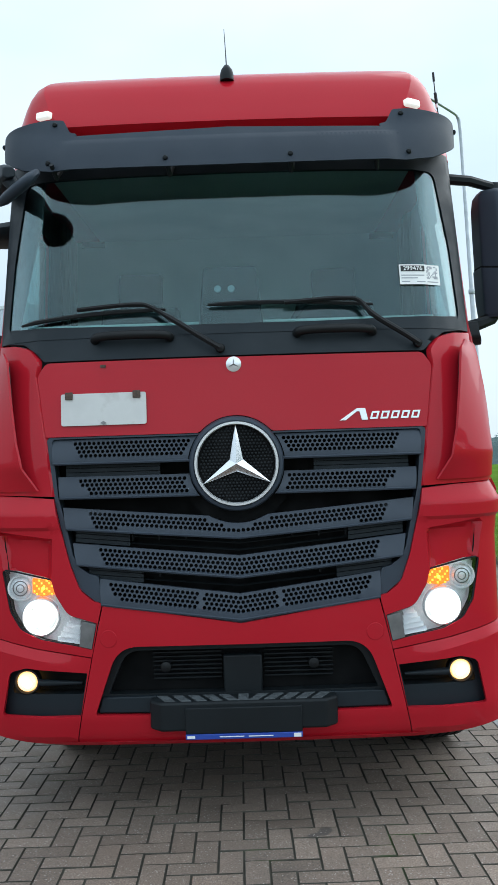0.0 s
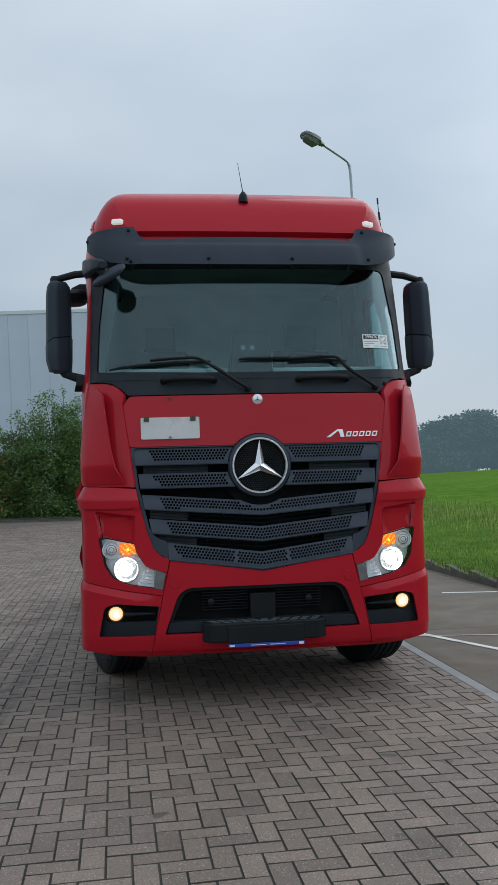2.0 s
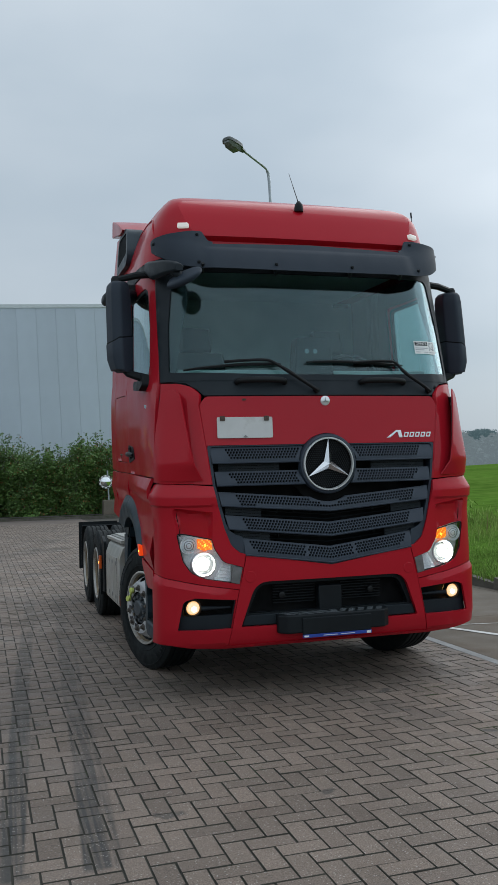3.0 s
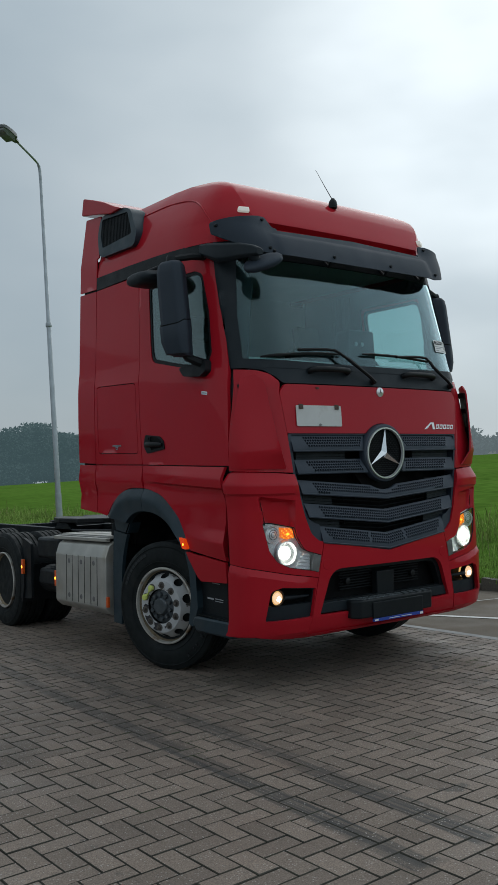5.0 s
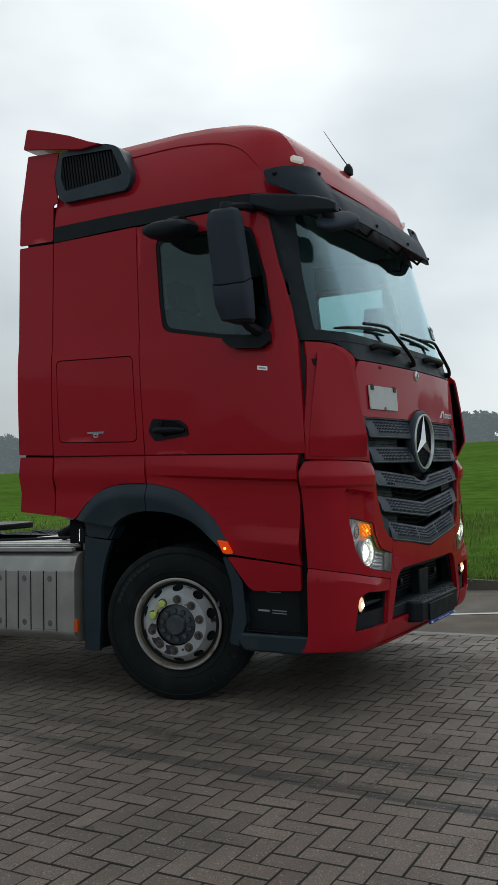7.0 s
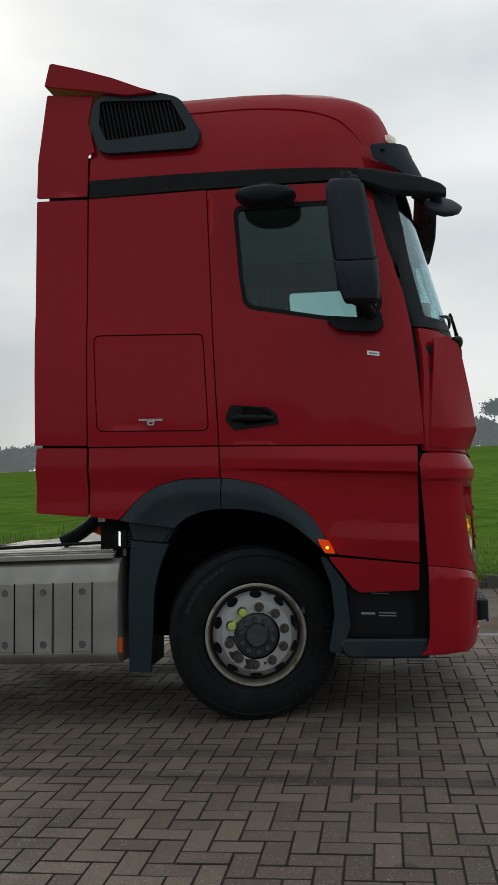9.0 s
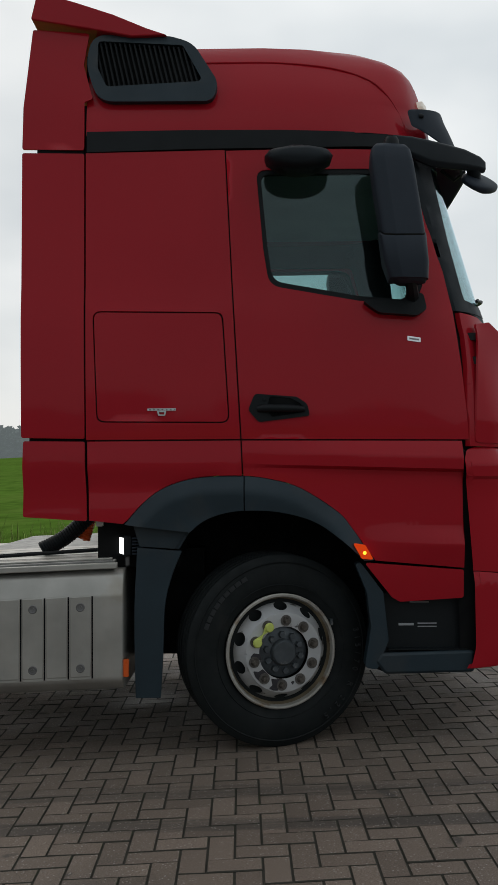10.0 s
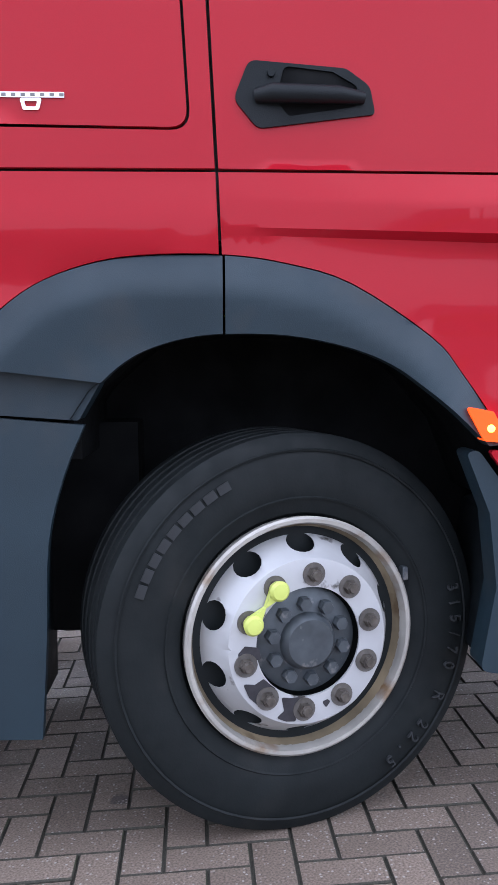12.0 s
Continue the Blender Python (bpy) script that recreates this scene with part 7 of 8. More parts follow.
# ---- lamp post on the verge ----
LAMPGREY = material("lamp_grey", (0.10, 0.11, 0.11), 0.5, vary=0.15, size=6)
LAMPBOWL = material("lamp_bowl", (0.16, 0.17, 0.165), 0.15, vary=0.3, size=9)
GALV = material("galvanised_steel", (0.36, 0.39, 0.41), 0.45, 0.6, vary=0.12, size=4)
post = thing("street_lamp", "tall galvanised street lamp standing on the grass verge", "street lamp", Matrix.Translation((6.28, 19.7, land(6.28, 19.7) - 0.02)) @ RIGHTING)
part("pole", tube([(0, 0, 0), (0, 0, 1.2), (0, 0, 1.21), (0, 0, 6.3), (0, 0, 6.31), (0.0, 0, 10.61)], [0.10, 0.095, 0.082, 0.068, 0.060, 0.042], 14), GALV, post)
part("pole_collar", lathe([(0.085, 6.2), (0.09, 6.22), (0.09, 6.3), (0.075, 6.33)], 14, "z"), GALV, post)
part("arm", tube(smooth_path([(0, 0, 10.57), (-0.015, -0.01, 10.95), (-0.07, -0.05, 11.10), (-0.22, -0.155, 11.19), (-1.0, -0.71, 11.43)], 6), [0.045] * 12 + [0.035] * 13, 10), GALV, post)
HEAD_AT, HEAD_ALONG, HEAD_SIDE = Vector((-0.97, -0.69, 11.41)), Vector((-0.70, -0.50, 0.15)), Vector((0.58, -0.81, 0))


def head_ring(t, w, h, shape):
    return [HEAD_AT + HEAD_ALONG * t + HEAD_SIDE * (0.21 * w * a) + Vector((0, 0, 0.15 * h * b)) for a, b in shape]


head = part("lamp_head", loft([head_ring(t, w, h, ((-1, -0.3), (-0.9, 0.5), (-0.4, 1), (0.4, 1), (0.9, 0.5), (1, -0.3), (0, -0.4))) for t, w, h in ((0, 0.30, 0.45), (0.22, 0.45, 0.6), (0.34, 0.95, 0.95), (0.6, 1, 1.0), (0.9, 0.9, 0.8), (1.0, 0.6, 0.4))]), LAMPGREY, post, "grey lamp head with a glass bowl")
part("glass_bowl", loft([head_ring(t, w, h, ((-1, -0.25), (1, -0.25), (0.7, -1.1), (-0.7, -1.1))) for t, w, h in ((0.32, 0.6, 0.5), (0.42, 0.92, 1.0), (0.85, 0.85, 0.95), (0.97, 0.55, 0.5))]), LAMPBOWL, head)
part("junction_box", box_bm(-0.32, -0.16, -0.15, 0.0, 0, 0.42), KERB, post, "small grey junction box", bevel=0.01)

# ---- industrial hall ----
CLAD = material("hall_cladding", (0.48, 0.53, 0.60), 0.5, 0.15, vary=0.04, size=0.5, piece=0.025)
HALLTRIM = material("hall_trim", (0.58, 0.61, 0.63), 0.5, 0.2, vary=0.03)
hall = thing("industrial_hall", "large blue-grey hall clad in tall metal panels", "building", Matrix.Translation((-24.0, 50.0, lie(0, 50.0))) @ RIGHTING)
part("wall", box_bm(-50, 31.5, 0.10, 40, -0.5, 12.2), CLAD, hall)
pb = box_bm(0.005, 1.215, 0.0, 0.12, 0.0, 12.22)
pme = part("wall_panel", pb, CLAD, hall, smooth=0).data
hall.children[-1].location = (-24, 0, 0)
for i in range(-19, 26):
    o = new("wall_panel", pme)
    o.parent = hall
    o.location = (i * 1.22, 0, 0)
part("roof_edge", box_bm(-50, 31.6, -0.05, 0.15, 12.20, 12.42), HALLTRIM, hall)
part("roof", box_bm(-50, 31.5, 0.1, 40, 12.15, 12.35), HALLTRIM, hall)

# ---- leaves ----
LEAF = material("shrub_leaf", (0.088, 0.165, 0.034), 0.6, vary=0.35, size=0.9, island=0.35)
LEAF2 = material("autumn_leaf", (0.24, 0.10, 0.03), 0.6, vary=0.25, size=0.4, island=0.35)
TWIG = material("bark", (0.07, 0.055, 0.04), 0.9, vary=0.3, size=6, bump=0.5, bump_size=40)


def leaves(points, size, up=0.35, seed=1, spread=0.4):
    """Many small bent leaves, one kite of two faces each."""
    r = np.random.RandomState(seed)
    k = len(points)
    d = r.normal(size=(k, 3))
    d[:, 2] = d[:, 2] * 0.6 - up * 0.2
    d /= np.linalg.norm(d, axis=1)[:, None]
    s = np.cross(d, r.normal(size=(k, 3)))
    s /= np.linalg.norm(s, axis=1)[:, None]
    ln = size * (1 + spread * r.uniform(-1, 1, k))[:, None]
    p = np.asarray(points)
    nrm = np.cross(d, s)
    v = np.stack([p, p + d * ln * 0.5 + s * ln * 0.28 + nrm * ln * 0.06, p + d * ln, p + d * ln * 0.5 - s * ln * 0.28 + nrm * ln * 0.06], 1).reshape(-1, 3)
    return v, [(4 * i, 4 * i + 1, 4 * i + 2, 4 * i + 3) for i in range(k)]


def raw(name, v, f, mat, parent, kind="", label=""):
    me = bpy.data.meshes.new(name)
    me.from_pydata([tuple(x) for x in np.asarray(v).tolist()], [], f)
    me.materials.append(mat)
    ob = new(name, me)
    if parent is not None:
        ob.parent = parent
    return tagged(ob, label=label, kind=kind)


def shrub(x, y, w, h, seed, autumn=0.0):
    """A rank shrub: several stems, and leaves gathered on uneven clumps."""
    r = np.random.RandomState(seed)
    z0 = lie(x, y) + 0.1
    s = thing("shrub", "dense green shrub at the yard's edge" if autumn == 0 else "shrub turning orange at the yard's edge", "shrub", Matrix.Translation((x, y, z0)) @ RIGHTING, group="shrubs before the hall")
    pts = []
    for i in range(7):
        a, lean = r.uniform(0, 6.28), r.uniform(0.1, 0.5) * w
        top = Vector((math.cos(a) * lean, math.sin(a) * lean * 0.6, h * r.uniform(0.6, 0.98)))
        part("stem", tube([(0.1 * math.cos(a), 0.1 * math.sin(a), 0), tuple(top * 0.5 + Vector((0, 0, 0.1 * h))), tuple(top)], [0.05, 0.03, 0.01], 5), TWIG, s)
        for c in range(9):
            t = r.uniform(0.02, 1.0)
            cl = Vector((top.x * t + r.normal() * w * 0.22, top.y * t + r.normal() * w * 0.2, top.z * t + r.normal() * 0.12))
            k = int(125 * r.uniform(0.6, 1.4))
            q = r.normal(size=(k, 3)) * np.array([0.24, 0.24, 0.20]) * (0.7 + 0.06 * h) + np.array(cl)
            q[:, 2] = np.clip(q[:, 2], 0.05, None)
            pts.append(q)
        tips = np.array([[top.x + r.normal() * 0.05, top.y, top.z + j * 0.09] for j in range(6)])
        pts.append(np.repeat(tips, 4, 0) + r.normal(size=(24, 3)) * 0.05)
    q = np.concatenate(pts)
    m = r.uniform(size=len(q)) < autumn
    v, f = leaves(q[~m], 0.125, seed=seed)
    raw("foliage", v, f, LEAF, s)
    if m.any():
        v, f = leaves(q[m], 0.115, seed=seed + 50)
        raw("autumn_foliage", v, f, LEAF2, s)
    return s


HEDGE = [(-10.4, 3.2, 0.35), (-9.4, 3.5, 0.4), (-8.3, 3.9, 0.25), (-7.3, 4.5, 0.05), (-6.4, 5.4, 0), (-5.5, 5.9, 0), (-4.6, 6.6, 0), (-3.7, 6.8, 0), (-2.8, 5.0, 0), (-1.9, 4.1, 0.05), (-1.0, 3.5, 0.05), (-0.2, 3.7, 0.04), (0.6, 3.4, 0.10), (1.4, 3.7, 0.06), (2.2, 3.9, 0.05), (3.0, 4.2, 0.08), (3.9, 3.8, 0.06), (4.8, 4.0, 0.02), (5.8, 3.9, 0), (6.8, 4.1, 0)]
for i, (x, h, au) in enumerate(HEDGE):
    shrub(x, 40.6 + 0.5 * math.sin(i * 2.3), 1.5, h, 10 + i, au)
    if i % 2 == 0:
        shrub(x + 0.4, 42.0, 1.5, h * 0.9, 60 + i, 0)

# ---- traffic mirror on a concrete foot, and a striped barrier ----
tm = thing("traffic_mirror", "round traffic mirror on a post in a concrete foot", "mirror", Matrix.Translation((3.05, 38.9, lie(0, 38.9) + 0.02)) @ RIGHTING)
part("concrete_foot", loft([[(-0.36, -0.36, 0), (0.36, -0.36, 0), (0.36, 0.36, 0), (-0.36, 0.36, 0)], [(-0.30, -0.30, 0.85), (0.30, -0.30, 0.85), (0.30, 0.30, 0.85), (-0.30, 0.30, 0.85)]]), CONCRETE, tm, "pale concrete block", bevel=0.03)
part("post", tube([(0, 0, 0.85), (0, 0, 2.35)], 0.04, 10), GALV, tm)
part("mirror_dish", lathe([(0.0001, -0.12), (0.16, -0.10), (0.27, -0.05), (0.30, 0.0)], 28, "y", (-0.12, -0.06, 1.78)), MIRROR, tm)
part("mirror_rim", lathe([(0.28, -0.06), (0.34, -0.05), (0.34, 0.02), (0.28, 0.02)], 28, "y", (-0.12, -0.06, 1.78), closed=True), PAPER, tm, "white rim with dark dashes")
for k in range(10):
    a = 2 * math.pi * k / 10
    part("rim_dash", box_bm(-0.05, 0.05, -0.065, -0.052, -0.02, 0.02), DARKINK, tm).matrix_basis = Matrix.Translation((-0.12 + 0.31 * math.cos(a), -0.06, 1.78 + 0.31 * math.sin(a))) @ pose(0, 0, 0, 0, 90 - math.degrees(a), 0)
bar = thing("road_barrier", "grey ribbed barrier with an orange top rail", "barrier", Matrix.Translation((4.3, 39.1, lie(0, 39.1) + 0.02)))
part("barrier_body", box_bm(-0.75, 1.6, -0.15, 0.15, 0, 0.66), GALV, bar, bevel=0.02)
for i in range(12):
    part("barrier_rib", box_bm(-0.68 + i * 0.19, -0.60 + i * 0.19, -0.18, -0.15, 0.05, 0.62), GALV, bar)
part("top_rail", box_bm(-0.78, 1.63, -0.18, 0.18, 0.66, 0.76), ORANGE, bar, "orange rail", bevel=0.01)

# ---- parked lorries in a row along the yard ----
LORRY_YELLOW = material("lorry_yellow", (0.72, 0.36, 0.012), 0.35, coat=0.6, vary=0.05)
LORRY_LEMON = material("lorry_lemon", (0.72, 0.56, 0.03), 0.35, coat=0.6, vary=0.05)
LORRY_GREY = material("lorry_grey", (0.24, 0.27, 0.30), 0.35, 0.3, coat=0.5, vary=0.05)
LORRY_GREEN = material("lorry_green", (0.02, 0.19, 0.08), 0.4, coat=0.5, vary=0.05)
LORRY_RED = material("lorry_red", (0.40, 0.03, 0.03), 0.4, coat=0.5, vary=0.05)
DARKGLASS = material("dark_lorry_glass", (0.03, 0.045, 0.045), 0.08, vary=0.1)


def lorry(name, label, x, y, paint, low, h, spoiler=0.0, lights=False, tall_lamps=False, mask=False):
    """A parked lorry; its nose points to local -y."""
    t = thing(name, label, "truck", Matrix.Translation((x, y, lie(x, y))) @ RIGHTING @ pose(0, 0, 0, 0, 0, 84), group="parked lorries")
    w = 1.24
    b0 = 0.95
    side = rounded([(0.06, b0), (0.0, b0 + 0.55), (0.05, 1.75), (0.24, h - 0.22), (0.42, h), (2.05, h + 0.02), (2.05, b0)], [0.03, 0.05, 0.12, 0.15, 0.15, 0.05, 0.03], 4)
    cab = part("cab", prism(side, -w, w, "x"), paint, t, bevel=0.13, segs=4)
    part("windscreen_surround", loft([[(-1.19, yy + 0.05, 1.72 if not mask else 1.40), (-1.0, yy, 1.70 if not mask else 1.38), (1.0, yy, 1.70 if not mask else 1.38), (1.19, yy + 0.05, 1.72 if not mask else 1.40),
                                       (1.15, yy + 0.24, h - 0.20), (0.95, yy + 0.19, h - 0.18), (-0.95, yy + 0.19, h - 0.18), (-1.15, yy + 0.24, h - 0.20)] for yy in (0.012, 0.09)]), BLACK, cab, "black windscreen surround")
    for x0 in (-0.85, 0.10):
        part("wiper", tube([(x0, 0.01, 1.84), (x0 + 0.35, 0.015, 1.93), (x0 + 0.75, 0.01, 1.88)], 0.014, 6), GRIP, cab)
    part("windscreen", loft([[(-1.08, 0.004, 1.80), (1.08, 0.004, 1.80), (1.02, 0.174, h - 0.27), (-1.02, 0.174, h - 0.27)], [(-1.08, 0.09, 1.80), (1.08, 0.09, 1.80), (1.02, 0.26, h - 0.27), (-1.02, 0.26, h - 0.27)]]), DARKGLASS, cab)
    part("sun_visor", prism(rounded([(0.24, h - 0.12), (-0.02, h - 0.24), (-0.08, h - 0.36), (-0.04, h - 0.36), (0.24, h - 0.22)], 0.01), -1.17, 1.17, "x"), BLACK, cab, bevel=0.02)
    for sg in (-1, 1):
        xs = sorted((sg * (w - 0.01), sg * (w + 0.012)))
        part("side_window", prism(rounded([(0.36, 1.82), (0.60, h - 0.38), (1.28, h - 0.38), (1.28, 1.82)], 0.05), xs[0], xs[1], "x"), DARKGLASS, cab)
        part("window_frame", prism(rounded([(0.26, 1.74), (0.52, h - 0.30), (1.36, h - 0.30), (1.36, 1.74)], 0.05), *sorted((sg * (w - 0.012), sg * (w + 0.006))), "x"), BLACK, cab)
        part("mirror", box_bm(*sorted((sg * (w + 0.06), sg * (w + 0.24))), 0.16, 0.30, 1.80, 2.50), BLACK if paint is not LORRY_YELLOW else paint, cab, bevel=0.05)
        part("wide_mirror", box_bm(*sorted((sg * (w - 0.02), sg * (w + 0.2))), 0.02, 0.16, h - 0.52, h - 0.36), BLACK, cab, bevel=0.04)
        part("mirror_arm", tube([(sg * w, 0.45, 2.5), (sg * (w + 0.16), 0.31, 2.53)], 0.02, 6), BLACK, cab)
        if tall_lamps:
            part("headlamp", loft([[(sg * 0.84, yy, 0.82), (sg * 1.17, yy + 0.07, 0.80), (sg * 1.20, yy + 0.09, 1.34), (sg * 1.02, yy + 0.02, 1.36)] for yy in (-0.055, 0.10)]), REFLECTOR, cab, bevel=0.015)
            part("fog_lamp", box_bm(*sorted((sg * 0.86, sg * 1.12)), -0.055, 0.05, 0.62, 0.74), REFLECTOR, cab, bevel=0.03)
            part("step_panel", prism(rounded([(0.30, 0.40), (0.30, 0.98), (0.62, 0.98), (0.46, 0.40)], 0.03), *sorted((sg * (w - 0.05), sg * (w + 0.01))), "x"), paint, t)
        else:
            part("headlamp", loft([[(sg * 0.74, yy, 0.66), (sg * 1.12, yy + 0.05, 0.66), (sg * 1.16, yy + 0.06, 0.84), (sg * 0.78, yy, 0.86)] for yy in (-0.06, 0.08)]), REFLECTOR, cab, bevel=0.015)
            part("corner_vane", prism(rounded([(0.02, 1.0), (0.06, 1.70), (0.30, 1.72), (0.30, 1.0)], 0.05), *sorted((sg * (w - 0.03), sg * (w + 0.025))), "x"), paint, cab, bevel=0.02)
        # shade of the door gap, painted as a near-black strip
        part("door_line", box_bm(*sorted((sg * w, sg * (w + 0.004))), 1.34, 1.352, b0, h - 0.3), VOID, cab)
        part("wheel_arch", prism([(1.05 + 0.62 * math.cos(a), 0.52 + 0.62 * math.sin(a)) for a in np.linspace(0, math.pi, 12)], *sorted((sg * (w - 0.3), sg * (w + 0.02))), "x"), BLACK, t)
        for wy in (1.05, 4.6):
            wheel = part("wheel", lathe([(0.0001, -sg * 0.06), (0.14, -sg * 0.08), (0.26, -sg * 0.02), (0.29, 0.0), (0.30, sg * 0.02)], 24, "x", (sg * (w - 0.06), wy, 0.5)), SILVER, t)
            part("tyre", lathe([(0.29, -0.02 * sg), (0.40, sg * 0.02), (0.48, 0.0), (0.50, -sg * 0.03), (0.50, -sg * 0.26), (0.29, -sg * 0.28)], 28, "x", (sg * (w - 0.06), wy, 0.5), closed=True), RUBBER, wheel)
    part("bumper", prism(rounded([(0.0, 0.36), (-0.04, 0.5), (-0.02, 0.94), (0.35, 0.94), (0.5, 0.36)], 0.04), -w, w, "x"), low, t, bevel=0.04)
    g0, g1 = (0.74, 1.34) if mask else (0.98, 1.22)
    part("grille", box_bm(-0.74, 0.74, -0.045, 0.10, g0, g1), BLACK, cab, bevel=0.04)
    for i in range(4 if mask else 2):
        part("grille_bar", box_bm(-0.68, 0.68, -0.06, -0.045, g0 + 0.05 + i * 0.14, g0 + 0.10 + i * 0.14), SLATE, cab, bevel=0.01)
    part("maker_badge", box_bm(-0.20, 0.20, -0.012, 0.02, 1.50, 1.57), STEEL, cab)
    part("number_plate", box_bm(-0.26, 0.26, -0.065, -0.05, 0.50, 0.61), PAPER, t)
    part("chassis", box_bm(-0.45, 0.45, 1.0, 6.2, 0.6, 0.95), BLACK, t)
    part("side_guard", box_bm(-1.18, 1.18, 2.1, 3.8, 0.45, 0.95), low if low is not paint else BLACK, t, bevel=0.03)
    if spoiler:
        part("roof_spoiler", loft([[Vector((xx, yy, zz)) for xx in (-1.1, 1.1)] + [Vector((1.05, yy + 0.05, h - 0.02)), Vector((-1.05, yy + 0.05, h - 0.02))] for yy, zz in ((0.48, h + 0.02), (0.62, h + spoiler * 0.45), (0.80, h + spoiler * 0.82), (1.0, h + spoiler), (1.12, h + spoiler))]), paint, t, bevel=0.04)
    if lights:
        rail = part("light_bar", tube([(-0.95, 0.42, h + 0.0), (-0.95, 0.36, h + 0.14), (0.95, 0.36, h + 0.14), (0.95, 0.42, h + 0.0)], 0.025, 8), STEEL, t, "roof light bar")
        for i in range(5):
            part("spot_lamp", lathe([(0.0001, -0.03), (0.08, -0.02), (0.09, 0.0), (0.06, 0.08)], 18, "y", (-0.8 + i * 0.4, 0.34, h + 0.17)), REFLECTOR, rail)
    return t


lorry("lorry", "lemon yellow lorry with a grey bumper, parked nose out", -7.30, 21.7, LORRY_LEMON, BLACK, 3.10)
lorry("lorry", "grey lorry with a roof light bar, parked nose out", -7.05, 24.6, LORRY_GREY, LORRY_GREY, 3.50, lights=True, tall_lamps=True, mask=True)
lorry("lorry", "orange-yellow lorry with a tall roof spoiler, parked nose out", -6.68, 27.5, LORRY_YELLOW, LORRY_YELLOW, 3.10, spoiler=0.95, tall_lamps=True, mask=True)
lorry("lorry", "green lorry with a red bumper, parked nose out", -6.85, 31.2, LORRY_GREEN, LORRY_RED, 2.75, mask=True)
lorry("lorry", "silver grey lorry parked nose out in the row", -7.65, 18.7, LORRY_GREY, BLACK, 2.9)

# ---- verge: grass blades, weeds and reeds behind the kerb ----
def blade_field(n, seed, where, tall, width, spread=0.3):
    r = np.random.RandomState(seed)
    v, f = [], []
    for i in range(n):
        x, y = where(r)
        h = tall * (1 + spread * r.normal())
        a = r.uniform(0, 6.28)
        lean = r.uniform(0.1, 0.55) * h
        z = land(x, y) - 0.02
        dx, dy = math.cos(a), math.sin(a)
        wx, wy = -dy * width, dx * width
        k = len(v)
        v += [(x - wx, y - wy, z), (x + wx, y + wy, z), (x + dx * lean * 0.4 + wx * 0.8, y + dy * lean * 0.4 + wy * 0.8, z + h * 0.6), (x + dx * lean * 0.4 - wx * 0.8, y + dy * lean * 0.4 - wy * 0.8, z + h * 0.6), (x + dx * lean, y + dy * lean, z + h)]
        f += [(k, k + 1, k + 2, k + 3), (k + 3, k + 2, k + 4)]
    return v, f


def near_verge(r):
    y = r.uniform(-6, 20)
    return kerb_x(y) + 0.05 + abs(r.normal()) * 2.2, y


def edge(r):
    y = r.uniform(-6, 16)
    return kerb_x(y) + r.normal() * 0.07 + 0.03, y


def weeds(r):
    y = r.uniform(2, 34)
    return kerb_x(y) + 4.6 + r.normal() * 0.9, y


v, f = blade_field(60000, 1, near_verge, 0.06, 0.005)
tagged(raw("verge_grass", v, f, BLADE, None), label="short mown grass on the verge", category="grass", kind="stuff")
v, f = blade_field(3000, 2, edge, 0.07, 0.006, 0.4)
tagged(raw("kerb_weeds", v, f, BLADE, None), label="weeds growing over the kerb edge", category="weeds", kind="stuff")
v, f = blade_field(9000, 3, weeds, 0.16, 0.009, 0.45)
tagged(raw("tall_weeds", v, f, WEED, None), label="strip of tall rank weeds in the meadow", category="weeds", kind="stuff")
v, f = blade_field(160, 5, weeds, 0.34, 0.008, 0.4)
tagged(raw("dry_weeds", v, f, STRAW, None), label="dry brown weed stalks among the grass", category="weeds", kind="stuff")
# single reeds with long drooping leaves
for i, (rx, ry, rh) in enumerate(((7.9, 11.6, 0.7), (8.6, 13.0, 0.6))):
    rd = thing("reed", "single tall green reed with drooping leaves", "reed", Matrix.Translation((rx, ry, land(rx, ry) - 0.02)), group="reeds in the meadow")
    part("stem", tube([(0, 0, 0), (0.02, 0.01, rh * 0.5), (0.05, 0.0, rh)], [0.012, 0.009, 0.003], 5), BLADE, rd)
    for k in range(7):
        a, z = k * 2.4 + i, rh * (0.3 + 0.1 * k)
        d = Vector((math.cos(a), math.sin(a), 0))
        s = Vector((-d.y, d.x, 0)) * 0.014
        mid, tip = Vector((0.03, 0, z)) + d * 0.16 + Vector((0, 0, 0.10)), Vector((0.03, 0, z)) + d * 0.34 + Vector((0, 0, -0.02))
        b0 = Vector((0.03, 0, z))
        raw("leaf", [b0 - s * 0.6, b0 + s * 0.6, mid + s, mid - s, tip], [(0, 1, 2, 3), (3, 2, 4)], BLADE, rd)

# ---- distance: woods, hedgerow trees and roofs, haze painted in as a glow ----
# faint bluish emission in these materials paints the haze of distance
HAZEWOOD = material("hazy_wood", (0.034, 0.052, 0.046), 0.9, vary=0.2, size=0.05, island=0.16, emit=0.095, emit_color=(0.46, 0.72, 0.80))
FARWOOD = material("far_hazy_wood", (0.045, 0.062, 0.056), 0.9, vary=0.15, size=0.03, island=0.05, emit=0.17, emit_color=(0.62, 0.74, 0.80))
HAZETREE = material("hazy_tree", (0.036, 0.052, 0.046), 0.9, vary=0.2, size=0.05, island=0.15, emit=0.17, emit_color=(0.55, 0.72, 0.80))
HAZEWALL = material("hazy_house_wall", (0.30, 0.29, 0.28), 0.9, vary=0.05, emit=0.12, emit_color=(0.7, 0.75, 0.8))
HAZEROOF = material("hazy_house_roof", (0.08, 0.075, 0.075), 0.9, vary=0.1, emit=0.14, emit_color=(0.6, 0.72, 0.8))


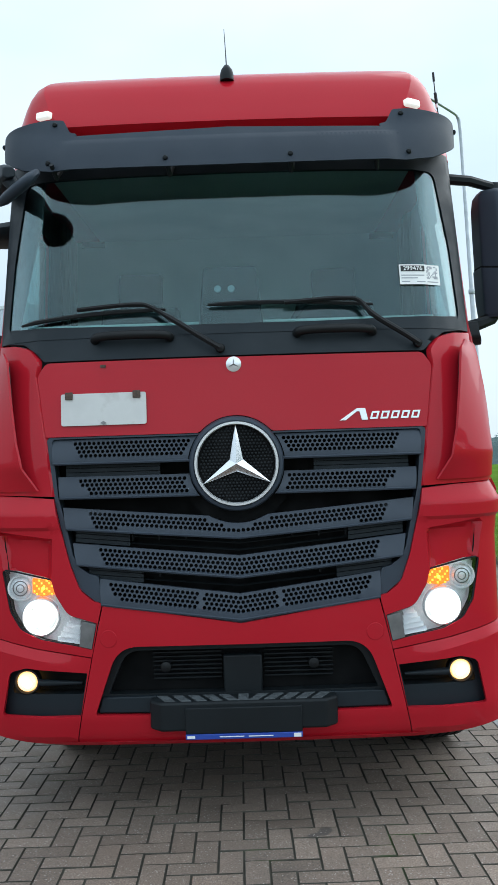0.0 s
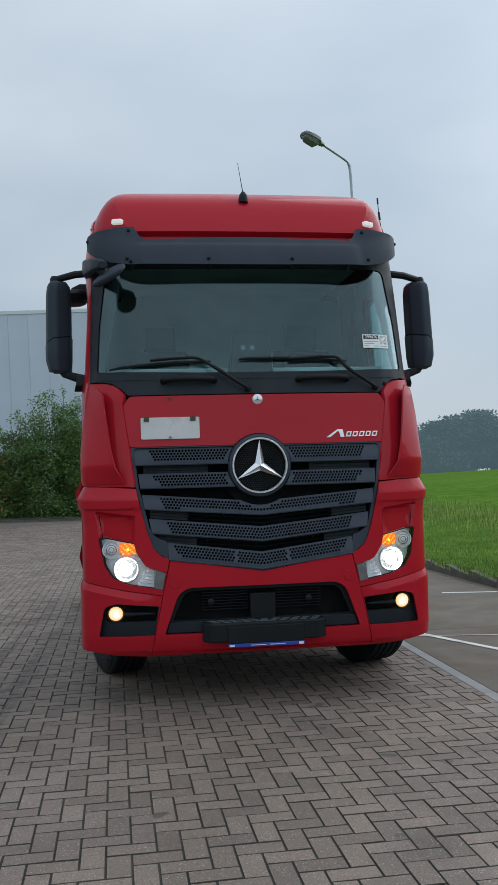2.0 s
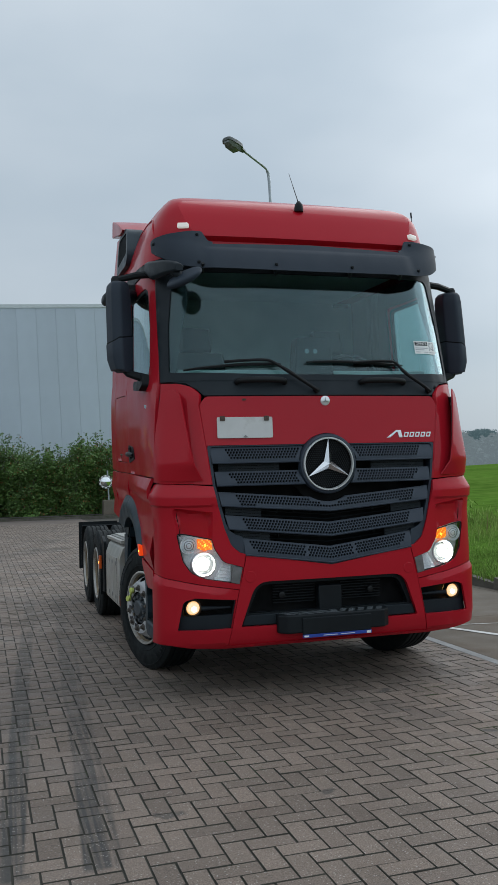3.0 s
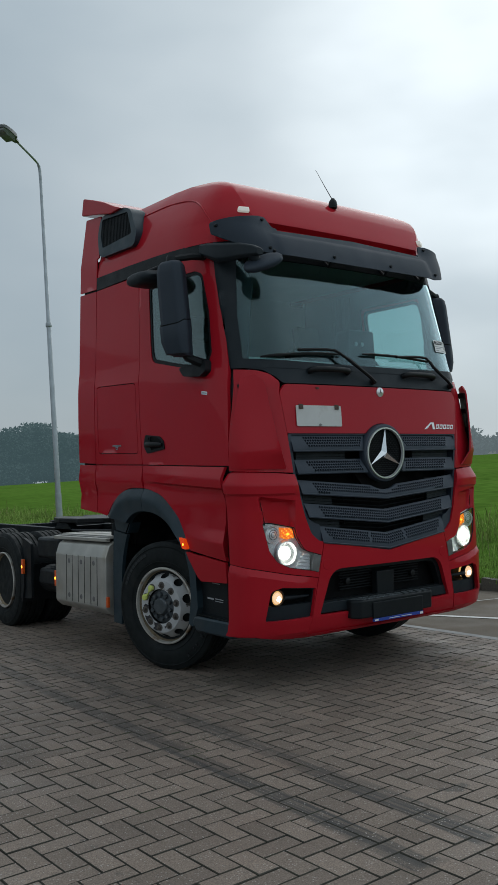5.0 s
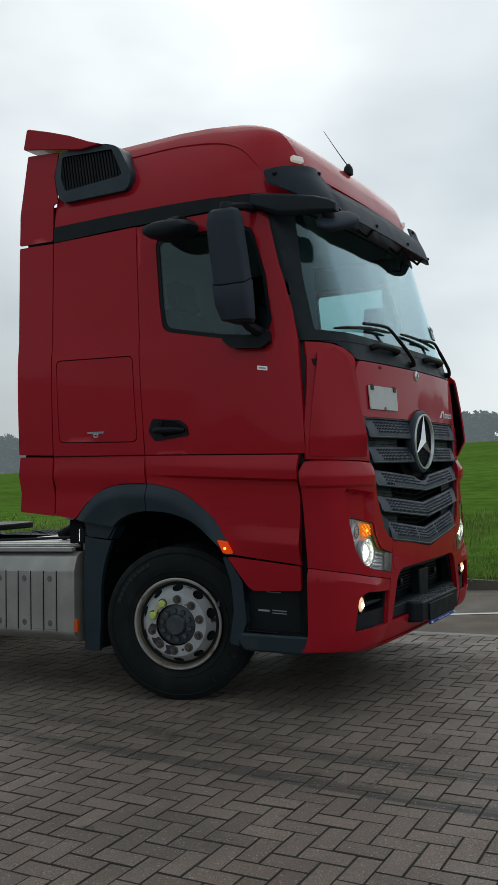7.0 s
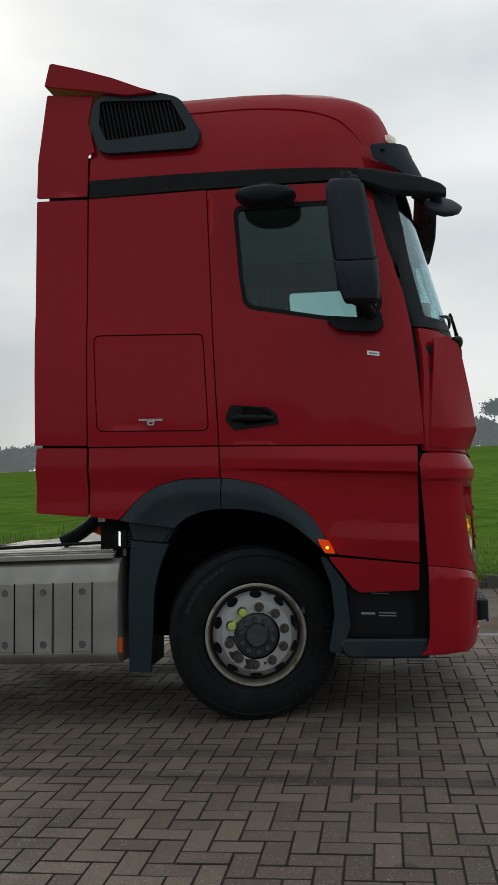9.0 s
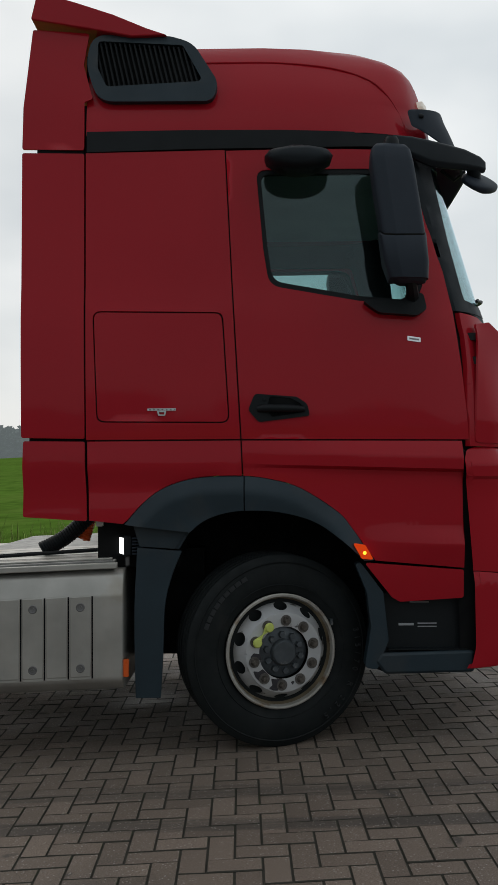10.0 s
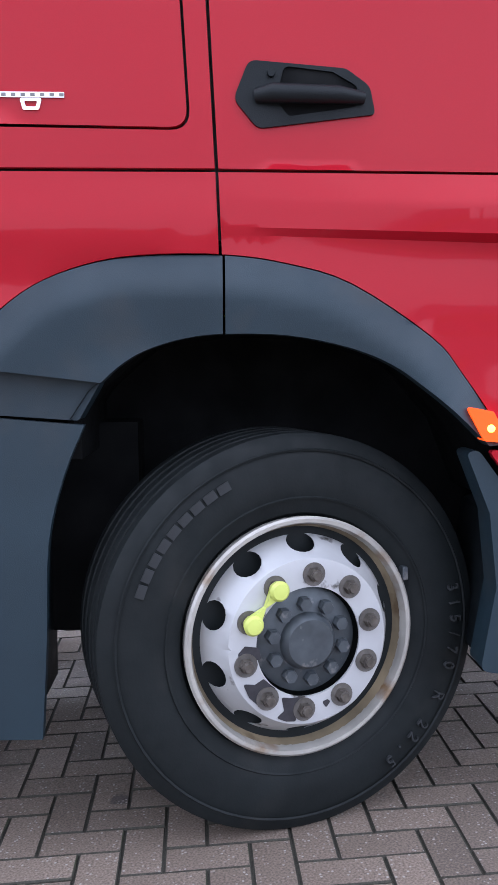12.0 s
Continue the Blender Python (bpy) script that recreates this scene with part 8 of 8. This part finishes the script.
def far_spot(heading, dist):
    a = radians(heading)
    x, y = -3 + dist * math.sin(a), -3 + dist * math.cos(a)
    return x, y, land(x, y) - 0.3


def woods(name, label, spec, mat, leaf, seed, per):
    r = np.random.RandomState(seed)
    pts, sz = [], []
    for heading, dist, h, w in spec:
        x, y, z = far_spot(heading, dist)
        n = int(per * h * w / (60 * leaf * leaf * 3.3))
        for c in range(9):
            u = np.array([r.normal() * w * 0.28, r.normal() * w * 0.2, h * r.uniform(0.12, 0.92)])
            k = n // 9
            pts.append(np.array([x, y, z]) + u + np.clip(r.normal(size=(k, 3)), -1.5, 1.5) * np.array([w * 0.17, w * 0.15, h * 0.09]))
    q = np.concatenate(pts)
    v, f = leaves(q, leaf, seed=seed)
    return tagged(raw(name, v, f, mat, None), label=label, category="trees", kind="stuff")


spec = []
for i in range(34):
    hd = 12 + i * 0.45
    h = 7 + 7.5 * min(1, max(0, (hd - 17) / 4.5))
    if hd > 25:
        h = 12.5 - 5 * min(1, (hd - 25) / 3)
    spec.append((hd, 330 + 24 * math.sin(i * 1.9), 1.32 * h * (1 + 0.14 * math.sin(i * 2.7) + 0.10 * math.sin(i * 1.1)), 18))
spec += [(29.9, 460, 16, 16), (30.5, 464, 19, 18), (31.1, 472, 14, 16)]
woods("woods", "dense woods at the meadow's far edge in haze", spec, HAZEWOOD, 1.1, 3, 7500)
spec = []
for i in range(90):
    hd = 26 + i * 0.9
    gap = 0.45 + 0.55 * math.sin(i * 0.71) * math.sin(i * 0.33 + 1)
    spec.append((hd, 380 + 30 * math.sin(i * 1.3), 9 + 7 * gap, 11))
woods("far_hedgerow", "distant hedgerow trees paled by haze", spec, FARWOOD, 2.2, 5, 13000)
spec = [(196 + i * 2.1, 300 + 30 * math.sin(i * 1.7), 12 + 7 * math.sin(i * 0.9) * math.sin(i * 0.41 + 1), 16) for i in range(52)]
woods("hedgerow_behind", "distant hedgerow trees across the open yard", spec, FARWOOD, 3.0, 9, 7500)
# a few spreading trees with bare trunks
for hd, dist, h in ((99.5, 300, 21), (102.5, 320, 23), (106, 300, 22), (96.8, 340, 19)):
    x, y, z = far_spot(hd, dist)
    tr = thing("tree", "spreading tree with a bare forked trunk in haze", "tree", Matrix.Translation((x, y, z)), group="trees across the meadow")
    r = np.random.RandomState(int(hd * 10))
    tb = tube([(0, 0, 0), (0.2, 0, h * 0.25), (0.0, 0.2, h * 0.42)], [0.8, 0.65, 0.5], 8)
    for k in range(7):
        a = k * 0.9 + hd
        tube([(0, 0.1, h * 0.35), (3.6 * math.cos(a), 3.6 * math.sin(a), h * 0.55), (8.4 * math.cos(a), 8.4 * math.sin(a), h * 0.78)], [0.4, 0.26, 0.1], 6, tb)
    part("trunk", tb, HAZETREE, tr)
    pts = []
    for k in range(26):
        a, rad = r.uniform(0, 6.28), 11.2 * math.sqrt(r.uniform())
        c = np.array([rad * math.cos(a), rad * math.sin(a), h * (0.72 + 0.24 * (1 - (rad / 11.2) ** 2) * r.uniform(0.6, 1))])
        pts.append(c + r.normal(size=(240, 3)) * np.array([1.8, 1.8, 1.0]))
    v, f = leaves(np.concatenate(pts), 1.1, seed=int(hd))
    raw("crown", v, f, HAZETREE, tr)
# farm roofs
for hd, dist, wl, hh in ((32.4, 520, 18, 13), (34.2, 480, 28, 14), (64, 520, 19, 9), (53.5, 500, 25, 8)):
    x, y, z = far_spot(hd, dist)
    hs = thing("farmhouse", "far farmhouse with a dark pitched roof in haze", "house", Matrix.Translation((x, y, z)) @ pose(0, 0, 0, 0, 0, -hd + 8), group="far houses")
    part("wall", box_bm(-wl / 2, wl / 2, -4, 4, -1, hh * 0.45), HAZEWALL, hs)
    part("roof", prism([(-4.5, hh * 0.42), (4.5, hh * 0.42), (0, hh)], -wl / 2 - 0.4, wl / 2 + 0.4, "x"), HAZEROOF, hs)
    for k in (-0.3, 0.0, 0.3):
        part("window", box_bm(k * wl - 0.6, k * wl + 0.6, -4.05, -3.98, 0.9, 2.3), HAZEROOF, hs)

# ---- paving blocks in herringbone bond, laid along the yard ----
PITCH, TURN_PAVE = 0.1052, radians(1.2)
ct, st_p = math.cos(TURN_PAVE), math.sin(TURN_PAVE)
prng = np.random.RandomState(11)
g0 = 0.0055     # joint between two blocks


def block_shape(lx, ly):
    """A block's top with chamfered edges about its centre."""
    hx, hy = lx / 2 - g0 / 2, ly / 2 - g0 / 2
    tx, ty = hx - 0.0026, hy - 0.0026
    v = [(-tx, -ty, 0), (tx, -ty, 0), (tx, ty, 0), (-tx, ty, 0)] + [(-hx, -hy, -0.004), (hx, -hy, -0.004), (hx, hy, -0.004), (-hx, hy, -0.004)] + [(-hx, -hy, -0.03), (hx, -hy, -0.03), (hx, hy, -0.03), (-hx, hy, -0.03)]
    f = [(0, 1, 2, 3)] + [(i, (i + 1) % 4 + 0, 0, 0) for i in ()]
    for i in range(4):
        j = (i + 1) % 4
        f += [(j, i, 4 + i, 4 + j), (4 + j, 4 + i, 8 + i, 8 + j)]
    return np.array(v), f


SH = {"h": block_shape(2 * PITCH, PITCH), "v": block_shape(PITCH, 2 * PITCH)}
near_mesh = {}
for key, (v, f) in SH.items():
    me = bpy.data.meshes.new("brick")
    me.from_pydata([tuple(x) for x in v], [], f)
    me.materials.append(BRICKP)
    me.materials.append(JOINT)
    for q in list(me.polygons)[1:]:
        q.material_index = 1     # sand and dirt cling to the edges
    near_mesh[key] = me
verts, faces, near = [], [], 0
ni, nj = int(12 / PITCH), int(32 / PITCH)
for i in range(-ni, ni):
    for j in range(-nj, nj):
        m = (i + j) % 4
        if m == 0:
            key, cx, cy = "h", (i + 1) * PITCH, (j + 0.5) * PITCH
        elif m == 2:
            key, cx, cy = "v", (i + 0.5) * PITCH, (j + 1) * PITCH
        else:
            continue
        x, y = ct * cx - st_p * cy - 2.7725, st_p * cx + ct * cy + 6.0448
        if not (BX0 + 0.1 < x < BX1 + 0.09 and BY0 + 0.1 < y < BY1 - 0.05):
            continue
        z = lie(x, y) + prng.uniform(-0.0018, 0.0018)
        tilt = prng.normal(size=2) * 0.006
        if -3.0 < x < -1.02 and -0.05 < y < 3.15 and near < 298:
            near += 1
            o = new("brick", near_mesh[key])
            o.parent = yard
            o.matrix_basis = Matrix.Translation((x, y, z)) @ Matrix.Rotation(TURN_PAVE, 4, "Z") @ pose(0, 0, 0, math.degrees(tilt[0]) - 2.29, math.degrees(tilt[1]), 0)
            continue
        v, f = SH[key]
        k = len(verts) * 12
        p = np.empty_like(v)
        p[:, 0] = x + ct * v[:, 0] - st_p * v[:, 1]
        p[:, 1] = y + st_p * v[:, 0] + ct * v[:, 1]
        p[:, 0] = np.minimum(p[:, 0], BX1 + 0.012)      # cut along the edge band
        p[:, 2] = z + v[:, 2] + v[:, 0] * tilt[1] + v[:, 1] * (tilt[0] - SLOPE)
        verts.append(p)
        faces += [tuple(q + k for q in face) for face in f]
me = bpy.data.meshes.new("bricks")
me.from_pydata(np.concatenate(verts).tolist(), [], faces)
me.materials.append(BRICK)
me.materials.append(JOINT)
me.polygons.foreach_set("material_index", np.tile(np.array([0] + [1] * 8, dtype=np.int32), len(verts)))
rest = new("bricks", me)
rest.parent = yard
tagged(rest, label="herringbone concrete paving blocks", kind="stuff")
